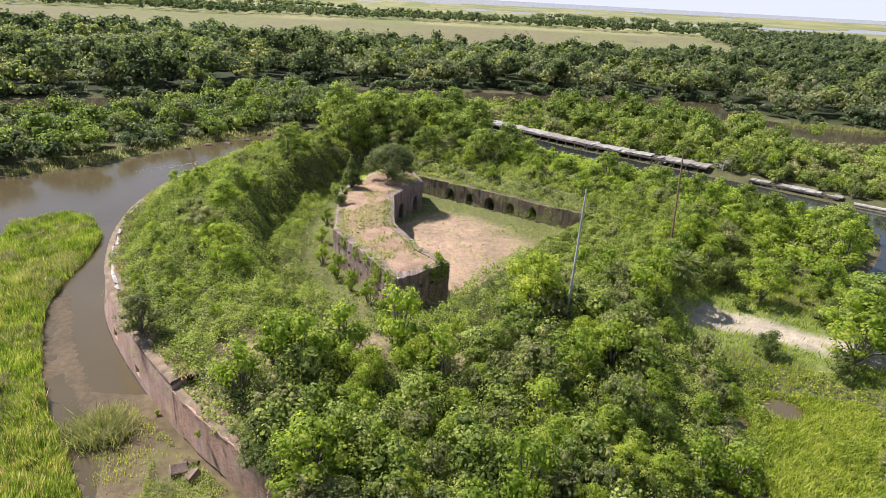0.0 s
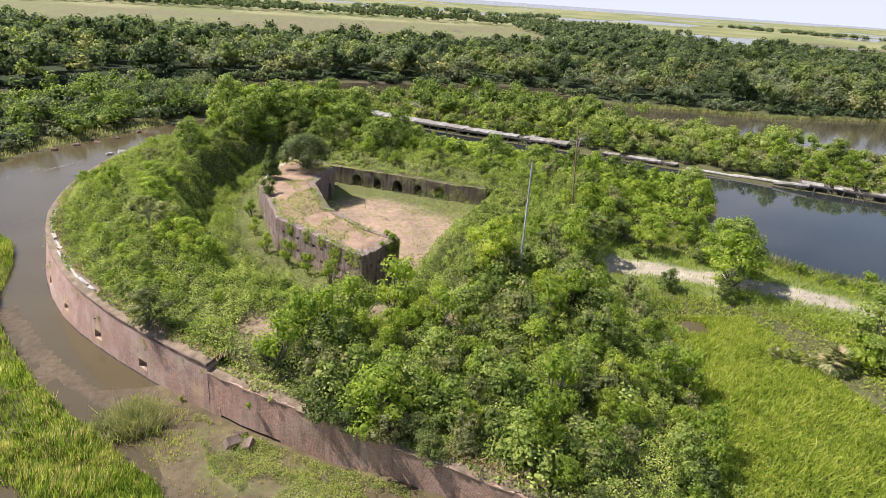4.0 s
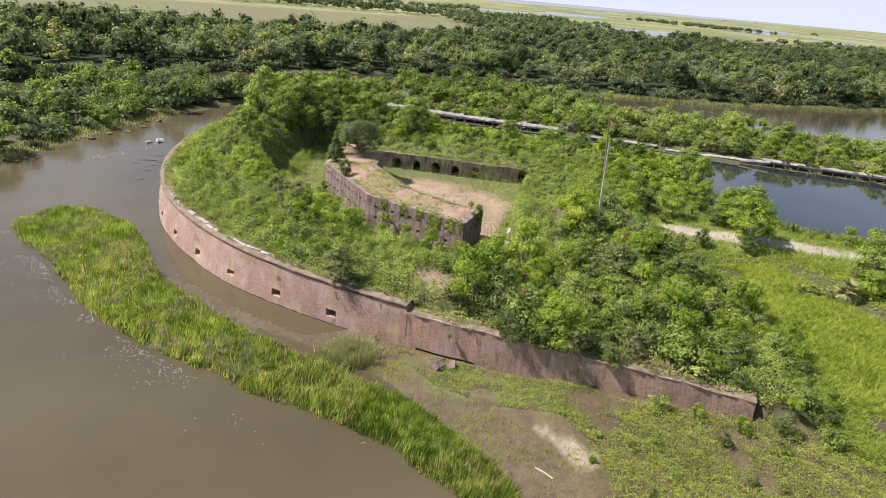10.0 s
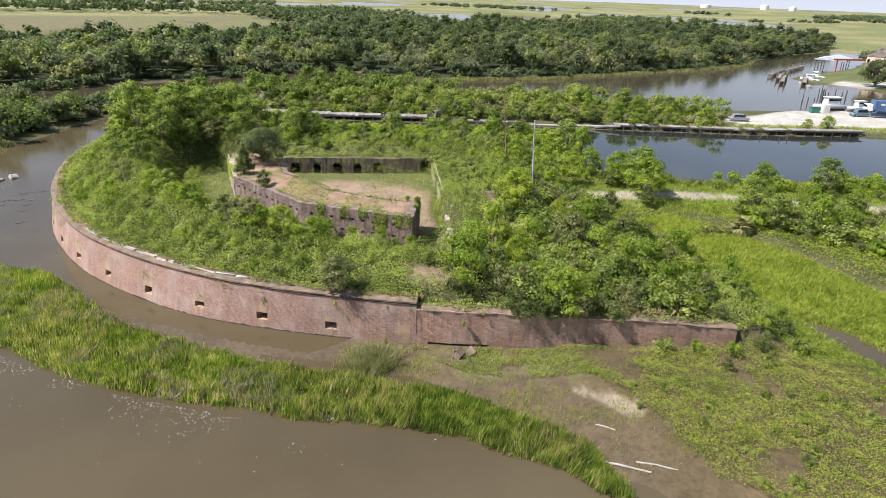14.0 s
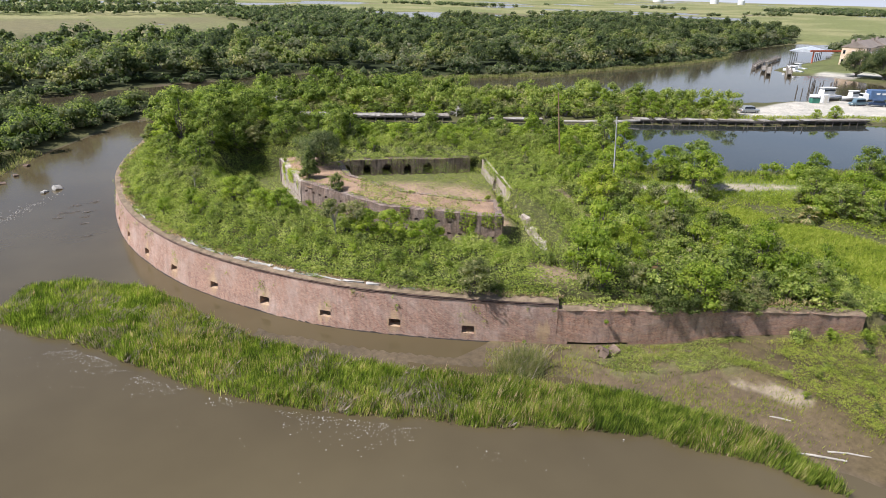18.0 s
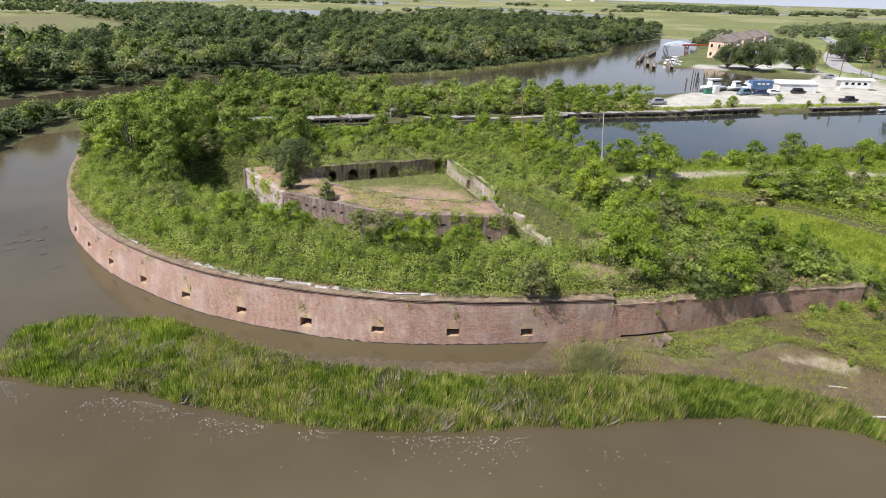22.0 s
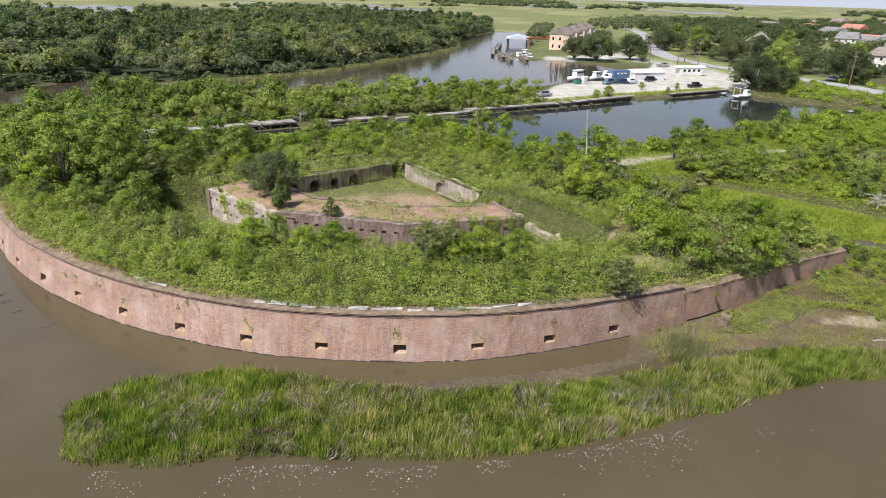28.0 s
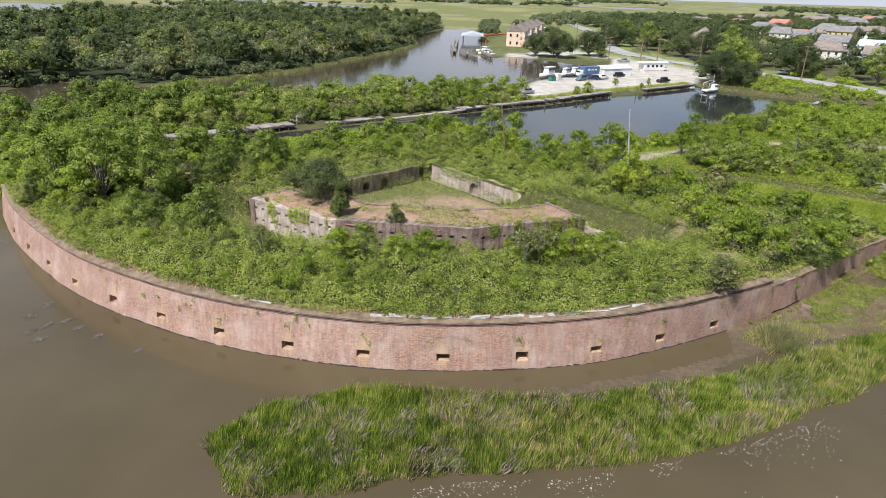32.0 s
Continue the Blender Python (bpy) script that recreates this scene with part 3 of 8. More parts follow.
def height(x, y):
    """The ground's height."""
    far = np.hypot(x - 20, y - 80)
    wob = (fbm(x, y, 9, 3) - 0.5) * 2.2 * step(6, 16, np.abs(inside(FORT, x, y)))
    bank = -np.maximum.reduce([inside(RIVER, x, y), inside(CANAL, x, y), inside(BAYOU, x, y)]) + wob
    h = np.where(bank > 0, 0.12 + 0.55 * step(0.0, 5.0, bank), -1.2 + 1.32 * step(-4.0, 0.0, bank))
    h = h + (fbm(x, y, 14, 21) - 0.5) * 0.5 * step(2, 10, bank)
    bar = inside(REED_BAR, x, y) + (fbm(x, y, 3.5, 5) - 0.5) * 1.8
    h = np.maximum(h, np.where(bar > -3, -0.9 + 1.05 * step(-2.2, 0.6, bar), -1.2))
    mud = inside(MUD, x, y) + (fbm(x, y, 4, 8) - 0.5) * 2.0
    flat = -0.005 + 0.14 * fbm(x, y, 5, 9) + 0.10 * step(-22, -12, x)
    h = np.where(mud > -1.5, h + (flat - h) * step(-1.5, 0.8, mud), h)
    marsh = inside(MARSH_FIELD, x, y)
    h = np.where(marsh > -3, h + (0.10 - h) * step(-3, 0.5, marsh), h)
    creek = inside(CREEK, x, y) + (fbm(x, y, 3, 4) - 0.5)
    h = np.where(creek > -1.2, h + (-0.25 - h) * step(-1.2, 0.8, creek), h)
    for px, py, r in ((21.0, 31.2, 0.8), (22.6, 38.6, 1.2), (26.8, 40.4, 1.8)):
        h = np.minimum(h, -0.3 + 0.6 * step(r * 0.6, r * 1.3, np.hypot(x - px, y - py) + 0.8 * (fbm(x, y, 2, 6) - 0.5)) + 0.4 * step(r, r * 1.8, np.hypot(x - px, y - py)))
    # the earthwork
    fort = inside(FORT, x, y)
    scarp = to_line(wall_pts, x, y)
    foot = (scarp < 3.0) & (fort < 0.9) & (y > 39.5)
    h = np.where(foot, np.minimum(h, -0.45 + 0.4 * step(1.2, 3.0, scarp)), h)
    rise = np.where(scarp < np.abs(fort) + 0.6, step(0.85, 1.75, fort), step(-4.5, 3.0, fort))
    top = 4.05 - 0.9 * step(-10, 12, x) - 0.75 * step(-12.5, -4, x) * step(44, 30, y) + 0.5 * (fbm(x, y, 8, 31) - 0.5)
    top = top + 0.5 * step(2, 8, scarp) * step(-8, -20, x)
    well = inside(PARADE, x, y)
    masonry_side = np.minimum(to_line(REAR_WALL, x, y), to_line(SIDE_WALL, x, y))
    walled = masonry_side < np.abs(well) + 1.0
    floor = 0.06 + 0.12 * fbm(x, y, 6, 12) - 0.5 * step(0.3, 1.0, inside(CITADEL_PLAN, x, y))
    vault = np.maximum(behind_wall(REAR_WALL, 1, x, y), behind_wall(SIDE_VAULT, 1, x, y))
    floor = np.where((vault > 0) & (well < -0.35), -0.4, floor)
    drop = np.maximum(step(0.0, 1.0, vault), np.where(walled, step(-1.9, -1.0, well), step(-3.6, 0.2, well)))
    body = top + (floor - top) * drop
    h = np.where(rise > 0, h + (body - h) * rise, h)
    # the marina's fill and the open marsh
    h = h + (0.95 - h) * step(-2, 1.0, inside(LOT, x, y))
    pools = fbm(x, y, 170, 41, 5)
    open_land = step(380, 520, far)
    h = h - open_land * 1.6 * step(0.66, 0.72, pools) * step(60, 160, np.abs(y + 0.6 * x - 260))
    lake = (y - 0.25 * x) + 300 * (fbm(x, y, 900, 55) - 0.5)
    h = np.where(lake > 2100, np.minimum(h, 0.5 - 2.0 * step(2100, 2220, lake)), h)
    return h


def grown(lo, half, fine, hi, pitch, rate, reach):
    """Grid lines: fine from lo to half, even to hi, ever wider beyond."""
    mid, out, w = list(np.arange(lo, half, fine)) + list(np.arange(half, hi, pitch)), [], pitch
    grow = 0.0
    while grow < reach:
        w *= rate
        grow += w
        out.append(grow)
    return np.array([lo - g for g in out[::-1]] + mid + [mid[-1] + g for g in out])


gx, gy = grown(-51, -4, 0.46, 66, 0.8, 1.065, 4300), grown(11, 80, 0.46, 140, 0.8, 1.065, 4300)
GX, GY = np.meshgrid(gx, gy)
PX, PY = GX.ravel(), GY.ravel()
PZ = height(PX, PY)


def cover_of(x, y, z):
    """What lies on the ground: a colour for each cover, darkest under the forest."""
    n1, n2, n3 = fbm(x, y, 5, 61), fbm(x, y, 1.6, 62), fbm(x, y, 60, 63, 5)
    c = np.empty((len(x), 3))

    def lay(colour, weight):
        c[:] = c + (np.array(colour) - c) * np.clip(weight, 0, 1)[:, None]

    c[:] = (0.085, 0.085, 0.036)
    far = np.hypot(x - 20, y - 80)
    lay((0.165, 0.18, 0.07), step(330, 420, far))
    lay((0.25, 0.24, 0.115), step(330, 420, far) * step(0.46, 0.60, n3))
    lay((0.165, 0.150, 0.080), step(130, 90, to_line([(-320, 470), (-100, 490), (60, 510), (180, 500), (330, 540)], x, y)) * (0.45 + 0.55 * step(0.38, 0.56, n3)))
    lay((0.165, 0.150, 0.080), step(75, 45, to_line([(440, 565), (640, 600)], x, y)))
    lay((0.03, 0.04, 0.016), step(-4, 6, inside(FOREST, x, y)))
    lay((0.20, 0.195, 0.08), step(27, 20, to_line(CLEARING, x, y)))
    lay((0.078, 0.082, 0.032), step(0.5, 3, inside(FORT, x, y)))
    well = inside(PARADE, x, y)
    lay((0.125, 0.135, 0.048), step(-1, 0.5, well))
    dirt = step(11.5, 6.5, np.hypot((x - 3.0) * 0.85, (y - 67) * 0.75) + 6 * (n1 - 0.5)) + 0.6 * step(6, 3, np.hypot(x - 1, y - 78) + 6 * (n1 - 0.5))
    lay((0.33, 0.235, 0.17), dirt * step(-0.3, 0.6, well))
    for px, py, r in ((-12.5, 38.6, 3.2), (-4.0, 39.5, 2.6), (-0.5, 42.0, 1.8), (-8.5, 50.0, 1.6), (-14.5, 62, 1.5), (2, 40, 1.3)):
        lay((0.29, 0.21, 0.145), step(r, r * 0.45, np.hypot(x - px, y - py) + 2.4 * (n2 - 0.5)) * 0.9)
    lay((0.29, 0.22, 0.15), step(0.9, 0.35, to_line([(-9, 44), (-2, 41), (5, 44), (14, 58), (19, 66)], x, y) + 0.8 * (n2 - 0.5)) * 0.8)
    flats = step(-1.5, 1, inside(MUD, x, y)) + step(-3, 1, inside(REED_BAR, x, y))
    lay((0.105, 0.080, 0.044), step(-2, 2, inside([(-21, 40), (5, 17), (16, 12), (10, -30), (-12, -30), (-18, 16), (-17, 30)], x, y)))
    lay((0.120, 0.090, 0.056), flats * step(0.25, 0.5, n1 + 0.3 * (x < -12)))
    lay((0.13, 0.125, 0.055), step(-1, 1, inside([(-17, 34), (-8, 27), (-9, 22), (-14, 25), (-17, 29)], x, y)) * step(0.35, 0.6, n2))
    lay((0.25, 0.205, 0.150), step(0.8, 0.45, to_line([(-10.8, 21.4), (-10.4, 19.4), (-9.9, 17.6)], x, y) + 1.5 * (n2 - 0.5)))
    lay((0.085, 0.085, 0.038), step(-2, 0.5, inside(MARSH_FIELD, x, y)))
    lane = to_line(TRACK, x, y) + 2.4 * (n1 - 0.5)
    lay((0.15, 0.18, 0.06), step(7, 4, lane))
    lay((0.34, 0.295, 0.23), step(2.6, 1.1, lane) * step(0.38, 0.55, n2 + 0.35 * step(40, 48, y)))
    lay((0.44, 0.415, 0.37), step(-1, 1.5, inside(LOT, x, y) - 2.5 * step(8, 4, to_line(DOCK_LINE, x, y)) + 2 * (n1 - 0.5)))
    lay((0.135, 0.155, 0.058), step(-3, 3, inside([(225, 45), (232, 92), (242, 108), (322, 111), (430, 138), (480, 100), (330, 60), (262, 40)], x, y)) * (0.5 + 0.5 * step(0.3, 0.6, n1)))
    lay((0.46, 0.44, 0.40), step(-1, 1, inside([(236, 92), (278, 62), (264, 43), (248, 35), (243, 44), (254, 58), (236, 78)], x, y) + 2 * (n1 - 0.5)))
    lay((0.19, 0.22, 0.075), step(22, 12, to_line(ROAD, x, y)) * step(0.2, 0.5, n1))
    lay((0.105, 0.082, 0.055), step(0.12, 0.02, z) * step(-30, 30, far))
    return c


NX, NY = len(gx), len(gy)
quad = (np.arange(NY - 1)[:, None] * NX + np.arange(NX - 1)[None, :]).ravel()
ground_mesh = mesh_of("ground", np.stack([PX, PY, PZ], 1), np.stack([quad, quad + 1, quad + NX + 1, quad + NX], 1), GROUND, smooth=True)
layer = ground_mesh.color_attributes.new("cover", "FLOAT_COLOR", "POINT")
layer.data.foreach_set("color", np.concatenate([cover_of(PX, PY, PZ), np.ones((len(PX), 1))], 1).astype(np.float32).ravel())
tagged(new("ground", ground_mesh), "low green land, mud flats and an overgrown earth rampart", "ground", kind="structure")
for name, poly in (("pond_water", CANAL), ("bayou_water", BAYOU)):
    sheet = bmesh.new()
    sheet.faces.new([sheet.verts.new((px, py, 0.012)) for px, py in poly])
    bmesh.ops.triangulate(sheet, faces=sheet.faces)
    me = bpy.data.meshes.new(name)
    sheet.to_mesh(me); sheet.free()
    me.materials.append(CLEAR_WATER if name == "pond_water" else BAYOU_WATER)
    tagged(new(name, me), "still dark water that mirrors the sky" if name == "pond_water" else "brown bayou water between wooded banks", "water", kind="structure")
w = 4600.0
tagged(new("water", mesh_of("water", [(-w, -w, 0), (w, -w, 0), (w, w, 0), (-w, w, 0)], [(0, 1, 2, 3)], WATER)), "muddy brown river and quiet bayou water", "water", kind="structure")


def ground_at(x, y):
    return height(np.atleast_1d(np.asarray(x, float)), np.atleast_1d(np.asarray(y, float)))


# ---- masonry walls ----
def wall_mesh(name, line, top, openings, mat, base=-0.6, thick=1.0, pitch=0.6, row=0.6, rough=0.05, seed=1, s0=0.0, s1=None, back=True, cap=True, sill=0.0, batter=None):
    """A wall along a line (outside to the left of the way), with real recesses. openings: (from, to, sill, head, depth, arched)."""
    line = np.asarray(line, float)
    dist = np.concatenate([[0], np.cumsum(np.hypot(*np.diff(line, axis=0).T))])
    s1 = dist[-1] if s1 is None else s1
    cuts = set(np.round(np.linspace(s0, s1, max(2, int((s1 - s0) / pitch) + 1)), 3))
    for a, b, *_rest in openings:
        cuts |= set(np.round(np.linspace(a, b, 9 if _rest[3] else 3), 3))
    cuts = sorted(cuts)
    cuts = [c for i, c in enumerate(cuts) if i == 0 or c - cuts[i - 1] > 0.012]
    marks = []

    def quad4(*corners):
        marks.extend(corners)

    def head(o, s):
        a, b, lo, hi, _d, arched = o
        if not arched:
            return hi
        u = np.clip((s - a) / (b - a) * 2 - 1, -1, 1)
        return hi - (b - a) * 0.5 * (1 - math.sqrt(max(0.0, 1 - u * u)))

    def span(sa, sb, za, zb, zc, zd):
        """A piece of the face between two columns: its lower edge za to zb, its upper edge zc to zd."""
        rows = max(1, int(round((max(zc, zd) - min(za, zb)) / row)))
        for k in range(rows):
            u, v = k / rows, (k + 1) / rows
            quad4((sa, za + (zc - za) * u, 0), (sb, zb + (zd - zb) * u, 0), (sb, zb + (zd - zb) * v, 0), (sa, za + (zc - za) * v, 0))

    for sa, sb in zip(cuts[:-1], cuts[1:]):
        mid = 0.5 * (sa + sb)
        za, zb = base, base
        for o in sorted((o for o in openings if o[0] - 1e-3 <= mid <= o[1] + 1e-3), key=lambda o: o[2]):
            a, b, lo, hi, d, arched = o
            ha, hb = head(o, sa), head(o, sb)
            span(sa, sb, za, zb, lo, lo)
            quad4((sa, lo, 0), (sa, lo + sill, d), (sb, lo + sill, d), (sb, lo, 0))
            quad4((sa, ha, 0), (sb, hb, 0), (sb, hb, d), (sa, ha, d))
            quad4((sa, lo, d), (sb, lo, d), (sb, hb, d), (sa, ha, d))
            if abs(sa - a) < 0.02:
                quad4((a, lo, 0), (a, ha, 0), (a, ha, d), (a, lo, d))
            if abs(sb - b) < 0.02:
                quad4((b, lo, 0), (b, lo, d), (b, hb, d), (b, hb, 0))
            za, zb = ha, hb
        ta, tb = top(sa), top(sb)
        if max(ta, tb) > min(za, zb):
            span(sa, sb, za, zb, max(ta, za), max(tb, zb))
        if cap:
            quad4((sa, ta, 0), (sb, tb, 0), (sb, tb + 0.12, thick), (sa, ta + 0.12, thick))
        if back:
            quad4((sb, base, thick), (sa, base, thick), (sa, ta + 0.12, thick), (sb, tb + 0.12, thick))
    for s in (cuts[0], cuts[-1]):
        quad4((s, base, 0), (s, base, thick), (s, top(s) + 0.12, thick), (s, top(s), 0))
    sv, zv, dv = np.array(marks, float).T
    x, y, nx, ny = along(line, dist, sv)
    o = np.where(dv == 0, rough * 2 * (fbm(sv, zv, 1.1, seed) - 0.5), -dv)
    if batter is not None:
        o = o + np.where(dv < thick, batter(sv) * (1 - zv / 3.72), 0.0)
    n = len(marks) // 4
    return mesh_of(name, np.stack([x + nx * o, y + ny * o, zv], 1), np.arange(4 * n).reshape(n, 4), mat, np.stack([sv + 0.7 * dv, zv + 0.3 * dv], 1))


def ragged(level, amount, scale, seed):
    return lambda s: level + amount * (float(fbm(np.array([s]), np.array([0.5 * seed]), scale, seed)[0]) - 0.5) * 2


FIRST_GUN = 34.73
SCARP_BRICK = masonry("scarp_brick", (0.50, 0.29, 0.208), (0.265, 0.148, 0.112), (0.53, 0.44, 0.365), (0.15, 0.105, 0.088), 0.34, (0.62, 0.50, 0.43), 0.5, 1.0, (FIRST_GUN, 6.32, 1.25))
# the scarp: the river wall with its gun embrasures
S_BREAK = s_of(-16.2, 35.0)
EMB = [FIRST_GUN + 6.32 * k for k in range(14)]
emb_open = []
for k, s in enumerate(EMB):
    if s < SCARP_S[-1] - 3:
        emb_open.append((s - 0.52, s + 0.52, 0.72 + 0.08 * (k % 3), 1.42 + 0.06 * (k % 2), 1.4, False))
BATTER = lambda s: 0.6 * step(FIRST_GUN - 2, FIRST_GUN + 16, s)
scarp_wall = tagged(new("wall_scarp", wall_mesh("wall_scarp", SCARP, lambda s: 3.72, emb_open, SCARP_BRICK, thick=1.0, pitch=0.8, row=0.8, rough=0.06, seed=7, s0=S_BREAK, sill=0.14, batter=BATTER)), "curved red brick river wall with small gun embrasures", "wall", kind="structure")
low_top = lambda s: 2.35 + 0.6 * step(0.0, 9.0, s) + 0.5 * step(8.0, S_BREAK, s) + 0.18 * (float(fbm(np.array([s]), np.array([3.0]), 2.2, 14)[0]) - 0.5) * 2
scarp_low = tagged(new("wall_scarp_broken", wall_mesh("wall_scarp_broken", SCARP, low_top, [(S_BREAK - 6.2, S_BREAK - 1.0, 0.02, 0.34, 0.9, False)], LOW_BRICK, thick=1.0, pitch=0.5, row=0.7, rough=0.09, seed=9, s1=S_BREAK)), "straight weathered brick wall with a broken crumbling top", "wall", kind="structure")


def swept(line_s, profile, name, mat, parent, label="", jitter=0.0, seed=3, batter=None):
    """A moulding along the scarp: profile points (outward, up)."""
    verts, faces, k = [], [], len(profile)
    for i, s in enumerate(line_s):
        x, y, nx, ny = along(SCARP, SCARP_S, s)
        lean = float(batter(s)) if batter else 0.0
        for j, (o, z) in enumerate(profile):
            o = o + lean * (1 - z / 3.72)
            q = jitter * (lattice(np.int64(i), np.int64(j), seed) - 0.5)
            verts.append((x + nx * (o + q), y + ny * (o + q), z + 0.6 * q))
    for i in range(len(line_s) - 1):
        for j in range(k - 1):
            faces.append((i * k + j, (i + 1) * k + j, (i + 1) * k + j + 1, i * k + j + 1))
    return child(name, mesh_of(name, verts, faces, mat), parent, label)


PARAPET_EARTH = plain("parapet_earth", (0.12, 0.09, 0.055), (0.28, 0.205, 0.135), 1.4, 0.95, 0, 0.9, 0.06, 8.0)
run = np.arange(S_BREAK, SCARP_S[-1], 0.5)
for z in (3.72, 3.88):
    o = 0.03 + (z - 3.68) * 0.2
    swept(run, [(-0.05, z), (o, z + 0.005), (o + 0.01, z + 0.055), (-0.05, z + 0.065)], "cordon_course", CORDON, scarp_wall, "dark projecting brick course", 0.02)
swept(run, [(0.07, 4.0), (0.0, 4.05), (-0.3, 4.08), (-0.7, 4.16), (-1.2, 4.10), (-2.0, 3.8)], "parapet_slope", PARAPET_EARTH, scarp_wall, "sloping crumbled brick parapet", 0.10)
rng = np.random.default_rng(5)
s = s_of(-20.5, 40.2)
while s < SCARP_S[-1] - 20:
    length = float(rng.uniform(0.5, 2.4))
    x, y, nx, ny = along(SCARP, SCARP_S, s + length / 2)
    if fbm(np.array([s]), np.array([0.0]), 4, 77)[0] > (0.38 if 46.5 < y < 69 else 0.56 if 72 < y < 81.5 else 0.72):
        slab = block((length, float(rng.uniform(0.14, 0.34)), 0.14), bevel=0.03)
        for v in slab.verts:
            v.co += Vector(rng.normal(0, 0.06, 3))
        part("coping_stone", slab, COPING, scarp_wall, at=Matrix.Translation((x - nx * 0.62, y - ny * 0.62, 4.15 + float(rng.normal(0, 0.02)))) @ pose(0, 0, 0, float(rng.normal(0, 4)), float(rng.normal(0, 2)), math.degrees(math.atan2(-nx, ny))))
    s += length + float(rng.uniform(0.03, 0.5))
strip, faces = [], []
for i, s in enumerate(np.arange(0.0, S_BREAK, 0.4)):
    x, y, nx, ny = along(SCARP, SCARP_S, s)
    z = low_top(s)
    for o, dz in ((0.05, -0.06), (-0.1, 0.05), (-0.5, 0.16), (-1.0, 0.2), (-2.0, -0.3)):
        q = 0.12 * (lattice(np.int64(i), np.int64(int(-o * 10)), 4) - 0.5)
        strip.append((x + nx * (o + q), y + ny * (o + q), z + dz + 0.5 * q))
n = len(strip) // 5
for i in range(n - 1):
    faces += [(i * 5 + j, (i + 1) * 5 + j, (i + 1) * 5 + j + 1, i * 5 + j + 1) for j in range(4)]
child("crumbled_top", mesh_of("crumbled_top", strip, faces, PARAPET_EARTH), scarp_low, "crumbled brick and soil along the broken top")
# a ragged near-black strip at the waterline: the undercut's shade as colour
swept(np.arange(S_BREAK - 8, SCARP_S[-1], 0.35), [(-0.3, -0.5), (0.0, -0.3), (0.045, 0.03), (-0.05, 0.09)], "footing", UNDERCUT_SHADE, scarp_wall, "dark ragged strip standing in for the undercut's shade at the waterline", 0.10, 8, BATTER)

# rear casemate wall with five arches, and the side wall
rear_len = math.dist(*REAR_WALL)
rear_way = REAR_WALL[::-1]
arch_s = [rear_len - math.dist(REAR_WALL[0], p) for p in ((2.3, 89.4), (5.1, 87.5), (7.8, 85.7), (10.5, 83.8), (13.2, 82.0))]
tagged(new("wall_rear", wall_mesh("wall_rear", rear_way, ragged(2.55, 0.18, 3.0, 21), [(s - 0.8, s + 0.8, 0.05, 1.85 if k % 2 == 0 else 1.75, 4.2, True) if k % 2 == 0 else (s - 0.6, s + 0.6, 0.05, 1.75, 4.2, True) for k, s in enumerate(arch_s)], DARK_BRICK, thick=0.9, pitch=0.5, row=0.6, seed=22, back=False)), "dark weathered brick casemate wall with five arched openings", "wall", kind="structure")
side_len = math.dist(*SIDE_WALL)
side_way = SIDE_WALL[::-1]
side_open = [(side_len - math.dist(SIDE_WALL[0], p) - 0.85, side_len - math.dist(SIDE_WALL[0], p) + 0.85, 0.05, 1.9, 3.6, True) for p in ((14.4, 68.4), (8.2, 61.0))]
def side_top(s):
    if s > 19.6:
        return 2.75 + 1.1 * (float(fbm(np.array([s]), np.array([1.0]), 1.6, 33)[0]) - 0.5)
    stub = float(lattice(np.int64(int(s / 0.85)), np.int64(5), 12))
    return max(0.05, (0.15 if s < 4.0 else 0.3 + (1.5 if s > 11 else 1.0) * stub) + 0.5 * (float(fbm(np.array([s]), np.array([1.0]), 0.9, 33)[0]) - 0.5))


tagged(new("wall_side", wall_mesh("wall_side", side_way, side_top, side_open, PALE_BRICK, thick=0.6, pitch=0.3, row=0.4, rough=0.14, seed=35, back=True)), "pale brick wall in ruins with arched doorways", "wall", kind="structure")

# the citadel: three faces with two rows of loopholes, earth on its roof
CIT_OUT = [(-2.9, 52.4), (-10.5, 64.5), (-12.1, 79.8), (-7.4, 92.8)]
CIT_IN = [(-3.2, 90.8), (-1.6, 85.0), (-5.0, 78.0), (-4.2, 67.6), (-1.0, 60.4), (1.8, 56.9)]


def earth_roof(name, a, b, deep_m, z0, z1, seed, label, start=-1.5):
    """The earth over the vaults behind a wall that runs from a to b (its face to the left of the way)."""
    a, b = np.array(a), np.array(b)
    way = (b - a) / np.linalg.norm(b - a)
    inw = -np.array([-way[1], way[0]])
    u, v = np.meshgrid(np.linspace(start, np.linalg.norm(b - a) + 1.5, 50), np.linspace(0.45, deep_m, 12))
    x, y = a[0] + way[0] * u + inw[0] * v, a[1] + way[1] * u + inw[1] * v
    z = z0 + (z1 - z0) * step(0.5, deep_m * 0.8, v) + 0.45 * (fbm(x, y, 2.5, seed) - 0.5) - 3.0 * step(deep_m - 1.2, deep_m, v) * 0.4
    idx = np.arange(u.size).reshape(u.shape)
    me = mesh_of(name, np.stack([x.ravel(), y.ravel(), z.ravel()], 1), np.stack([idx[:-1, :-1].ravel(), idx[1:, :-1].ravel(), idx[1:, 1:].ravel(), idx[:-1, 1:].ravel()], 1), DRY_SOIL, smooth=True)
    return tagged(new(name, me), label, "earth bank", kind="structure")


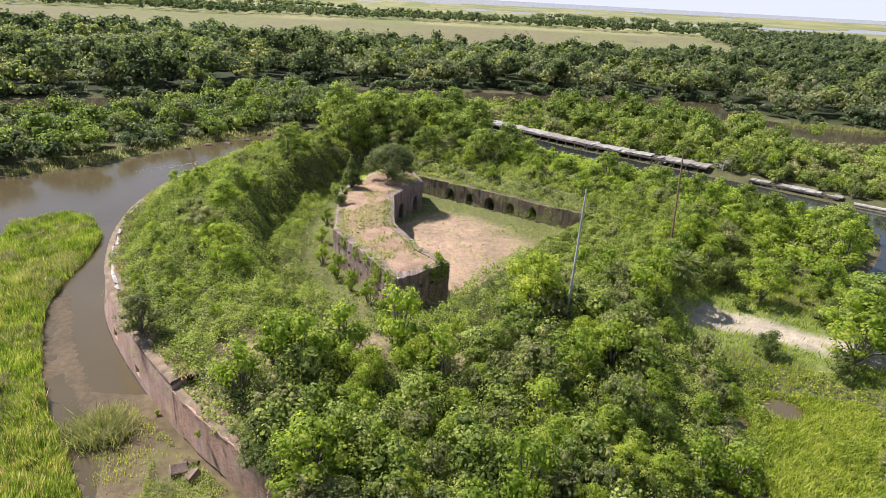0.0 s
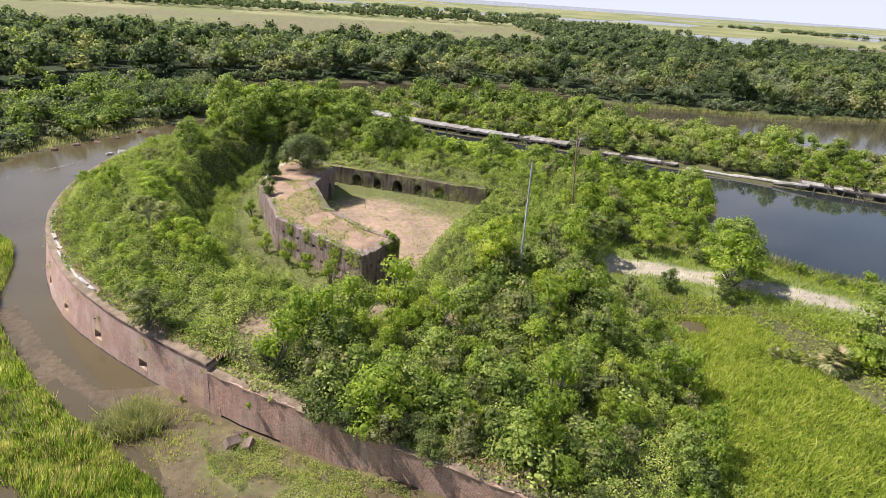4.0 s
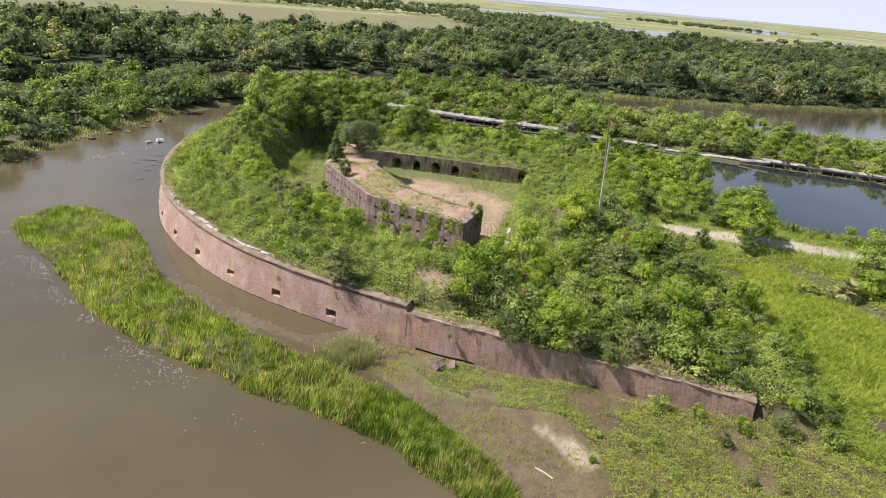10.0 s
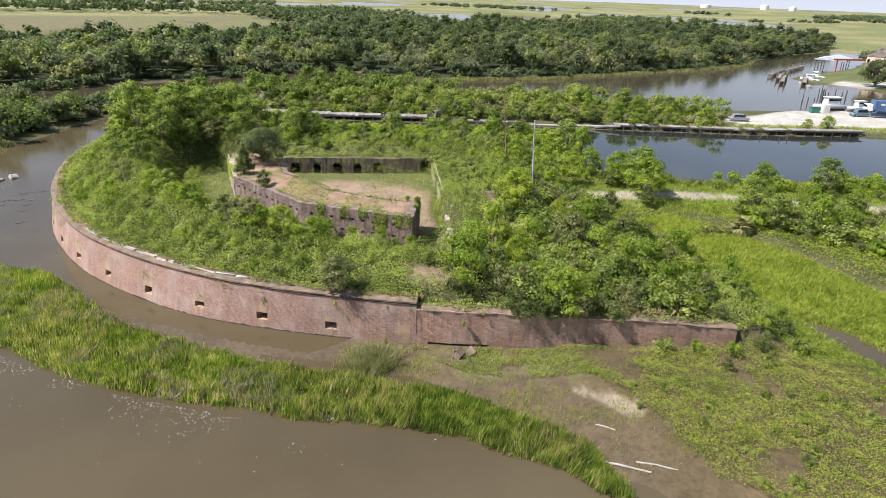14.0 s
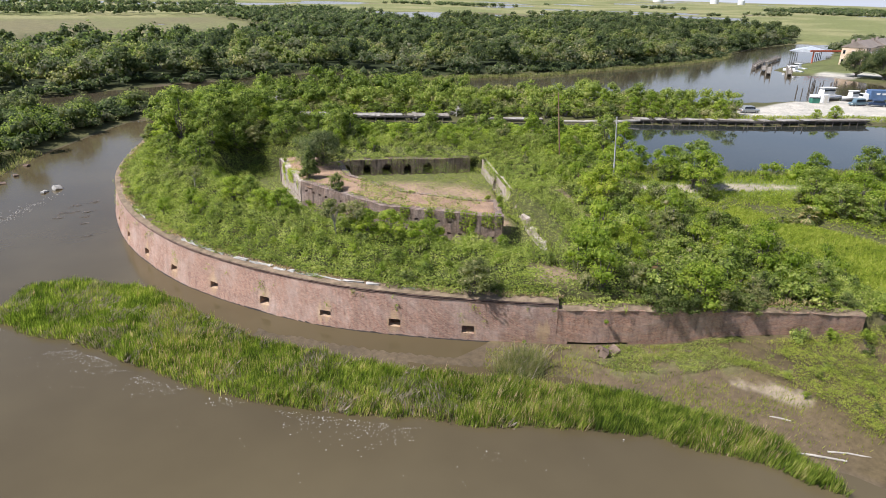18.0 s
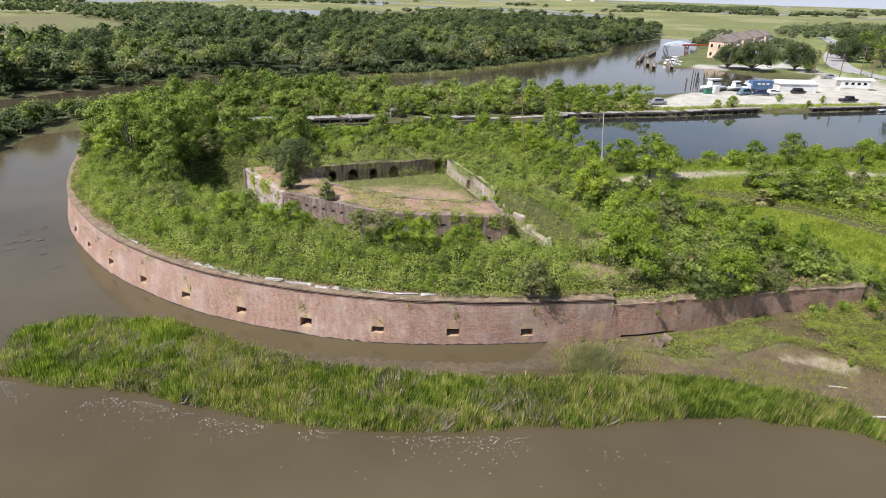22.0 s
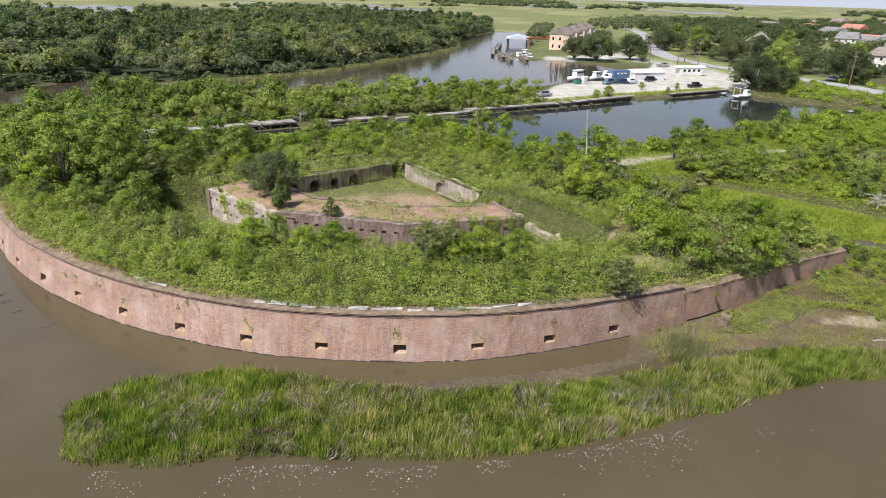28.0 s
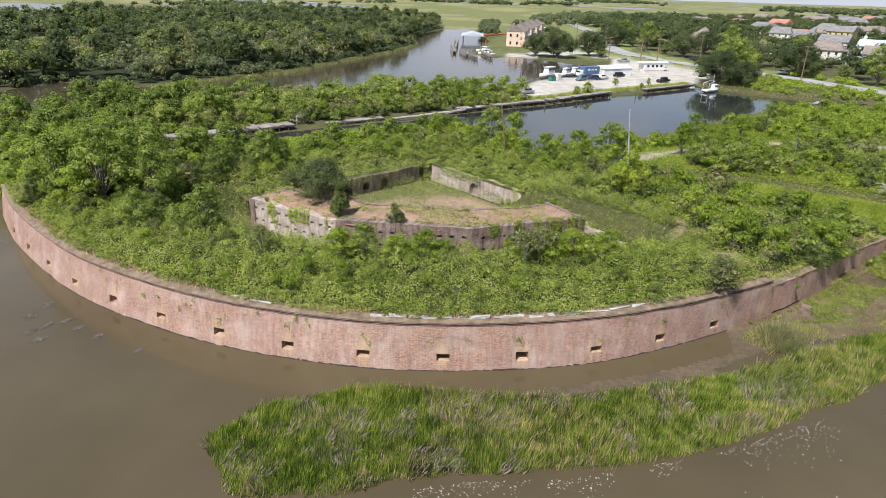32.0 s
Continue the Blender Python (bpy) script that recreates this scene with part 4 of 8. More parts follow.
DRY_SOIL = plain("rooty_soil", (0.06, 0.07, 0.025), (0.13, 0.12, 0.05), 0.9, 0.95, 0, 0.8, 0.06, 7.0)
earth_roof("rear_bank", rear_way[0], rear_way[1], 7.5, 2.5, 3.3, 51, "overgrown earth over the casemate vaults")
earth_roof("side_bank", side_way[0], side_way[1], 7.5, 2.2, 3.2, 52, "overgrown earth behind the ruined side wall", 19.0)
citadel = thing("citadel", "ruined two-tier loopholed brick citadel with an earth-covered roof", "building")


def cit_wall(a, b, mat, holes, seed, level=3.95, amount=0.24, doors=(), name="outer_wall", label=""):
    length = math.dist(a, b)
    opens = []
    for z in holes:
        k = 0.9
        while k < length - 0.8:
            opens.append((k - 0.24, k + 0.24, z, z + 0.3, 0.6, False))
            k += 1.33
    opens += list(doors)
    return child(name, wall_mesh(name, [a, b], ragged(level, amount, 2.2, seed), opens, mat, base=-0.3, thick=0.9, pitch=0.3, row=0.3, rough=0.15, seed=seed), citadel, label)


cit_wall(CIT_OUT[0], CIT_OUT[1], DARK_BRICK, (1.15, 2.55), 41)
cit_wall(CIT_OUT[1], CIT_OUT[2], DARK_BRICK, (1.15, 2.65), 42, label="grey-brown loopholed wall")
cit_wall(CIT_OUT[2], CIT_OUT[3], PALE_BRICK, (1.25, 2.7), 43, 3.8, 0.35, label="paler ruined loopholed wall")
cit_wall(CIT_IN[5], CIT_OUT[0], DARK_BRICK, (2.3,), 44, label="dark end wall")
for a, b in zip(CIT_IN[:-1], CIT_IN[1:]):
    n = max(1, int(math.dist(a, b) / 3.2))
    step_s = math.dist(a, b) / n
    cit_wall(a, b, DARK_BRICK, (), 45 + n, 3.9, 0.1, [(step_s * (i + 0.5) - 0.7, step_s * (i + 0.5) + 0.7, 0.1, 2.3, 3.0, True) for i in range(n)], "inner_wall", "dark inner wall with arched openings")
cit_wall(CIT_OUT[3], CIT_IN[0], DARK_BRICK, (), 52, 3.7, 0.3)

# its roof: a gently humped sheet of earth and dry grass
DRY = plain("dry_grass_earth", (0.22, 0.14, 0.09), (0.37, 0.25, 0.165), 0.8, 0.95, 0, 0.8, 0.06, 7.0)
ring = CIT_OUT + CIT_IN
rx, ry = np.meshgrid(np.arange(-13, 4, 0.5), np.arange(51, 95, 0.5))
deep = inside(ring, rx.ravel(), ry.ravel())
rz = 3.55 + 0.55 * step(0.0, 1.4, deep) + 0.35 * (fbm(rx.ravel(), ry.ravel(), 3.0, 71) - 0.5)
keep = (deep > -0.15).reshape(rx.shape)
idx = np.arange(rx.size).reshape(rx.shape)
ok = keep[:-1, :-1] & keep[1:, :-1] & keep[:-1, 1:] & keep[1:, 1:]
child("roof_earth", mesh_of("roof_earth", np.stack([rx.ravel(), ry.ravel(), rz], 1), np.stack([idx[:-1, :-1][ok], idx[:-1, 1:][ok], idx[1:, 1:][ok], idx[1:, :-1][ok]], 1), DRY, smooth=True), citadel, "flat roof of bare earth and dry grass")

# ---- plants ----
def crown_cards(rng, lobes, count, size, squash=0.85):
    """Leaf sprays over a bunch of rounded lobes (x, y, z, r): dense outside, thin within, with gaps."""
    lobes = np.asarray(lobes, float)
    area = lobes[:, 3] ** 2
    pick = rng.choice(len(lobes), count, p=area / area.sum())
    d = rng.normal(0, 1, (count, 3))
    d[:, 2] = np.where(d[:, 2] < -0.5, -0.6 * d[:, 2], d[:, 2])
    d /= np.linalg.norm(d, axis=1, keepdims=True)
    r = lobes[pick, 3] * (1 - 0.45 * rng.random(count) ** 2.2) * (0.88 + 0.28 * rng.random(count))
    p = lobes[pick, :3] + d * r[:, None] * (1, 1, squash)
    depth = np.min(np.linalg.norm((p[:, None] - lobes[None, :, :3]) / (1, 1, squash), axis=2) / lobes[None, :, 3], axis=1)
    keep = (depth > 0.66) | (rng.random(count) < 0.3)
    p, d = p[keep], d[keep]
    return merged([cards(p, d + (0, 0, 0.3), size * rng.uniform(0.6, 1.3, len(p)), rng, spread=0.34), core_blocks(lobes[:, :3], lobes[:, 3] * 0.5, rng)])


def tree_kind(name, seed, tall, wide, leaf, count=1500, size=0.36, lobes=11, trunk=0.16, low=0.3, cone=0.0, lean=0.15, label="", bark=None):
    """One tree with its foot at the origin: tapered trunk and limbs, and a crown of leaf sprays."""
    rng = np.random.default_rng(seed)
    tree = thing(name, label, "tree")
    pieces, balls = [], []
    fork = tall * low
    sway = rng.normal(0, lean, 2)
    pieces.append(tube([(0, 0, -0.3), (sway[0] * 0.4, sway[1] * 0.4, fork * 0.6), (sway[0], sway[1], fork), (sway[0] * 1.6, sway[1] * 1.6, tall * 0.78)], [trunk * 1.3, trunk, trunk * 0.85, trunk * 0.3], 7))
    for k in range(lobes):
        u = (k + 0.5) / lobes
        z = fork + (tall - fork) * (0.12 + 0.74 * u)
        spread = wide * 0.5 * ((1 - u) ** 0.8 if cone else math.sin(math.pi * min(0.97, 0.25 + 0.72 * u)) ** 0.7) * (rng.uniform(0.4, 0.6) if cone else rng.uniform(0.3, 0.95))
        w = k * 2.4 + rng.uniform(-0.5, 0.5)
        r = wide * (0.05 + 0.17 * (1 - u) if cone else rng.uniform(0.10, 0.21))
        c = np.array([math.cos(w) * spread + sway[0], math.sin(w) * spread + sway[1], z])
        balls.append((*c, r))
        pieces.append(tube([(sway[0] * u, sway[1] * u, fork * (0.75 + 0.25 * u)), (c[0] * 0.5 + sway[0] * 0.5, c[1] * 0.5 + sway[1] * 0.5, (fork + z) * 0.5 + 0.1), tuple(c)], [trunk * 0.5, trunk * 0.32, trunk * 0.08], 5))
    balls.append((sway[0] * 1.6, sway[1] * 1.6, tall - wide * 0.16, wide * (0.06 if cone else 0.17)))
    v, f = merged(pieces)
    child("trunk", mesh_of("trunk", v, f, bark or BARK, smooth=True), tree)
    v, f = crown_cards(rng, balls, count, size)
    child("crown", mesh_of("crown", v, f, leaf), tree)
    return tree


def shrub_kind(name, seed, tall, wide, leaf, count=420, size=0.3, label="", twiggy=False, lobes=9):
    rng = np.random.default_rng(seed)
    bush = thing(name, label, "shrub")
    balls, pieces = [], []
    for k in range(lobes):
        w, r = k * 2.4, wide * rng.uniform(0.13, 0.25)
        far_out = rng.uniform(0.3, 1.5)
        c = (math.cos(w) * wide * 0.24 * far_out, math.sin(w) * wide * 0.24 * far_out, tall * rng.uniform(0.3, 0.95) * (1.15 - 0.35 * far_out))
        balls.append((*c, r))
        pieces.append(tube([(c[0] * 0.1, c[1] * 0.1, -0.2), (c[0] * 0.6, c[1] * 0.6, c[2] * 0.6), (c[0] * 1.3, c[1] * 1.3, c[2] + r * 0.8)], [0.06, 0.04, 0.012], 5))
    v, f = merged(pieces)
    child("woody_base", mesh_of("woody_base", v, f, DEADWOOD if twiggy else BARK, smooth=True), bush)
    v, f = crown_cards(rng, balls, count, size)
    child("foliage", mesh_of("foliage", v, f, leaf), bush)
    return bush


def palm(seed, tall, fronds=26, length=1.7, label="cabbage palm with a shaggy crown of fan leaves"):
    rng = np.random.default_rng(seed)
    tree = thing("palm_tree", label, "palm")
    v, f = tube([(0, 0, -0.2), (0.05, 0, tall * 0.5), (0.02, 0.05, tall)], [0.24, 0.2, 0.22], 8)
    child("trunk", mesh_of("trunk", v, f, BARK, smooth=True), tree)
    verts, faces = [], []
    crown = np.array([0.02, 0.05, tall])
    for k in range(fronds):
        w, up = k * 2.4, 1.2 - 2.1 * (k + 0.5) / fronds + rng.normal(0, 0.15)
        out = np.array([math.cos(w) * math.cos(up), math.sin(w) * math.cos(up), math.sin(up)])
        side = np.array([-math.sin(w), math.cos(w), 0.0])
        hub = crown + out * length * 0.45
        for j in range(11):
            a = (j - 5) * 0.26
            tip = hub + (out * math.cos(a) + side * math.sin(a)) * length * rng.uniform(0.5, 0.68) - np.array([0, 0, 0.22 + 0.1 * abs(a)])
            mid = hub + (tip - hub) * 0.45 + np.array([0, 0, 0.07])
            base = len(verts)
            verts += [hub, mid + side * 0.09, tip, mid - side * 0.09]
            faces.append((base, base + 1, base + 2, base + 3))
    child("fronds", mesh_of("fronds", verts, faces, PALM), tree)
    return tree


KINDS = [
    tree_kind("broadleaf_tree", 101, 6.5, 5.6, LEAF, 2700, 0.28, 20, low=0.14, label="bright green broadleaf tree with a loose rounded crown"),
    tree_kind("broadleaf_tree", 102, 7.5, 5.0, LEAF, 2600, 0.27, 20, low=0.16, label="tall bright green tree with an uneven crown"),
    tree_kind("spreading_tree", 103, 5.5, 6.0, LEAF_DARK, 2700, 0.26, 20, low=0.10, label="dark green spreading tree with low limbs"),
    tree_kind("scrub_tree", 104, 6.0, 4.6, LEAF_GREY, 2100, 0.25, 18, low=0.14, label="greyish green tree with a thin crown"),
    tree_kind("spreading_tree", 105, 7.0, 5.8, LEAF_MID, 2600, 0.28, 20, low=0.12, label="mid-green broadleaf tree with a broad crown"),
]
SHRUBS = [
    shrub_kind("shrub", 201, 2.2, 2.6, LEAF, 820, 0.19, "bright green leafy shrub with a rounded top"),
    shrub_kind("bramble_bush", 202, 2.0, 3.0, THICKET, 820, 0.19, "yellow-green bramble thicket with arching stems"),
    shrub_kind("bush", 203, 2.4, 2.4, LEAF_DARK, 800, 0.19, "dark green rounded shrub with dense leaves"),
    shrub_kind("shrub", 204, 2.6, 2.8, LEAF_GREY, 700, 0.18, "grey-green wispy shrub with thin leaves", lobes=11),
    shrub_kind("bush", 205, 2.6, 2.4, LEAF_MID, 820, 0.19, "mid-green upright shrub with dense leaves", lobes=10),
    shrub_kind("shrub", 206, 3.0, 2.6, LEAF, 820, 0.19, "tall bright green shrub with leafy shoots", lobes=11),
]
CEDAR = tree_kind("cedar_tree", 111, 4.2, 2.6, LEAF_DARK, 2800, 0.2, 30, 0.09, 0.02, cone=1.0, lean=0.05, label="young dark conical cedar")
OAK = tree_kind("oak_tree", 112, 4.8, 6.8, FOREST_DARK, 8500, 0.21, 26, 0.2, 0.12, label="grey-green rounded tree on the citadel roof")
LIME = tree_kind("broadleaf_tree", 106, 6.3, 5.6, LEAF_LIME, 3600, 0.23, 20, low=0.12, label="bright yellow-green tree with a rounded crown")
SAPLING = tree_kind("sapling", 113, 4.4, 3.4, LEAF_GREY, 1000, 0.21, 12, 0.07, 0.5, label="slender sapling with pale bare stems", bark=DEADWOOD)
PALM_TALL = palm(121, 2.6)
PALM_LOW = palm(122, 1.5, 36, 1.9, "low shaggy palmetto with drooping straw-coloured leaves")
used = set()


def plant(kind, x, y, scale=1.0, z=None, turn=None, squat=1.0, group="", label=""):
    """Sets the first of a kind, then copies of it."""
    turn = float(RNG.uniform(0, 360)) if turn is None else turn
    z = float(ground_at(x, y)[0]) - 0.05 if z is None else z
    m = pose(x, y, z, 0, 0, turn) @ Matrix.Diagonal((scale, scale, scale * squat, 1))
    if kind in used:
        ob = copy_thing(kind, m)
    else:
        used.add(kind)
        kind.matrix_basis, ob = m, kind
    return tagged(ob, label, group=group)


def strew(poly, count, kinds, sizes, apart, seed, group="", avoid=None, wet=0.12, most=None):
    """Plants a kind of wood over a patch of land."""
    rng = np.random.default_rng(seed)
    xs, ys = [p[0] for p in poly], [p[1] for p in poly]
    put = []
    for _ in range(count * 30):
        if len(put) >= count:
            break
        x, y = rng.uniform(min(xs), max(xs)), rng.uniform(min(ys), max(ys))
        if inside(poly, np.array([x]), np.array([y]))[0] < 0 or (avoid and avoid(x, y)):
            continue
        if any((x - a) ** 2 + (y - b) ** 2 < apart**2 for a, b in put):
            continue
        if ground_at(x, y)[0] < wet or max(behind_wall(REAR_WALL, 1, x, y), behind_wall(SIDE_VAULT, 1, x, y)) > -0.8:
            continue
        put.append((x, y))
        size = float(rng.uniform(*sizes))
        size = min(size, most(x, y)) if most else size
        if size < 0.2:
            continue
        plant(kinds[int(rng.integers(len(kinds)))], x, y, size, turn=float(rng.uniform(0, 360)), squat=float(rng.uniform(0.85, 1.15)), group=group)


B1, B2, DK, GY, MID = KINDS
# growth stays low along the canal: how high it stands at a place
low_bank = lambda x, y: np.where(x < 8.5, 9.0, np.maximum(0.0, 0.22 * (to_line(DOCK_LINE, x, y) - 3.0)))
low_tree = lambda x, y: float(low_bank(np.array([x]), np.array([y]))[0]) / 6.8
# bare soil on the rampart, with no growth
def bare(x, y):
    b = np.zeros(len(x))
    n2 = fbm(x, y, 1.6, 62)
    for px, py, r in ((-12.5, 38.6, 2.6), (-4.0, 39.5, 2.0), (-0.5, 42.0, 1.4), (-8.5, 50.0, 1.3), (-14.5, 62, 1.2), (2, 40, 1.0)):
        b = np.maximum(b, step(r, r * 0.5, np.hypot(x - px, y - py) + 2.0 * (n2 - 0.5)))
    return np.maximum(b, step(0.8, 0.4, to_line([(-9, 44), (-2, 41), (5, 44), (14, 58), (19, 66)], x, y) + 0.8 * (n2 - 0.5)))


clear_of = lambda x, y: bare(np.array([x]), np.array([y]))[0] > 0.05
# trees that stand out
plant(LIME, 8.6, 47.0, 1.0, label="bright yellow-green tree beside a tall pole")
plant(GY, -20.4, 40.7, 0.8, z=3.8, squat=0.75, label="grey-green bush leaning over the river wall")
for dist, back, k, sc in ((18.6, 0.9, DK, 0.6), (17.0, 0.5, DK, 0.78), (15.6, 0.3, DK, 0.84), (14.6, 1.6, B1, 0.8), (13.2, 0.3, GY, 0.84), (12.0, 1.2, DK, 0.85), (10.8, 0.4, DK, 0.72), (9.0, 1.4, GY, 0.6), (6.0, 2.0, DK, 0.5), (3.0, 2.0, B1, 0.45), (1.0, 1.4, DK, 0.5)):
    x, y, nx, ny = along(SCARP, SCARP_S, dist)
    plant(k, float(x - nx * back), float(y - ny * back), sc, z=2.5, squat=0.92, label="dark bushy tree overhanging the broken wall")
plant(OAK, -5.4, 84.4, 1.08, z=3.9)
plant(CEDAR, -10.6, 79.8, 1.2, z=3.8)
plant(SHRUBS[2], -11.0, 73.0, 1.0, z=3.75, squat=1.15, label="dark bushy young cedar on the citadel roof")
plant(DK, 29.0, 47.6, 0.8, label="dark rounded tree beside the sandy track")
plant(B1, 35.4, 45.8, 1.4, label="light green broad tree beside the sandy track")
plant(MID, 37.4, 48.6, 1.1, label="leafy dense tree beside the sandy track")
plant(B1, 40.6, 53.6, 1.1, label="leafy rounded tree between the track and the pond")
plant(DK, 33.4, 44.6, 0.8, label="dark bushy tree beside the sandy track")
plant(LIME, 12.6, 41.0, 0.5, label="small bright tree on the slope")
plant(LIME, 2.2, 43.0, 0.3, label="small bright tree on the rampart")
plant(B1, 38.4, 52.6, 0.8, label="large rounded tree beside the sandy track")
plant(DK, 37.6, 53.4, 0.9, label="dark tree at the end of the sandy track")
plant(B1, 33.0, 57.5, 1.0, label="leafy tree at the foot of the rampart")
plant(DK, 30.0, 60.5, 0.95, label="dark leafy tree at the foot of the rampart")
plant(B1, 29.0, 66.0, 0.85, label="rounded bush below the rust-brown pole")
plant(B1, 41.0, 60.0, 0.9, label="leafy tree beside the pond")
for x, y, k, sc in ((39.5, 27.0, GY, 0.9), (40.5, 33.0, MID, 0.8), (45, 34, GY, 0.75), (48.5, 35.2, B2, 0.85), (58, 29, DK, 0.7), (62, 31.5, MID, 0.8), (66, 25, B1, 0.7), (70, 21, B2, 0.8), (77, 14, MID, 0.9), (83, 17, GY, 0.7), (90, 10, DK, 0.8), (-1.2, 39.0, DK, 0.4), (11.5, 33, B1, 0.5)):
    plant(k, x, y, sc, label="scrubby tree standing in the rough growth")
for x, y, sc in ((-22.2, 57.6, 0.95), (-20.4, 56.6, 0.95), (-25.4, 82.0, 0.7)):
    plant(SAPLING, x, y, sc)
for x, y, k, sc in ((-23.8, 74.6, B1, 0.72), (-23.0, 72.6, MID, 0.5), (-23.4, 69.6, B1, 0.66), (-22.8, 67.2, B1, 0.72), (-22.4, 65.4, B1, 0.55), (-20.2, 55.2, B1, 0.7), (-18.4, 53.4, B1, 0.74), (-16.6, 50.6, B1, 0.66), (-19.4, 94.0, DK, 0.7), (-17.0, 98.4, DK, 0.8), (-22.2, 92.0, DK, 0.5), (-13.8, 101.0, MID, 0.9), (-21.5, 97.5, MID, 0.55), (-13.8, 59.0, DK, 0.36), (-23.4, 86.0, DK, 0.5), (-21.0, 90.0, MID, 0.7)):
    plant(k, x, y, sc, label="light green tree against the citadel wall" if y < 80 else "dense bush on the rampart beside the citadel")
plant(DK, -10.4, 40.4, 0.4, label="small dark tree on the rampart")
plant(PALM_TALL, 24.0, 56.0, 1.1)
for x, y, sc in ((34.2, 31.0, 0.85), (35.2, 32.0, 0.7), (31.9, 33.4, 0.5), (30.9, 34.3, 0.42), (32.8, 32.4, 0.5)):
    plant(PALM_LOW, x, y, sc)
for x, y, k, sc in ((88, 88, B1, 1.0), (93, 86, B2, 0.9), (98, 80, B1, 0.8), (104, 76, GY, 0.7), (96, 92, MID, 0.9), (108, 80, B1, 0.75), (84, 94, B2, 1.0), (112, 86, B1, 0.8), (104, 84, MID, 0.7)):
    plant(k, x, y, sc, label="leafy tree on the bank beside the old wharf")
for x, y, k, sc in ((-9, 114, DK, 1.1), (-6, 119, DK, 1.2), (-3, 126, MID, 1.3), (1, 118, DK, 1.35), (4, 125, B1, 1.4), (6, 113, DK, 1.3), (-1, 132, B2, 1.2), (12, 106, MID, 1.1), (5, 132, B1, 1.2), (-12, 119, DK, 0.9)):
    plant(k, x, y, sc, label="tall dark tree in the wood behind the fort")
# woods by patches
NORTH_END = [(-13, 122), (-6, 131), (4, 137), (22, 117), (38, 103), (52, 91), (59, 84), (55, 76), (47, 66), (40, 66), (36, 74), (26, 89), (12, 100), (2, 106), (-6, 114)]
strew([(-14, 112), (-4, 130), (3, 136), (8.4, 128), (8.4, 108), (12, 103), (4, 104)], 26, [DK, MID, DK, B2], (1.0, 1.4), 2.6, 322, "woods behind the fort")
strew([(-21, 104), (-14, 117), (-8, 121), (0, 112), (8, 103), (-2, 99), (-12, 101)], 18, [DK, MID, DK, B1], (0.75, 1.15), 2.6, 327, "woods behind the fort")
strew([(4, 103), (14, 108), (30, 98), (40, 86), (46, 76), (40, 71), (36, 78), (26, 89)], 30, [B1, MID, DK, B1], (0.65, 1.0), 2.6, 323, "woods behind the fort", most=low_tree)
strew([(-18, 107), (-12, 102.5), (-3, 99.5), (6, 97.5), (6, 110), (3, 120), (-8, 118)], 40, [DK, DK, GY, MID], (0.7, 1.1), 2.0, 328, "woods behind the fort")
strew([(6, 98), (18, 94), (28, 88), (24, 98), (14, 106), (6, 112)], 24, [B1, MID, DK, B1], (0.5, 0.8), 2.2, 329, "woods behind the fort", most=low_tree)
strew(NORTH_END, 48, [B1, B2, B1, MID, DK], (0.8, 1.3), 3.2, 301, "woods behind the fort", most=low_tree)
strew([(-18, 114), (-13, 121), (-4, 116), (4, 104), (-4, 98), (-12, 104)], 8, [B1, DK, MID], (0.6, 1.0), 2.6, 302, "woods behind the fort")
strew([(8, 20), (14, 29), (18, 40), (21, 52), (27, 61), (36, 69), (30, 72), (20, 60), (13, 48), (9, 34), (4, 24)], 44, [B1, B1, MID, GY, LIME], (0.32, 0.56), 2.1, 303, "trees on the landward slope")
GAPS = [[(-84, 134), (-62, 152)], [(-16, 172), (4, 172)]]
PENINSULA = [(-130, 100), (-62, 93), (-53, 103), (-44, 119), (-29, 138), (-6, 158), (3, 156), (8, 152), (4, 180), (-30, 178), (-55, 161), (-80, 136)]
STRIP = [(12, 151), (33, 131), (49, 118), (65, 104), (83, 88), (103, 69), (116, 78), (118, 92), (103, 115), (90, 138), (68, 163), (40, 176), (10, 180)]
strew([(40, 38), (60, 14), (62, -20), (50, -30), (36, 2), (34, 22)], 40, [B1, DK, MID, GY], (0.4, 0.8), 2.8, 306, "scrub beyond the marsh", avoid=lambda x, y: to_line(TRACK, np.array([x]), np.array([y]))[0] < 4)
strew([(-14, 30), (-8, 24), (4, 18), (8, 20), (16, 38), (20, 54), (14, 58), (4, 44), (-6, 40), (-15, 40)], 150, SHRUBS, (0.55, 1.3), 1.15, 308, "shrubs on the rampart", avoid=lambda x, y: clear_of(x, y) or inside(FORT, np.array([x]), np.array([y]))[0] < 2.0)
strew([(-33, 66), (-33, 86), (-26, 103), (-16, 116), (-10, 108), (-17, 96), (-21, 80), (-20, 66), (-14, 54), (-6, 46), (-14, 40), (-19, 40), (-27, 52)], 120, SHRUBS, (0.3, 0.72), 1.4, 309, "shrubs on the rampart", avoid=lambda x, y: clear_of(x, y) or inside(FORT, np.array([x]), np.array([y]))[0] < 2.0)
strew([(12, 86), (22, 80), (30, 70), (22, 62), (14, 54), (6, 47), (10, 44), (20, 52), (30, 62), (38, 70), (28, 86), (8, 98), (0, 102), (-2, 97)], 90, SHRUBS, (0.5, 1.15), 1.4, 310, "shrubs on the rampart")
strew([(100, 68), (80, 86), (64, 102), (50, 116), (52, 122), (70, 106), (90, 92), (106, 74)], 40, SHRUBS, (0.7, 1.3), 1.9, 311, "shrubs along the wharf")
strew([(46, 119), (50.5, 114.8), (66, 101), (81, 87), (84, 90), (70, 104), (54, 118)], 36, [SHRUBS[0], SHRUBS[2], SHRUBS[4]], (0.7, 1.5), 1.7, 316, "shrubs along the wharf")
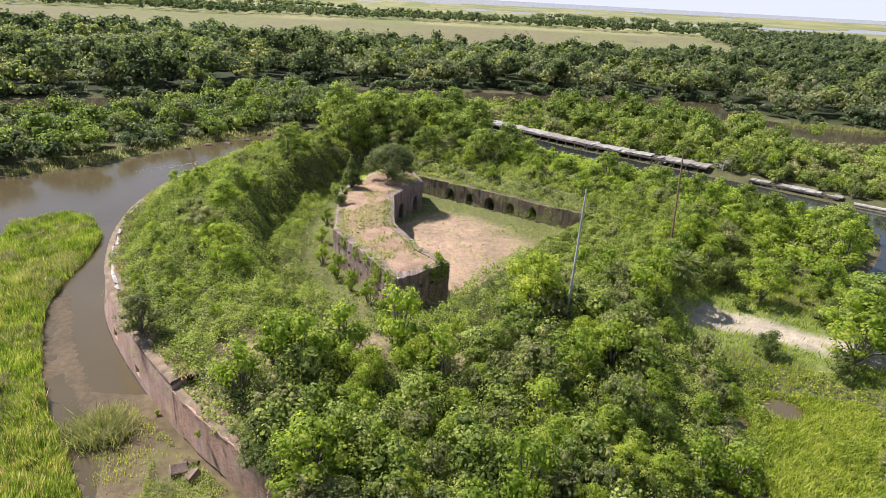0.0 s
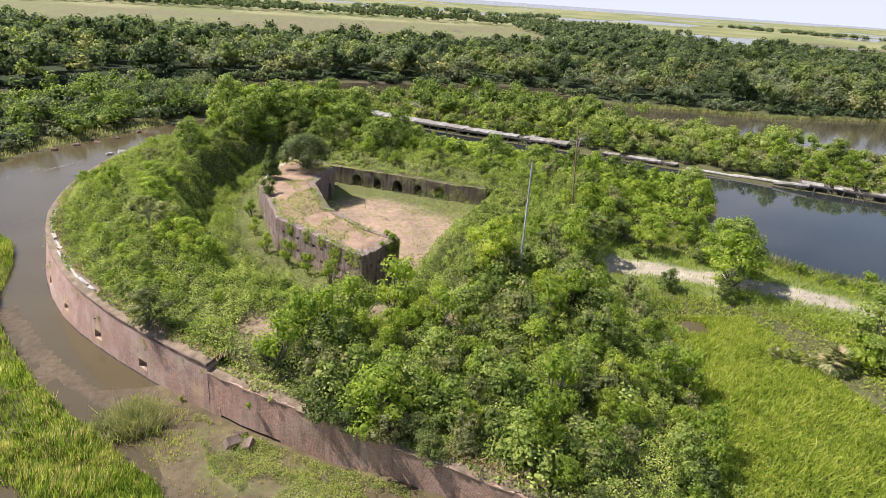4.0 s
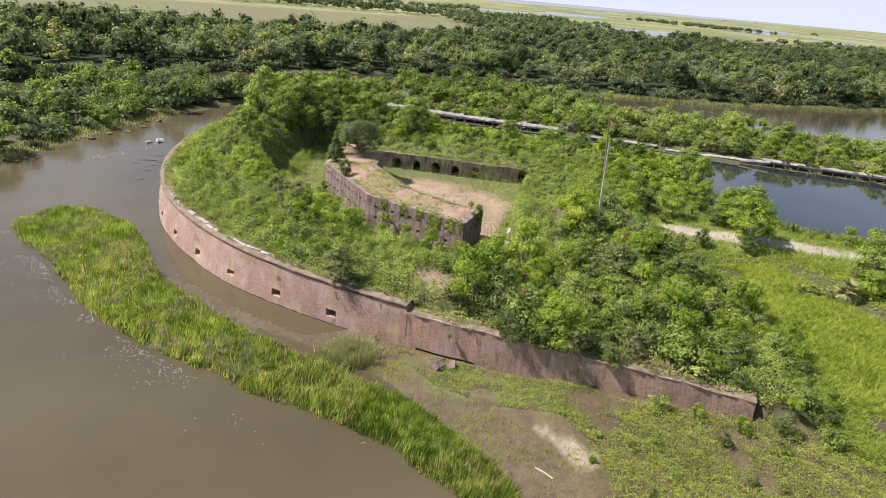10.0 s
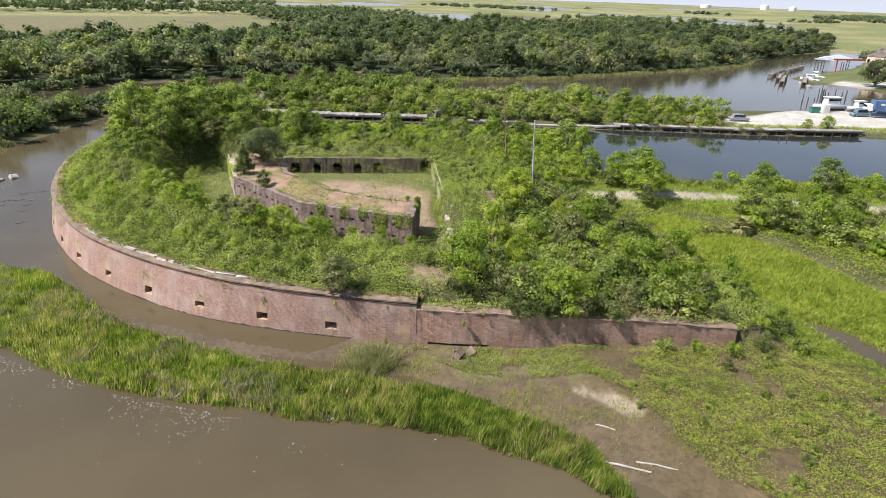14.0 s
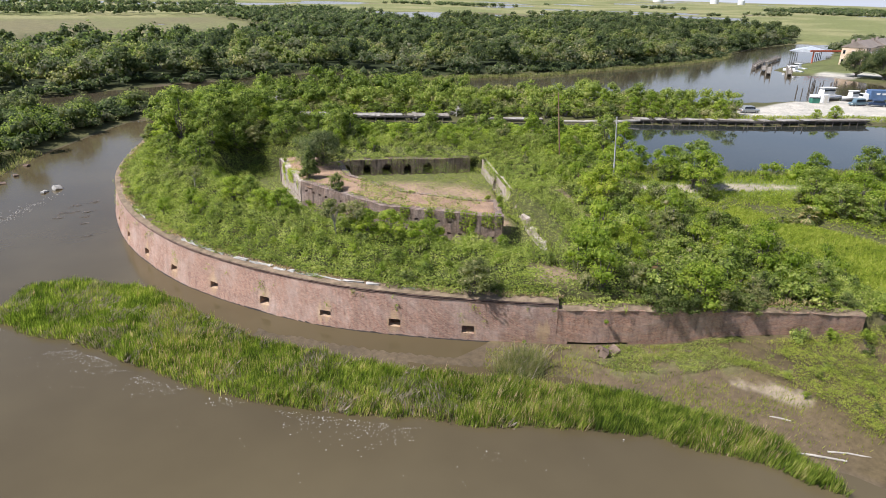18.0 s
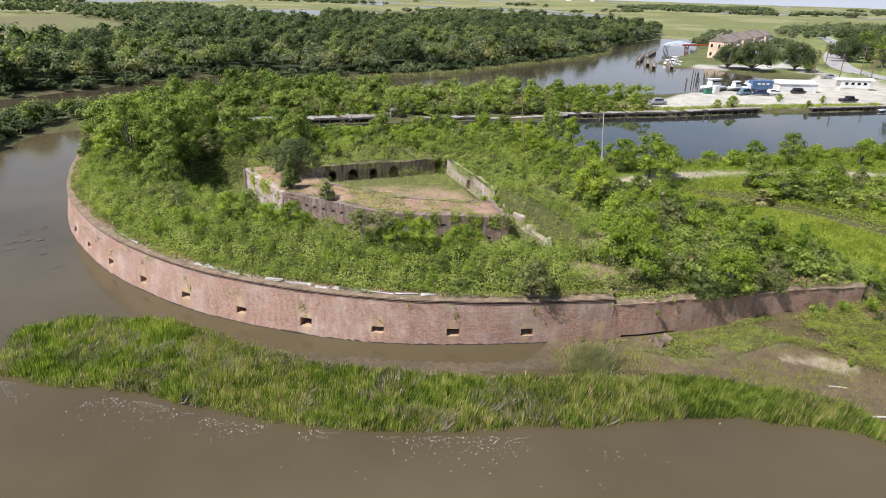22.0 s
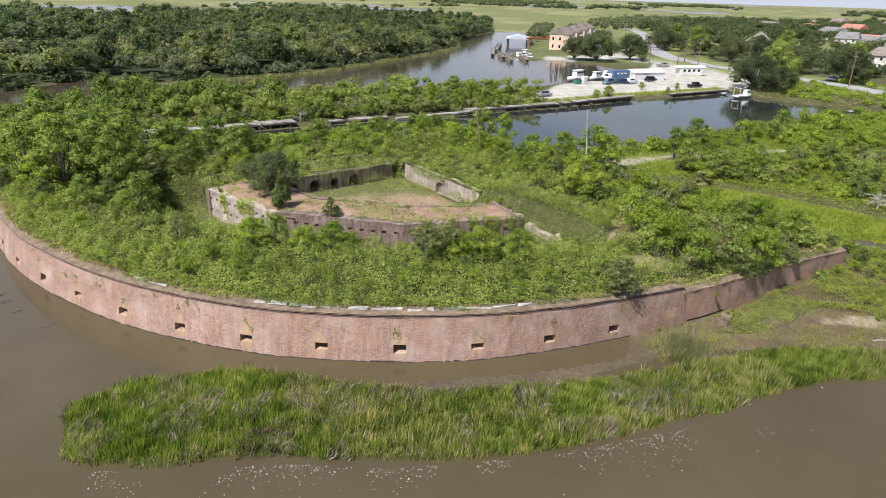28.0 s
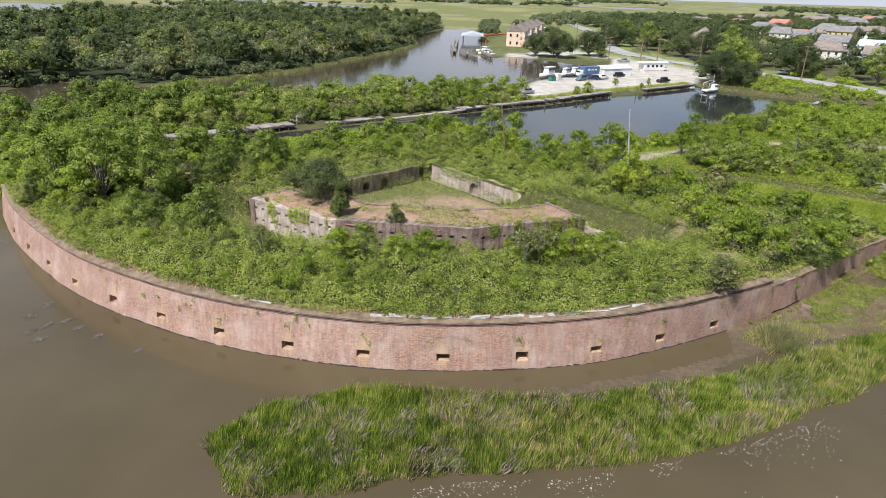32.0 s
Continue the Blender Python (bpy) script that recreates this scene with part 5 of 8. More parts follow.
strew([(12, 152), (32, 133), (47, 120), (50, 123), (34, 138), (14, 156)], 26, [SHRUBS[0], SHRUBS[3], SHRUBS[4]], (0.6, 1.2), 2.0, 317, "shrubs along the wharf")
strew([(-8, 24), (2, 15), (12, 9), (15, 3), (4, -8), (-8, -4), (-12, 10), (-10, 20)], 48, [SHRUBS[0], SHRUBS[1], SHRUBS[1], SHRUBS[2]], (0.22, 0.5), 1.3, 325, "small bushes on the river flat")
strew([(36, 33), (46, 36), (58, 26), (62, 8), (58, -14), (46, -28), (32, -18), (31, 0), (36, 12), (37, 24)], 110, SHRUBS, (0.7, 1.5), 1.7, 313, "scrub beyond the marsh", avoid=lambda x, y: to_line(TRACK, np.array([x]), np.array([y]))[0] < 3.5)
strew([(9, 17), (14, 25), (18.5, 36), (22, 45), (25, 44), (21, 35), (17, 25), (13, 15)], 44, SHRUBS, (0.5, 1.1), 1.1, 314, "shrubs at the foot of the slope")
strew([(20, 57), (28, 62), (38, 68), (44, 66), (46, 58), (42, 56), (34, 58), (24, 53)], 18, [SHRUBS[0], SHRUBS[2], SHRUBS[4], SHRUBS[5]], (0.5, 1.0), 2.0, 315, "bushes between the slope and the pond", avoid=lambda x, y: to_line(TRACK, np.array([x]), np.array([y]))[0] < 3.0)
strew([(47, 52), (52, 46), (63, 36), (75, 28), (90, 20), (88, 15), (70, 26), (58, 36), (46, 46), (44, 54)], 16, SHRUBS, (0.4, 0.8), 2.2, 312, "shrubs along the pond", avoid=lambda x, y: to_line(TRACK, np.array([x]), np.array([y]))[0] < 3.5)


def stuff(name, v, f, mat, label, category):
    return tagged(new(name, mesh_of(name, v, f, mat)), label, category, kind="stuff")


def scatter(poly, per, seed, where=None):
    """Random places over a polygon, per square metre."""
    rng = np.random.default_rng(seed)
    p = np.array(poly)
    lo, hi = p.min(0), p.max(0)
    n = int(np.prod(hi - lo) * per)
    x, y = rng.uniform(lo[0], hi[0], n), rng.uniform(lo[1], hi[1], n)
    ok = inside(poly, x, y) > 0
    x, y = x[ok], y[ok]
    if where is not None:
        ok = rng.random(len(x)) < where(x, y)
        x, y = x[ok], y[ok]
    return x, y, rng


# brambles over the earthwork: a lumpy blanket of leaves
def domes(x, y, pitch, seed, low, high):
    """Height of a crowd of rounded bushes, one to each jittered cell."""
    best = np.zeros(np.shape(x))
    ix, iy = np.floor(x / pitch).astype(np.int64), np.floor(y / pitch).astype(np.int64)
    for a in (-1, 0, 1):
        for b in (-1, 0, 1):
            jx, jy = ix + a, iy + b
            cx, cy = (jx + lattice(jx, jy, seed)) * pitch, (jy + lattice(jx, jy, seed + 1)) * pitch
            r = pitch * (0.40 + 0.36 * lattice(jx, jy, seed + 2))
            tall = low + (high - low) * lattice(jx, jy, seed + 3) ** 1.6
            best = np.maximum(best, tall * np.sqrt(np.clip(1 - ((x - cx) ** 2 + (y - cy) ** 2) / r**2, 0, 1)))
    return best


def blanket_height(x, y):
    patchy = step(0.35, 0.7, fbm(x, y, 11, 82))
    tallness = 0.08 + np.maximum(domes(x, y, 4.0, 81, 0.4, 2.3) * (0.25 + 0.8 * patchy), domes(x, y, 1.5, 86, 0.4, 1.6)) + domes(x, y, 0.8, 88, 0.2, 0.8)
    return np.clip(tallness, 0.08, 3.0) * (0.35 + 0.65 * step(0.8, 3.5, to_line(wall_pts, x, y)))


def blanket(poly, per, seed, size, name, mat, label, where, slim=0.56):
    x, y, rng = scatter(poly, per, seed, where)
    top = blanket_height(x, y)
    e = 0.2
    gxx, gyy = (blanket_height(x + e, y) - blanket_height(x - e, y)) / (2 * e), (blanket_height(x, y + e) - blanket_height(x, y - e)) / (2 * e)
    n = np.stack([-gxx, -gyy, np.ones(len(x))], 1)
    n /= np.linalg.norm(n, axis=1, keepdims=True)
    u = 1 - 0.75 * rng.random(len(x)) ** 2.2
    z = height(x, y) + top * u + rng.normal(0, 0.06, len(x))
    v, f = cards(np.stack([x, y, z], 1) + rng.normal(0, 0.05, (len(x), 3)), n, size * rng.uniform(0.6, 1.35, len(x)), rng, slim, 0.34)
    stuff(name, v, f, mat, label, "undergrowth")


strew([(-12, 31), (-6, 25.5), (4, 19), (9, 22), (15, 34), (17, 44), (12, 50), (4, 42), (-4, 36)], 30, [B1, MID, LIME, B1], (0.28, 0.5), 2.0, 320, "trees on the landward slope", avoid=lambda x, y: clear_of(x, y) or to_line(wall_pts, np.array([x]), np.array([y]))[0] < 3.0)
strew([(-32, 66), (-33, 86), (-26, 103), (-18, 112), (-14, 100), (-19, 84), (-20, 66), (-15, 52), (-18, 44), (-27, 54)], 12, [DK, GY, MID, B1], (0.25, 0.42), 4.5, 321, "bushes on the rampart", avoid=clear_of)
RAMPART = [tuple(p) for p in SCARP[::6]] + [(-6, 122), (2, 106), (10, 100), (25, 89), (38, 76), (38, 67), (28, 58), (23, 51), (20, 39), (15, 26), (10, 17)]
off_parade = lambda x, y: (1 - 0.95 * step(-1.0, 0.4, inside(PARADE, x, y) - 3.2 * step(5, 9, np.minimum(to_line(REAR_WALL, x, y), to_line(SIDE_WALL, x, y))))) * (1 - 0.93 * bare(x, y)) * step(0.35, 0.75, to_line(wall_pts, x, y)) * step(0.2, -0.2, np.maximum(behind_wall(REAR_WALL, 1, x, y), behind_wall(SIDE_VAULT, 1, x, y)))
blanket(RAMPART, 140, 401, 0.16, "brambles", THICKET, "yellow-green brambles and vines blanketing the rampart", off_parade)
blanket(RAMPART, 44, 402, 0.16, "vine_leaves", LEAF, "bright green vine leaves over the rampart", lambda x, y: off_parade(x, y) * step(0.38, 0.56, fbm(x, y, 6, 91)))
blanket(PARADE, 26, 403, 0.17, "parade_weeds", THICKET, "short weeds and grass on the parade ground", lambda x, y: 0.8 * step(0.35, 0.6, fbm(x, y, 5, 61) + 0.25 * step(9, 4, to_line(SIDE_WALL, x, y))) * step(0.3, 1.2, -inside(ring, x, y)) * (0.12 + 0.88 * step(6, 12, np.hypot((x - 3.0), y - 67))))


def blades(x, y, tall, width, rng, lean=0.25, z=None):
    """Grass: one tapering bent blade of two faces' length at each place."""
    n = len(x)
    z = height(x, y) - 0.05 if z is None else z
    w = rng.uniform(0, 2 * math.pi, n)
    side = np.stack([np.cos(w), np.sin(w), np.zeros(n)], 1) * (width * rng.uniform(0.6, 1.3, n))[:, None]
    tip = np.stack([rng.normal(0.1, lean, n), rng.normal(-0.1, lean, n), np.ones(n)], 1) * tall[:, None]
    foot = np.stack([x, y, z], 1)
    v = np.stack([foot - side, foot + side, foot + tip * 0.6 + side * 0.7, foot + tip], 1).reshape(-1, 3)
    return v, np.arange(4 * n).reshape(n, 4)


def grass(poly, per, seed, tall, width, name, mat, label, where=None, lean=0.25):
    x, y, rng = scatter(poly, per, seed, where)
    ok = height(x, y) > -0.25
    x, y = x[ok], y[ok]
    t = rng.uniform(0.55, 1.2, len(x)) * tall * (0.5 + 0.9 * fbm(x, y, 3.0, 95))
    v, f = blades(x, y, t, width, rng, lean)
    stuff(name, v, f, mat, label, "reeds")


def tufted(poly, per, seed, tall, width, name, mat, label, where=None, bend=0.13):
    """Reeds in tussocks: the blades of a tussock lean one way and stand highest at its heart."""
    x, y, rng = scatter(poly, per, seed, where)
    ok = height(x, y) > -0.25
    x, y = x[ok], y[ok]
    n = len(x)
    t = tall * rng.uniform(0.6, 1.15, n) * (0.42 + 0.45 * domes(x, y, 2.6, 141, 0.3, 1.0) + 0.35 * domes(x, y, 0.9, 145, 0.3, 1.0) + 0.25 * fbm(x, y, 7.0, 95))
    turn = 9.0 * fbm(x, y, 2.4, 147, 2)
    v, f = blades(x, y, t, width, rng, 0.16)
    lean = (bend * t * rng.uniform(0.3, 1.2, n))[:, None] * np.stack([np.cos(turn), np.sin(turn), -0.35 * np.ones(n)], 1)
    v = v.reshape(n, 4, 3)
    v[:, 2] += 0.4 * lean
    v[:, 3] += lean
    stuff(name, v.reshape(-1, 3), f, mat, label, "reeds")


BAR_WIDE = [(-50, 72), (-49.2, 67), (-45.6, 59), (-43.4, 52), (-38.7, 43), (-33.4, 35.6), (-29.5, 30.6), (-25.0, 26.8), (-21.4, 22.5), (-17.6, 11.8)] + REED_BAR[10:] + [(-45, 77.4)]
bar_grass = lambda x, y: step(-1.3, 0.3, inside(REED_BAR, x, y) + 1.6 * (fbm(x, y, 3.5, 5) - 0.5)) * (1 - 0.4 * step(0.5, 0.65, fbm(x, y, 4.5, 97)) * step(-22, -30, x))
tufted(BAR_WIDE, 230, 411, 1.0, 0.024, "reeds", REED, "tall green cordgrass on the mud bar", bar_grass)
tufted(BAR_WIDE, 34, 412, 1.1, 0.022, "dry_reeds", STRAW, "straw-coloured dead reeds among the cordgrass", lambda x, y: bar_grass(x, y) * np.maximum(step(0.52, 0.64, fbm(x, y, 5, 98)), step(2.0, 0.6, to_line([(-38.5, 44.5), (-34, 38.5), (-28.7, 31.8), (-24.2, 28)], x, y))))
tufted(BAR_WIDE, 90, 426, 1.0, 0.022, "dead_thatch", THATCH, "bent grey-brown tussocks of dead reed on the bar", lambda x, y: bar_grass(x, y) * step(0.55, 0.6, fbm(x, y, 3.2, 29)) * step(-24, -30, x), 0.5)
grass(MARSH_FIELD, 70, 413, 0.6, 0.06, "marsh_plants", MARSH, "bright green broad-leaved marsh plants", lean=0.5)
FLAT_WEEDS = [(-9, 26), (4.5, 16.8), (9, 17), (15, 12), (17, 5), (4, -6), (-8, -2), (-12, 10), (-9, 18)]


def herbs(poly, per, seed, tall, size, name, mat, label, where=None):
    """Low leafy plants: sprays set at every height of an uneven sward."""
    x, y, rng = scatter(poly, per, seed, where)
    ok = height(x, y) > -0.2
    x, y = x[ok], y[ok]
    n = len(x)
    top = tall * (0.12 + 0.45 * fbm(x, y, 6.0, seed) + 0.8 * domes(x, y, 1.5, seed, 0.15, 1.0) + 0.3 * domes(x, y, 0.6, seed + 7, 0.2, 1.0))
    z = height(x, y) + top * (1 - 0.7 * rng.random(n) ** 1.6)
    v, f = cards(np.stack([x, y, z], 1), np.stack([rng.normal(0, 0.5, n), rng.normal(0, 0.5, n), np.ones(n)], 1), size * rng.uniform(0.6, 1.4, n), rng, 0.45)
    stuff(name, v, f, mat, label, "weeds")


herbs(FLAT_WEEDS, 200, 414, 0.9, 0.115, "flat_weeds", WEED, "low yellow-green weeds on the river flat", lambda x, y: step(0.27, 0.42, fbm(x, y, 4, 99)) * step(-0.15, 0.05, height(x, y)) * step(1.6, 2.6, np.hypot(x + 6.4, y - 22.8)))
herbs(MARSH_FIELD, 70, 420, 0.6, 0.15, "marsh_herbs", MARSH, "bright green broad-leaved marsh plants")
herbs([(-17.5, 35.2), (-12, 30.4), (-4.5, 24.2), (-5.5, 21), (-8.5, 21.6), (-10.5, 24.0), (-13.5, 25.6), (-16, 29)], 230, 415, 0.42, 0.12, "sparse_grass", LEAF_MID, "short dark green growth at the foot of the wall", lambda x, y: step(0.36, 0.5, fbm(x, y, 2.2, 62)) * step(1.2, 2.0, np.hypot(x + 6.4, y - 22.8)))
banks = [(-62, 90), (-53, 99.5), (-44, 115), (-29, 134), (-31, 138), (-46, 120), (-55, 104), (-64, 94)]
grass(banks, 16, 416, 0.7, 0.05, "bank_reeds", LEAF_GREY, "green reeds along the far bank")
for k, (line, w) in enumerate((([(93, 170), (114, 164.5), (136, 153.5), (160, 152.5), (224, 145)], 2.2), ([(224, 145), (271, 145), (301, 155)], 1.8), ([(47, 60), (47, 55), (50, 49), (61, 40), (73, 31), (84, 24), (109, 5), (124, -10)], 1.8))):
    edge = np.array(line)
    n = int(9000 if k < 2 else 7000)
    rng = np.random.default_rng(430 + k)
    seg = np.concatenate([[0], np.cumsum(np.hypot(*np.diff(edge, axis=0).T))])
    u = rng.uniform(0, seg[-1], n)
    x, y = np.interp(u, seg, edge[:, 0]) + rng.normal(0, w * 0.45, n), np.interp(u, seg, edge[:, 1]) + rng.normal(0, w * 0.45, n)
    v, f = blades(x, y, rng.uniform(0.5, 1.3, n), 0.09, rng, z=np.maximum(height(x, y), 0) - 0.05)
    stuff("shore_reeds", v, f, LEAF_GREY, "fringe of reeds along the water's edge", "reeds")
herbs([(40, 40), (60, 14), (64, -20), (50, -40), (26, -14), (34, 20), (36, 32)], 18, 421, 0.7, 0.3, "rough_herbs", LEAF, "rank green growth beyond the marsh", lambda x, y: step(2.5, 4.0, to_line(TRACK, x, y)))
herbs([(48, 52), (84, 23), (108, 4), (124, -12), (128, -46), (72, -46), (62, 14), (48, 38)], 12, 422, 0.7, 0.36, "rough_herbs", LEAF, "rank green growth between the track and the pond", lambda x, y: step(2.5, 4.0, to_line(TRACK, x, y)))
herbs(STRIP, 4, 423, 1.0, 0.65, "rough_herbs", LEAF, "rank green growth beyond the old wharf", lambda x, y: step(4, 6, to_line(DOCK_LINE, x, y)))
herbs(NORTH_END, 8, 424, 1.0, 0.42, "rough_herbs", LEAF, "rank green growth on the canal's near bank", lambda x, y: step(6.5, 7.5, to_line(REAR_WALL, x, y)))
herbs([(22, 45), (46, 45), (64, 10), (64, -30), (20, -30), (10, 5), (26, 4), (34, 24), (34, 40)], 22, 425, 0.6, 0.24, "rough_herbs", MARSH, "rank green growth round the marsh", lambda x, y: step(2.5, 4.0, to_line(TRACK, x, y)))
herbs([(141, -32), (139, -12), (142, 0), (148, 10), (157, 18.5), (172, 12), (200, 2), (196, -16), (160, -40)], 5, 427, 0.9, 0.45, "rough_herbs", LEAF_GREY, "rank growth on the pond's far bank", lambda x, y: step(6, 8, to_line(ROAD, x, y)))
herbs([(9, 16), (14.5, 25), (19.5, 38), (23, 46), (28, 45), (23, 35), (18, 25), (14, 12), (10, 6)], 80, 429, 1.0, 0.2, "slope_herbs", LEAF_MID, "rank growth at the foot of the landward slope")
MEADOW = [(20, 57), (30, 60), (40, 66), (46, 62), (47, 52), (61, 40), (84, 24), (78, 8), (60, 8), (44, 24), (34, 42), (25, 44), (20, 50)]
grass(MEADOW, 26, 417, 0.5, 0.045, "meadow_grass", MARSH, "rough green grass beside the sandy track", lambda x, y: (1 - 0.9 * step(2.6, 1.4, to_line(TRACK, x, y))) * step(0.1, 0.2, height(x, y)))
grass([(-21, 38.5), (-12, 30.5), (4, 17), (-6, 10), (-17, 14), (-18, 28), (-24, 36)], 60, 418, 0.32, 0.022, "flat_grass", MARSH, "short sparse grass over the mud flat", lambda x, y: 0.15 + 0.85 * step(0.5, 0.62, fbm(x, y, 2.6, 13)))
x, y, rng = scatter([tuple(p) for p in SCARP[::6]] + [(-8, 120), (-14, 100), (-28, 74), (-24, 56), (0, 26)], 40, 419, lambda x, y: step(0.45, 0.6, to_line(wall_pts, x, y)) * step(1.5, 1.1, to_line(wall_pts, x, y)) * step(0.35, 0.55, fbm(x, y, 1.4, 28)))
v, f = blades(x, y, rng.uniform(0.15, 0.4, len(x)), 0.04, rng, 0.5, z=np.where(y > 35, 4.1, 3.25))
stuff("wall_top_grass", v, f, STRAW, "dry grass along the top of the river wall", "grass")
# brambles and soil that lap over the wall's top
for s0, s1, z_of, o0, per, seed in ((0.0, S_BREAK, low_top, -0.05, 200, 446), (S_BREAK, SCARP_S[-1], lambda s: 4.02, 0.3, 260, 447)):
    rng = np.random.default_rng(seed)
    n = int((s1 - s0) * per)
    sv, ov = rng.uniform(s0, s1, n), o0 + 2.2 * rng.random(n)
    edge_n = fbm(sv, ov * 0, 2.6, seed)
    ok = ov > o0 + (0.5 if seed == 446 else 0.7) * step(0.62, 0.36, edge_n)
    sv, ov = sv[ok], ov[ok]
    x, y, nx, ny = along(SCARP, SCARP_S, sv)
    z = np.array([z_of(q) for q in sv]) + 0.1 + (0.15 + 0.6 * domes(sv, ov, 1.2, seed, 0.2, 1.0)) * rng.random(len(sv)) ** 0.5
    v, f = cards(np.stack([x - nx * ov, y - ny * ov, z], 1), np.tile((0, 0, 1.0), (len(sv), 1)), rng.uniform(0.1, 0.26, len(sv)), rng, 0.46, 0.75)
    stuff("wall_top_brambles", v, f, THICKET, "brambles lapping over the top of the river wall", "undergrowth")
# a clump of coarse reed by the wall
rng = np.random.default_rng(440)
n = 3000
x, y = -21.2 + rng.normal(0, 0.9, n), 34.6 + rng.normal(0, 0.75, n)
v, f = blades(x[:260], y[:260], rng.uniform(0.8, 1.7, 260), 0.03, rng, 0.5)
stuff("reed_clump", v, f, THATCH, "coarse clump of straw-tipped reeds below the wall", "reeds")
v, f = blades(x, y, rng.uniform(0.6, 1.5, n), 0.03, rng, 0.5)
stuff("reed_clump", v, f, LEAF_GREY, "coarse green reed clump below the wall", "reeds")
# dry grass on the citadel roof
x, y, rng = scatter(ring, 9, 441, lambda x, y: step(0.2, 0.8, inside(ring, x, y)))
v, f = blades(x, y, rng.uniform(0.08, 0.3, len(x)), 0.035, rng, 0.6, z=np.full(len(x), 4.02) + 0.35 * (fbm(x, y, 3.0, 71) - 0.5))
x2, y2, _ = scatter(ring, 60, 442, lambda x, y: step(0.45, 0.62, fbm(x, y, 2.4, 72)) * step(0.1, 0.5, inside(ring, x, y)))
z2 = 4.0 + 0.35 * (fbm(x2, y2, 3.0, 71) - 0.5) + rng.uniform(0, 0.25, len(x2))
v2, f2 = cards(np.stack([x2, y2, z2], 1), np.tile((0, 0, 1.0), (len(x2), 1)), rng.uniform(0.1, 0.25, len(x2)), rng)
stuff("roof_weeds", v2, f2, THICKET, "low green weeds on the citadel roof", "weeds")
stuff("roof_grass", v, f, STRAW, "dry trampled grass on the citadel roof", "grass")


def roof_cards(a, b, deep_m, z0, z1, per, seed, size, mat, name, label, start=-1.5):
    """Leaves over the earth behind a wall, spilling over its edge."""
    a, b = np.array(a), np.array(b)
    way = (b - a) / np.linalg.norm(b - a)
    inw = -np.array([-way[1], way[0]])
    rng = np.random.default_rng(seed)
    n = int(np.linalg.norm(b - a) * deep_m * per)
    u, v = rng.uniform(start, np.linalg.norm(b - a) + 1.5, n), 0.25 + deep_m * rng.random(n) ** 1.5
    x, y = a[0] + way[0] * u + inw[0] * v, a[1] + way[1] * u + inw[1] * v
    z = z0 + (z1 - z0) * step(0.5, deep_m * 0.8, v) + blanket_height(x, y) * 0.6 * (1 - 0.7 * rng.random(n) ** 2)
    spill = rng.random(n) < 0.10
    v2 = rng.uniform(-0.3, 0.1, n)
    x, y = np.where(spill, a[0] + way[0] * u + inw[0] * v2, x), np.where(spill, a[1] + way[1] * u + inw[1] * v2, y)
    z = np.where(spill, z0 + 0.25 - 1.2 * rng.random(n) ** 1.5 * (fbm(u, u * 0, 2.0, seed) > 0.45), z)
    vv, f = cards(np.stack([x, y, z], 1), np.array([[-inw[0] * 0.4, -inw[1] * 0.4, 1.0]]).repeat(n, 0), size * rng.uniform(0.6, 1.3, n), rng)
    stuff(name, vv, f, mat, label, "undergrowth")


roof_cards(rear_way[0], rear_way[1], 8.0, 2.5, 3.3, 100, 451, 0.17, THICKET, "vault_brambles", "brambles over the casemates, hanging over the wall's edge")
roof_cards(side_way[0], side_way[1], 8.0, 2.75, 3.3, 110, 452, 0.17, THICKET, "vault_brambles", "brambles behind the ruined side wall", 19.0)


def ivy(a, b, z_top, patches, seed):
    """Ivy that hangs down the face of a wall from its top. patches: (from, to, drop)."""
    a, b = np.array(a), np.array(b)
    way = (b - a) / np.linalg.norm(b - a)
    out = np.array([-way[1], way[0]])
    rng = np.random.default_rng(seed)
    pts = []
    for s0, s1, dropping in patches:
        n = int((s1 - s0) * dropping * 90)
        s = rng.uniform(s0, s1, n)
        z = z_top + 0.25 - dropping * rng.random(n) ** 1.3 * (0.5 + fbm(s, s * 0, 0.8, seed))
        o = rng.uniform(0.02, 0.22, n) - 0.5 * (z > z_top) * rng.random(n)
        pts.append(np.stack([a[0] + way[0] * s + out[0] * o, a[1] + way[1] * s + out[1] * o, z], 1))
    p = np.concatenate(pts)
    v, f = cards(p, np.array([[out[0], out[1], 0.6]]).repeat(len(p), 0), rng.uniform(0.12, 0.26, len(p)), rng)
    stuff("ivy", v, f, LEAF, "bright green ivy hanging down the citadel's brickwork", "ivy")


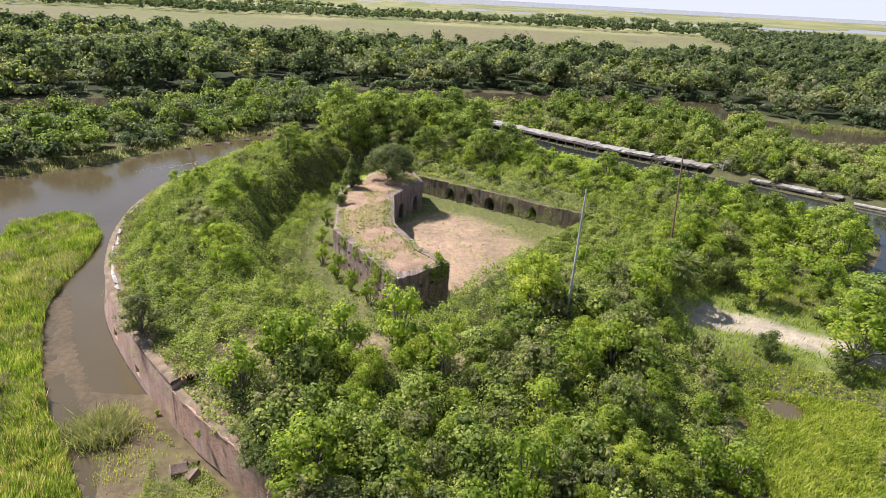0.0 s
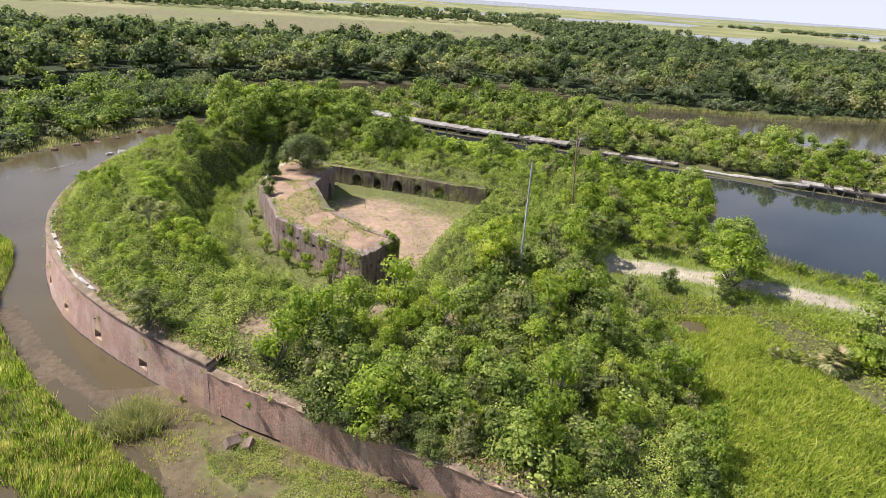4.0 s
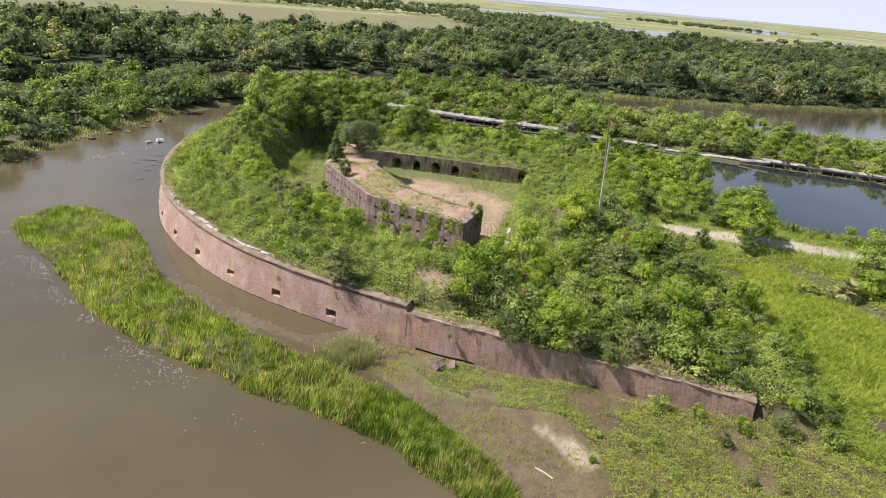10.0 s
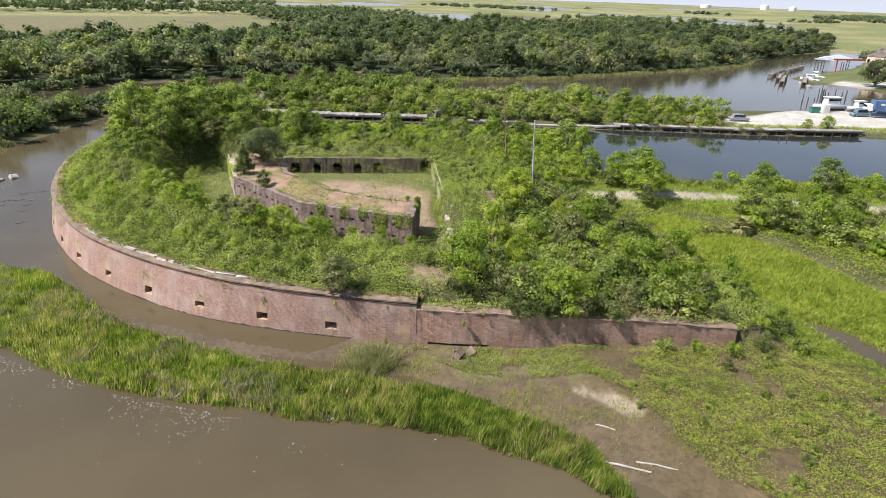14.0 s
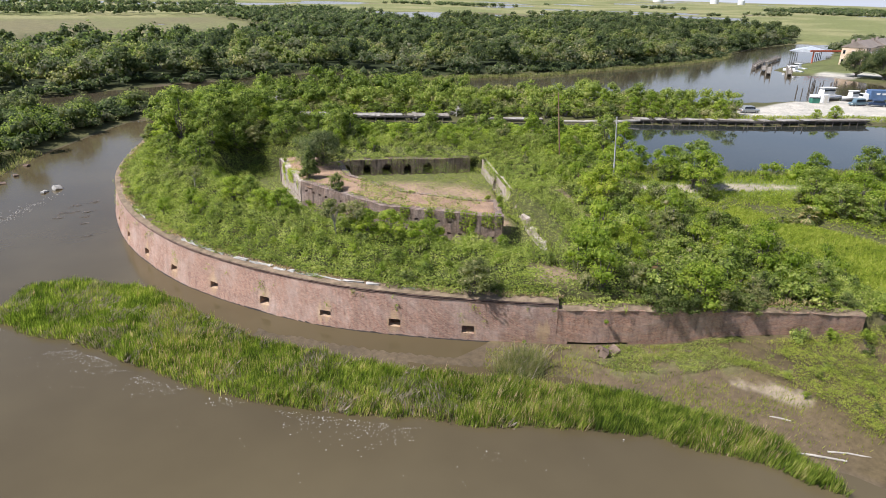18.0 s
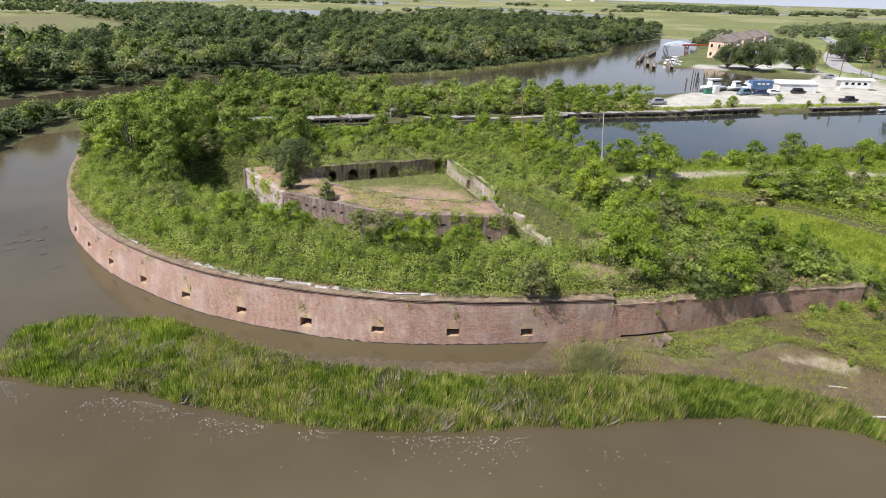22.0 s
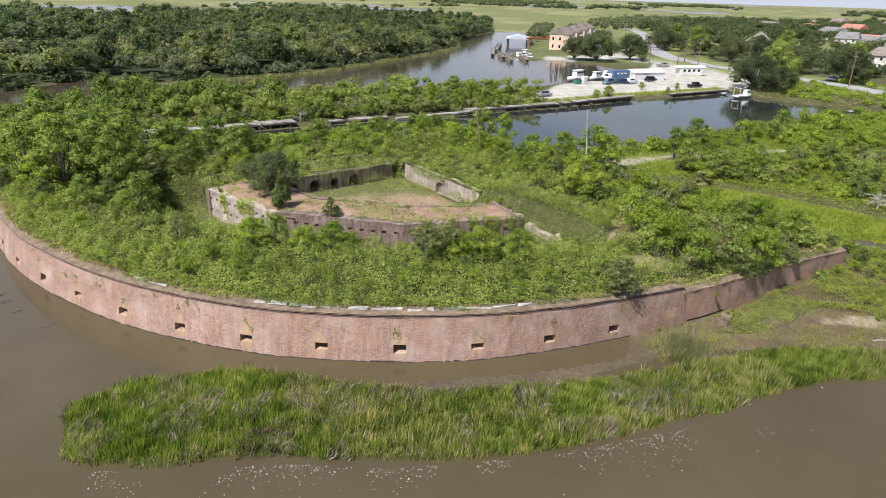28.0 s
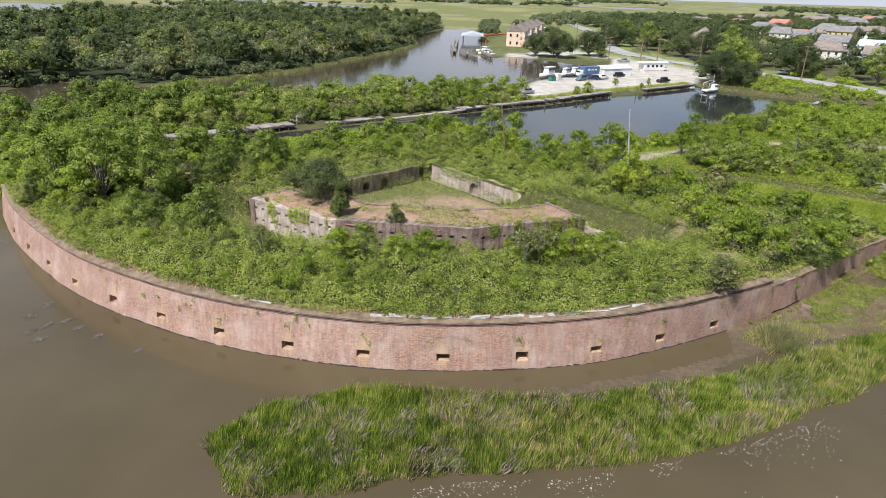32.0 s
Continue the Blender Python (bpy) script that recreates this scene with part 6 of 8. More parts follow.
ivy(CIT_OUT[0], CIT_OUT[1], 3.95, [(0.1, 2.4, 1.5), (3.0, 5.0, 2.0), (5.6, 6.8, 1.2), (8.0, 9.2, 1.4), (11.0, 12.2, 1.8)], 461)
ivy(CIT_OUT[2], CIT_OUT[3], 3.8, [(4.0, 7.2, 1.7), (9.2, 10.6, 2.4), (1.2, 1.5, 1.8)], 462)
ivy(CIT_IN[5], CIT_OUT[0], 3.9, [(0.0, 2.6, 1.8)], 463)
rng = np.random.default_rng(465)
for (ax, ay), (bx, by), n, u0 in ((REAR_WALL[0], REAR_WALL[1], 30, 0.02), (SIDE_WALL[0], SIDE_WALL[1], 16, 0.0)):
    for k in range(n):
        u, back = u0 + (k + rng.random()) / n * (0.96 if n == 30 else 0.46), float(rng.uniform(1.2, 7.0))
        ln = math.dist((ax, ay), (bx, by))
        x, y = ax + (bx - ax) * u - (by - ay) / ln * back, ay + (by - ay) * u + (bx - ax) / ln * back
        plant(SHRUBS[int(rng.integers(6))], x, y, float(rng.uniform(0.35, 0.5 + 0.06 * back)), z=2.45 + 0.1 * back, label="leafy bush on the earth over the casemates")
for x, y, sc in ((-5.6, 54.8, 0.7), (-7.8, 57.6, 0.6), (-9.6, 60.4, 0.75), (-11.6, 64.0, 0.6), (-4.0, 51.4, 0.6), (-12.8, 70.0, 0.55), (-13.2, 76.4, 0.6)):
    plant(SHRUBS[5], x, y, sc, label="leafy bush against the foot of the citadel")
for x, y, sc in ((0.9, 56.2, 0.62), (-0.4, 55.0, 0.4), (0.6, 57.8, 0.5), (-8.0, 90.2, 0.4)):
    plant(SHRUBS[0], x, y, sc, z=3.75, label="leafy bush rooted on the citadel's edge")


# tufts rooted in the joints of the river wall
rng = np.random.default_rng(470)
pts, nrm = [], []
for k in range(46):
    s_t = float(rng.uniform(S_BREAK - 10, SCARP_S[-1] - 30))
    z_t = float(rng.choice([rng.uniform(1.6, 3.6), rng.uniform(2.6, 3.6)]))
    if k < 9:
        s_t, z_t = EMB[k] + float(rng.normal(0, 0.3)), float(rng.uniform(1.7, 2.9))
    x, y, nx, ny = along(SCARP, SCARP_S, s_t)
    m = int(rng.uniform(5, 26))
    q = rng.normal(0, 1, (m, 3)) * (0.13, 0.13, 0.2)
    out = 0.1 + float(BATTER(s_t)) * (1 - z_t / 3.72)
    pts.append(np.stack([x + nx * out + q[:, 0], y + ny * out + q[:, 1], z_t + q[:, 2]], 1)); nrm.append(np.array([[nx, ny, 0.5]]).repeat(m, 0))
v, f = cards(np.concatenate(pts), np.concatenate(nrm), rng.uniform(0.08, 0.2, sum(map(len, pts))), rng)
stuff("wall_weeds", v, f, THICKET, "small weeds rooted in the joints of the river wall", "weeds")
for x, y, k, sc in ((0.6, 18.8, 0, 0.75), (-1.4, 20.6, 1, 0.65), (2.6, 16.6, 0, 0.8), (5.6, 15.4, 2, 0.85), (7.6, 16.6, 0, 0.9), (8.6, 13.6, 1, 0.7), (3.6, 13.8, 1, 0.55), (10.6, 15.6, 2, 0.7)):
    plant(SHRUBS[k], x, y, sc, label="leafy bush at the broken end of the river wall")
for s_t, sc in ((S_BREAK - 4.0, 0.28), (S_BREAK + 2.6, 0.25)):
    x, y, nx, ny = along(SCARP, SCARP_S, s_t)
    plant(SHRUBS[0], float(x + nx * 0.3), float(y + ny * 0.3), sc, z=2.2 if sc < 0.4 and s_t < S_BREAK else 0.1, label="small bright bush against the river wall")


# far woods
def wood(poly, spacing, seed, name, tall, wide, per_tree, leaf_size, label, where=None, mat=None, most=None, heart=0.5, k=6):
    x, y, rng = scatter(poly, 1.0 / spacing**2, seed, where)
    ok = height(x, y) > 0.1
    x, y = x[ok], y[ok]
    n = len(x)
    h = tall * rng.uniform(0.65, 1.2, n) * (0.75 + 0.5 * fbm(x, y, 40, 7))
    w = wide * rng.uniform(0.7, 1.25, n)
    if most is not None:
        cap = np.minimum(h, np.maximum(0.5, most(x, y)))
        h, w = cap, w * (0.45 + 0.55 * cap / h)
    ang, rad = rng.uniform(0, 6.3, (n, k)), rng.uniform(0.1, 0.33, (n, k))
    lx, ly = x[:, None] + np.cos(ang) * rad * w[:, None], y[:, None] + np.sin(ang) * rad * w[:, None]
    lr = w[:, None] * rng.uniform(0.19, 0.31, (n, k)) * (6 / k) ** 0.4
    lz = np.maximum(0.3 * h[:, None], (h[:, None] - lr) * (1.02 - 1.6 * rad) * rng.uniform(0.78, 1.0, (n, k)))
    per = per_tree // k
    d = rng.normal(0, 1, (n, k, per, 3))
    d[..., 2] = np.abs(d[..., 2]) * 0.9 - 0.25
    d /= np.linalg.norm(d, axis=-1, keepdims=True)
    c = np.stack([lx, ly, lz + height(x, y)[:, None]], -1)[:, :, None, :] + d * lr[..., None, None] * rng.uniform(0.75, 1.08, (n, k, per, 1)) * (1, 1, 0.9)
    core = np.stack([lx, ly, lz + height(x, y)[:, None]], -1).reshape(-1, 3)
    d, c = d.reshape(-1, 3), c.reshape(-1, 3)
    v, f = merged([cards(c, d + (0, 0, 0.2), leaf_size * rng.uniform(0.6, 1.3, len(c)), rng, 0.75, 0.38), core_blocks(core, lr.ravel() * heart, rng)])
    stuff(name, v, f, mat or LEAF_FOREST_HAZED, label, "forest")


wood(NORTH_END, 2.6, 511, "underwood", 3.6, 4.2, 170, 0.42, "dense bright green undergrowth behind the fort", lambda x, y: step(6.5, 8.5, to_line(REAR_WALL, x, y)), LEAF, low_bank)
off_gap = lambda x, y: np.minimum(step(6, 10, to_line(GAPS[0], x, y)), step(5, 8, to_line(GAPS[1], x, y)))
wood(PENINSULA, 3.8, 512, "underwood", 4.0, 5.0, 160, 0.55, "dense green wood on the point across the channel", off_gap)
wood(STRIP, 3.4, 513, "underwood", 2.8, 4.2, 150, 0.45, "dense scrub beyond the old wharf", lambda x, y: (0.2 + 0.8 * step(5, 10, to_line(DOCK_LINE, x, y))) * step(0.25, 0.45, fbm(x, y, 12, 46)), LEAF_GREY)
wood(PENINSULA, 6.5, 517, "tall_wood", 6.6, 7.0, 340, 0.42, "rounded green trees on the point across the channel", off_gap, LEAF_MID)
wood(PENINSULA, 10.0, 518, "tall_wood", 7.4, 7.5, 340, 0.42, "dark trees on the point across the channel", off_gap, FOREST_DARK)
wood([(14, 157), (34, 137), (48, 125), (60, 118), (72, 130), (60, 160), (30, 174)], 5.4, 519, "tall_wood", 8.5, 6.4, 340, 0.4, "tall green trees beyond the old wharf", None, LEAF_MID)
wood(STRIP, 5.4, 525, "tall_wood", 6.5, 5.4, 320, 0.38, "clumps of leafy trees between the canal and the bayou", lambda x, y: step(0.47, 0.53, fbm(x, y, 22, 45)) * step(6, 7, to_line(DOCK_LINE, x, y)), LEAF_MID)
wood([(70, 26), (84, 21), (108, 2), (122, -14), (128, -40), (80, -40), (72, 0)], 5.5, 526, "tall_wood", 4.2, 4.4, 260, 0.32, "scrubby trees beyond the marsh", lambda x, y: step(4, 5, to_line(TRACK, x, y)), LEAF)
off_lane = lambda x, y: step(3.5, 5.5, to_line(TRACK, x, y))
wood([(40, 40), (60, 14), (64, -20), (50, -40), (30, -40), (28, 4), (36, 20), (36, 30)], 3.0, 514, "scrub", 3.2, 4.0, 200, 0.32, "green scrub beyond the marsh", lambda x, y: off_lane(x, y) * step(0.42, 0.54, fbm(x, y, 9, 43)), LEAF)
wood([(46, 54), (63, 38), (84, 22), (108, 3), (122, -12), (128, -46), (78, -46), (72, 0), (60, 24), (46, 42)], 3.4, 515, "scrub", 3.0, 4.0, 180, 0.36, "green scrub between the track and the pond", lambda x, y: off_lane(x, y) * step(0.42, 0.55, fbm(x, y, 10, 44)), LEAF)
FAR_BANK = [(-150, 130), (-72, 164), (-54, 178), (-35, 190), (0, 202), (60, 205), (90, 205), (84, 190), (87, 180), (93, 172), (114, 166), (136, 155), (160, 154), (190, 149), (224, 146), (271, 146), (301, 156), (390, 165), (430, 165)]
wood([(x, y - 1) for x, y in FAR_BANK] + [(x + 3, y + 8) for x, y in FAR_BANK[::-1]], 3.4, 527, "underwood", 3.4, 4.4, 78, 0.8, "low dense growth along the far bank of the bayou")
wood([(-128, 104), (-62, 93.5), (-53, 103.5), (-44, 119.5), (-29, 138.5), (-6, 158.5), (2, 158), (-8, 163), (-32, 144), (-47, 124), (-56, 108), (-65, 98), (-130, 110)], 2.8, 528, "underwood", 2.8, 3.6, 120, 0.45, "low dense growth along the wooded point")
clear = lambda x, y: step(20, 25, to_line(CLEARING, x, y) + 8 * (fbm(x, y, 30, 19) - 0.5))
NEAR_WOODS = [p for p in FOREST[:22]] + [(520, 260), (400, 260), (260, 262), (120, 262), (0, 270), (-150, 270), (-260, 240)]
FAR_WOODS = [(-260, 240), (-150, 270), (0, 270), (120, 262), (260, 262), (400, 260), (520, 260), (540, 300), (552, 357), (476, 436), (418, 470), (285, 435), (160, 368), (70, 335), (0, 345), (-134, 338), (-260, 345)]
tone = lambda x, y: fbm(x, y, 26, 58, 3)
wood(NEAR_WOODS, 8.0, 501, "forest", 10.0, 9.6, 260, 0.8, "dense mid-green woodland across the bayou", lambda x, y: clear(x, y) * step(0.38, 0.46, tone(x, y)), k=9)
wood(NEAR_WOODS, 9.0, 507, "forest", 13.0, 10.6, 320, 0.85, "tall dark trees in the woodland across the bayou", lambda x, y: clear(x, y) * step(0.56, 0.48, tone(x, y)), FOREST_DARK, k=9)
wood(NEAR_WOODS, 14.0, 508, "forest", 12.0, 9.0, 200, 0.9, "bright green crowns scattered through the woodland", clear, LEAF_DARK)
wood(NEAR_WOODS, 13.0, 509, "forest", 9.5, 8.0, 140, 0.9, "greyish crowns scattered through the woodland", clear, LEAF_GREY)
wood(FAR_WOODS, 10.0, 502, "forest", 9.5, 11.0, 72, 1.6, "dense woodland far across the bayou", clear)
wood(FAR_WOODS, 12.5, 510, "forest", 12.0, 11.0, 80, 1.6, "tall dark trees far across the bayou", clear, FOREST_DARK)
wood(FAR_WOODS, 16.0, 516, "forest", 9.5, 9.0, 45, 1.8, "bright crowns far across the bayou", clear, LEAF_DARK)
wood([(165, 372), (285, 438), (400, 472), (420, 520), (380, 640), (300, 700), (240, 640), (225, 560), (205, 470)], 12.0, 531, "forest", 10.5, 11.0, 66, 1.7, "woodland east of the open field")
wood([(-420, 590), (-200, 610), (-100, 660), (70, 680), (180, 650), (420, 640), (420, 700), (180, 730), (70, 760), (-100, 740), (-420, 680)], 7.0, 503, "tree_belt", 11.0, 6.5, 36, 1.8, "distant belt of trees beyond the open marsh")
wood([(420, 700), (600, 560), (900, 420), (1200, 420), (1200, 470), (900, 470), (640, 620), (460, 760)], 11.0, 504, "tree_belt", 9.0, 11.0, 40, 2.4, "distant belt of trees beyond the open marsh", lambda x, y: step(0.45, 0.6, fbm(x, y, 130, 66)))
wood([(-900, 800), (900, 1000), (1500, 700), (1500, 900), (900, 1200), (-900, 1100)], 22.0, 505, "tree_belt", 9.0, 16.0, 40, 3.0, "scattered far clumps of trees", lambda x, y: step(0.55, 0.65, fbm(x, y, 200, 67)))
wood([(1000, -500), (1900, -900), (2600, 0), (2200, 700), (1500, 600), (1300, 100)], 30.0, 506, "tree_belt", 11.0, 24.0, 40, 4.0, "scattered far clumps of trees", lambda x, y: step(0.5, 0.6, fbm(x, y, 260, 68)))

# ---- wharves, poles and wreckage ----
def wharf(a, b, width, level, seed, label, broken=0.15, pile_step=2.2):
    """An old wharf from a to b; its water side lies to the right of the way."""
    rng = np.random.default_rng(seed)
    ax, ay = a
    length, turn = math.dist(a, b), math.degrees(math.atan2(b[1] - ay, b[0] - ax))
    dock = thing("wharf", label, "wharf", pose(ax, ay, 0, 0, 0, turn))
    x = 0.0
    while x < length:
        w = float(rng.uniform(0.7, 1.9))
        if rng.random() > 0.06 + broken * 0.5:
            slab = block((w - 0.02, width * float(rng.uniform(0.72, 1.0)), 0.16), bevel=0.025)
            sag = float(rng.normal(0, 1.2)) if rng.random() > 0.15 + broken else float(rng.normal(0, 6))
            part("deck_slab", slab, PLANK if rng.random() < 0.6 else CONCRETE, dock, at=pose(x + w / 2, width / 2 + float(rng.normal(0, 0.08)), level - 0.08 - abs(sag) * 0.015, sag, float(rng.normal(0, 0.4)), float(rng.normal(0, 0.5))))
        x += w
    n = int(length / pile_step)
    for k in range(n + 1):
        px = k * pile_step + float(rng.normal(0, 0.1))
        if px < length:
            lean = float(rng.normal(0, 0.06))
            bar("support_post", [(px, 0.12, -1.2), (px + lean, 0.1, level - 0.18)], [0.15, 0.13], PILE, dock, 7)
            part("cross_beam", block((0.22, width * 0.92, 0.2), bevel=0.02), PILE, dock, at=pose(px, width * 0.5, level - 0.27))
    part("fender_beam", block((length, 0.2, 0.28), bevel=0.03), PILE, dock, "dark timber edge beam", at=pose(length / 2, 0.06, level - 0.3))
    back = block((length, 0.2, 1.5), bevel=0.03)
    part("bulkhead", back, PILE, dock, "dark timber bulkhead", at=pose(length / 2, width * 0.55, level - 0.95))
    return dock


def edge_point(p, q, u):
    return (p[0] + (q[0] - p[0]) * u, p[1] + (q[1] - p[1]) * u)


for a, b, wd, lv, sd, lb, br in (
    ((9.5, 147.5), (30, 127), 4.2, 1.3, 1, "long grey derelict wharf on dark piles", 0.02),
    ((30.2, 126.8), (48.5, 112.2), 3.8, 1.3, 2, "grey derelict wharf with a broken end", 0.04),
    ((54.0, 107.0), (64.5, 98.0), 2.2, 0.85, 3, "short low stretch of broken wharf", 0.3),
    ((80, 83), (103, 62.2), 2.6, 1.3, 5, "long wharf with slumped slabs along the pond", 0.1),
    ((103, 62.2), (125, 46), 2.4, 1.35, 6, "long grey wharf beside the gravel lot", 0.05),
    ((136, 35.2), (156, 18), 1.8, 1.3, 7, "narrow wooden quay by the boat", 0.1),
):
    wharf(a, b, wd, lv, sd, lb, br)


def log(a, b, r, mat, label, category="log"):
    v, f = tube([a, ((a[0] + b[0]) / 2, (a[1] + b[1]) / 2 + 0.1, (a[2] + b[2]) / 2 + 0.05), b], [r, r * 0.95, r * 0.8], 8)
    ends = [tuple(range(7, -1, -1)), tuple(range(16, 24))]
    me = bpy.data.meshes.new("log")
    me.from_pydata([tuple(p) for p in v], [], [tuple(q) for q in f] + ends)
    me.materials.append(mat)
    return tagged(new("log", me), label, category)


log((66, 96.5, 0.35), (73, 90.5, 0.3), 0.3, DEADWOOD, "bleached drift log by the broken wharf")
log((72.5, 91.5, 0.3), (80, 84.5, 0.5), 0.34, DEADWOOD, "long bleached timber along the bank")
log((77, 86.2, 0.4), (81, 82.2, 0.9), 0.4, CONCRETE, "fallen concrete beam at the wharf's end", "beam")
log((-6.8, 24.6, 0.4), (-3.9, 21.4, 0.3), 0.16, DEADWOOD, "bleached driftwood trunk under the wall")
log((-5.2, 24.0, 0.45), (-6.6, 20.9, 0.3), 0.1, DEADWOOD, "bleached driftwood branch under the wall")
log((-8.8, 24.3, 0.25), (-5.6, 23.4, 0.4), 0.09, DEADWOOD, "thin bleached driftwood branch")
log((-16.6, 16.6, 0.12), (-14.4, 13.2, 0.16), 0.09, DEADWOOD, "pale driftwood trunk at the water's edge")
log((-14.3, 14.4, 0.15), (-12.9, 12.2, 0.2), 0.07, DEADWOOD, "pale driftwood stick on the flat")
log((5.6, 12.6, 0.3), (7.2, 12.2, 0.32), 0.18, COPING, "white drift trunk among the weeds")
log((-13.2, 18.5, 0.12), (-12.6, 17.2, 0.14), 0.08, DEADWOOD, "short driftwood stick on the mud")

rng = np.random.default_rng(60)
# broken twigs of the drift pile
v, f = merged([tube([(-6.6 + a, 23.2 + b, 0.12), (-6.6 + a + c, 23.2 + b + d, 0.45)], [0.035, 0.015], 4) for a, b, c, d in rng.normal(0, 0.75, (130, 4))])
tagged(new("driftwood_twigs", mesh_of("driftwood_twigs", v, f, DEADWOOD)), "tangled pile of bleached driftwood twigs", "driftwood", kind="stuff")


def chunk(x, y, z, size, turn, tip, seed, label, mat=None):
    r = np.random.default_rng(seed)
    bm = block(size, bevel=0.08)
    for vert in bm.verts:
        vert.co += Vector(r.normal(0, 0.06, 3))
    me = bpy.data.meshes.new("fallen_masonry")
    bm.to_mesh(me); bm.free()
    me.materials.append(mat or RUBBLE)
    ob = new("fallen_masonry", me)
    ob.matrix_basis = pose(x, y, z, tip, tip * 0.4, turn)
    return tagged(ob, label, "masonry block")


chunk(-14.6, 31.2, 0.28, (1.1, 0.7, 0.7), 30, 24, 1, "fallen block of brickwork leaning by the wall")
chunk(-13.7, 30.8, 0.24, (1.0, 0.8, 0.55), 70, -14, 2, "fallen block of brickwork on the mud")
chunk(-14.2, 32.0, 0.2, (0.9, 0.5, 0.4), 10, 8, 3, "small fallen block of brickwork at the wall's foot")
chunk(-33.4, 110.1, 0.15, (1.2, 0.8, 0.6), 20, 35, 4, "pale block of masonry standing in the river", COPING)
chunk(-35.2, 109.6, 0.06, (1.2, 0.6, 0.4), 50, 8, 5, "low pale masonry just above the water", COPING)
chunk(-9.2, 26.6, 0.2, (0.8, 0.5, 0.35), 120, 12, 6, "broken lump of brickwork below the wall")
for k, (x, y) in enumerate(((-38.6, 118), (-41.5, 116), (-36.0, 121.5), (-33.2, 127), (-44.0, 112.6))):
    chunk(x, y, 0.12, (1.0, 0.7, 0.35), 40 * k, 10, 10 + k, "pale rock along the wooded bank")


def tall_pole(x, y, x1, y1, z1, r, mat, label, lamp):
    z0 = float(ground_at(x, y)[0]) - 0.4
    p = thing("tall_pole", label, "pole", pose(x, y, z0))
    bar("shaft", [(0, 0, 0), ((x1 - x) * 0.5, (y1 - y) * 0.5, (z1 - z0) * 0.5), (x1 - x, y1 - y, z1 - z0)], [r, r * 0.85, r * 0.6], mat, p, 10)
    part("cap", block((0.16, 0.16, 0.12), bevel=0.03), mat, p, at=pose(x1 - x, y1 - y, z1 - z0))
    if lamp:
        bar("bracket", [(x1 - x, y1 - y, z1 - z0 - 0.1), (x1 - x + 0.4, y1 - y + 0.2, z1 - z0 + 0.05)], [0.03, 0.03], mat, p, 6)
        part("lamp_head", block((0.45, 0.2, 0.12), bevel=0.03), COPING, p, at=pose(x1 - x + 0.5, y1 - y + 0.25, z1 - z0 + 0.05, 0, 0, 25))


tall_pole(11.3, 46.9, 11.8, 48.0, 14.3, 0.11, POLE_GREY, "tall thin weathered grey pole, leaning slightly", False)
tall_pole(26.1, 65.4, 26.1, 66.8, 13.7, 0.115, POLE_RUST, "tall rust-brown bare pole on the slope", False)

# stumps of old piles in the canal and the cove
rng = np.random.default_rng(70)
for k in range(26):
    u = rng.random()
    a, b = ((14, 139), (45, 111)) if k < 14 else ((83, 76), (106, 56))
    x, y = a[0] + (b[0] - a[0]) * u + rng.normal(0, 1.4), a[1] + (b[1] - a[1]) * u + rng.normal(0, 1.4)
    stump = tagged(bar("stump", [(x, y, -0.8), (x + rng.normal(0, 0.15), y, rng.uniform(0.35, 1.0))], [0.12, 0.1], PILE), "dark rotten pile stump standing in the canal", "pile", "old piles in the water")
for k in range(24):
    x, y = (rng.uniform(163, 205), 0)
    y = 72 + (x - 163) * 0.16 + rng.normal(0, 3.0)
    tagged(bar("mooring_post", [(x, y, -0.8), (x + rng.normal(0, 0.2), y, rng.uniform(1.2, 3.6))], [0.16, 0.13], PILE), "weathered mooring pile standing in the bayou", "pile", "mooring piles off the lot")

# foam flecks and drift on the river's edge, plants under the surface
rng = np.random.default_rng(71)
edge = np.array([(-49.6, 70), (-48.4, 66), (-45.0, 59), (-42.9, 52), (-38.2, 43), (-33, 35.7), (-29.2, 30.8), (-24.8, 27), (-21.4, 22.5), (-18.8, 16)])
seg = np.concatenate([[0], np.cumsum(np.hypot(*np.diff(edge, axis=0).T))])
n = 1500
u = rng.uniform(0, seg[-1], n)
off = rng.exponential(0.9, n)
x, y = np.interp(u, seg, edge[:, 0]) - off * 0.8, np.interp(u, seg, edge[:, 1]) - off * 0.55
keep = fbm(x, y, 4.0, 17) > 0.47
p = np.stack([x, y, np.full(n, 0.02)], 1)[keep]
v, f = cards(p, np.array([[0, 0, 4.0]]).repeat(len(p), 0), rng.uniform(0.04, 0.13, len(p)), rng, 0.8)
v[:, 2] = np.clip(v[:, 2], 0.012, 0.05)
tagged(new("foam_flecks", mesh_of("foam_flecks", v, f, COPING)), "small white foam flecks drifting along the reeds", "foam", kind="stuff")

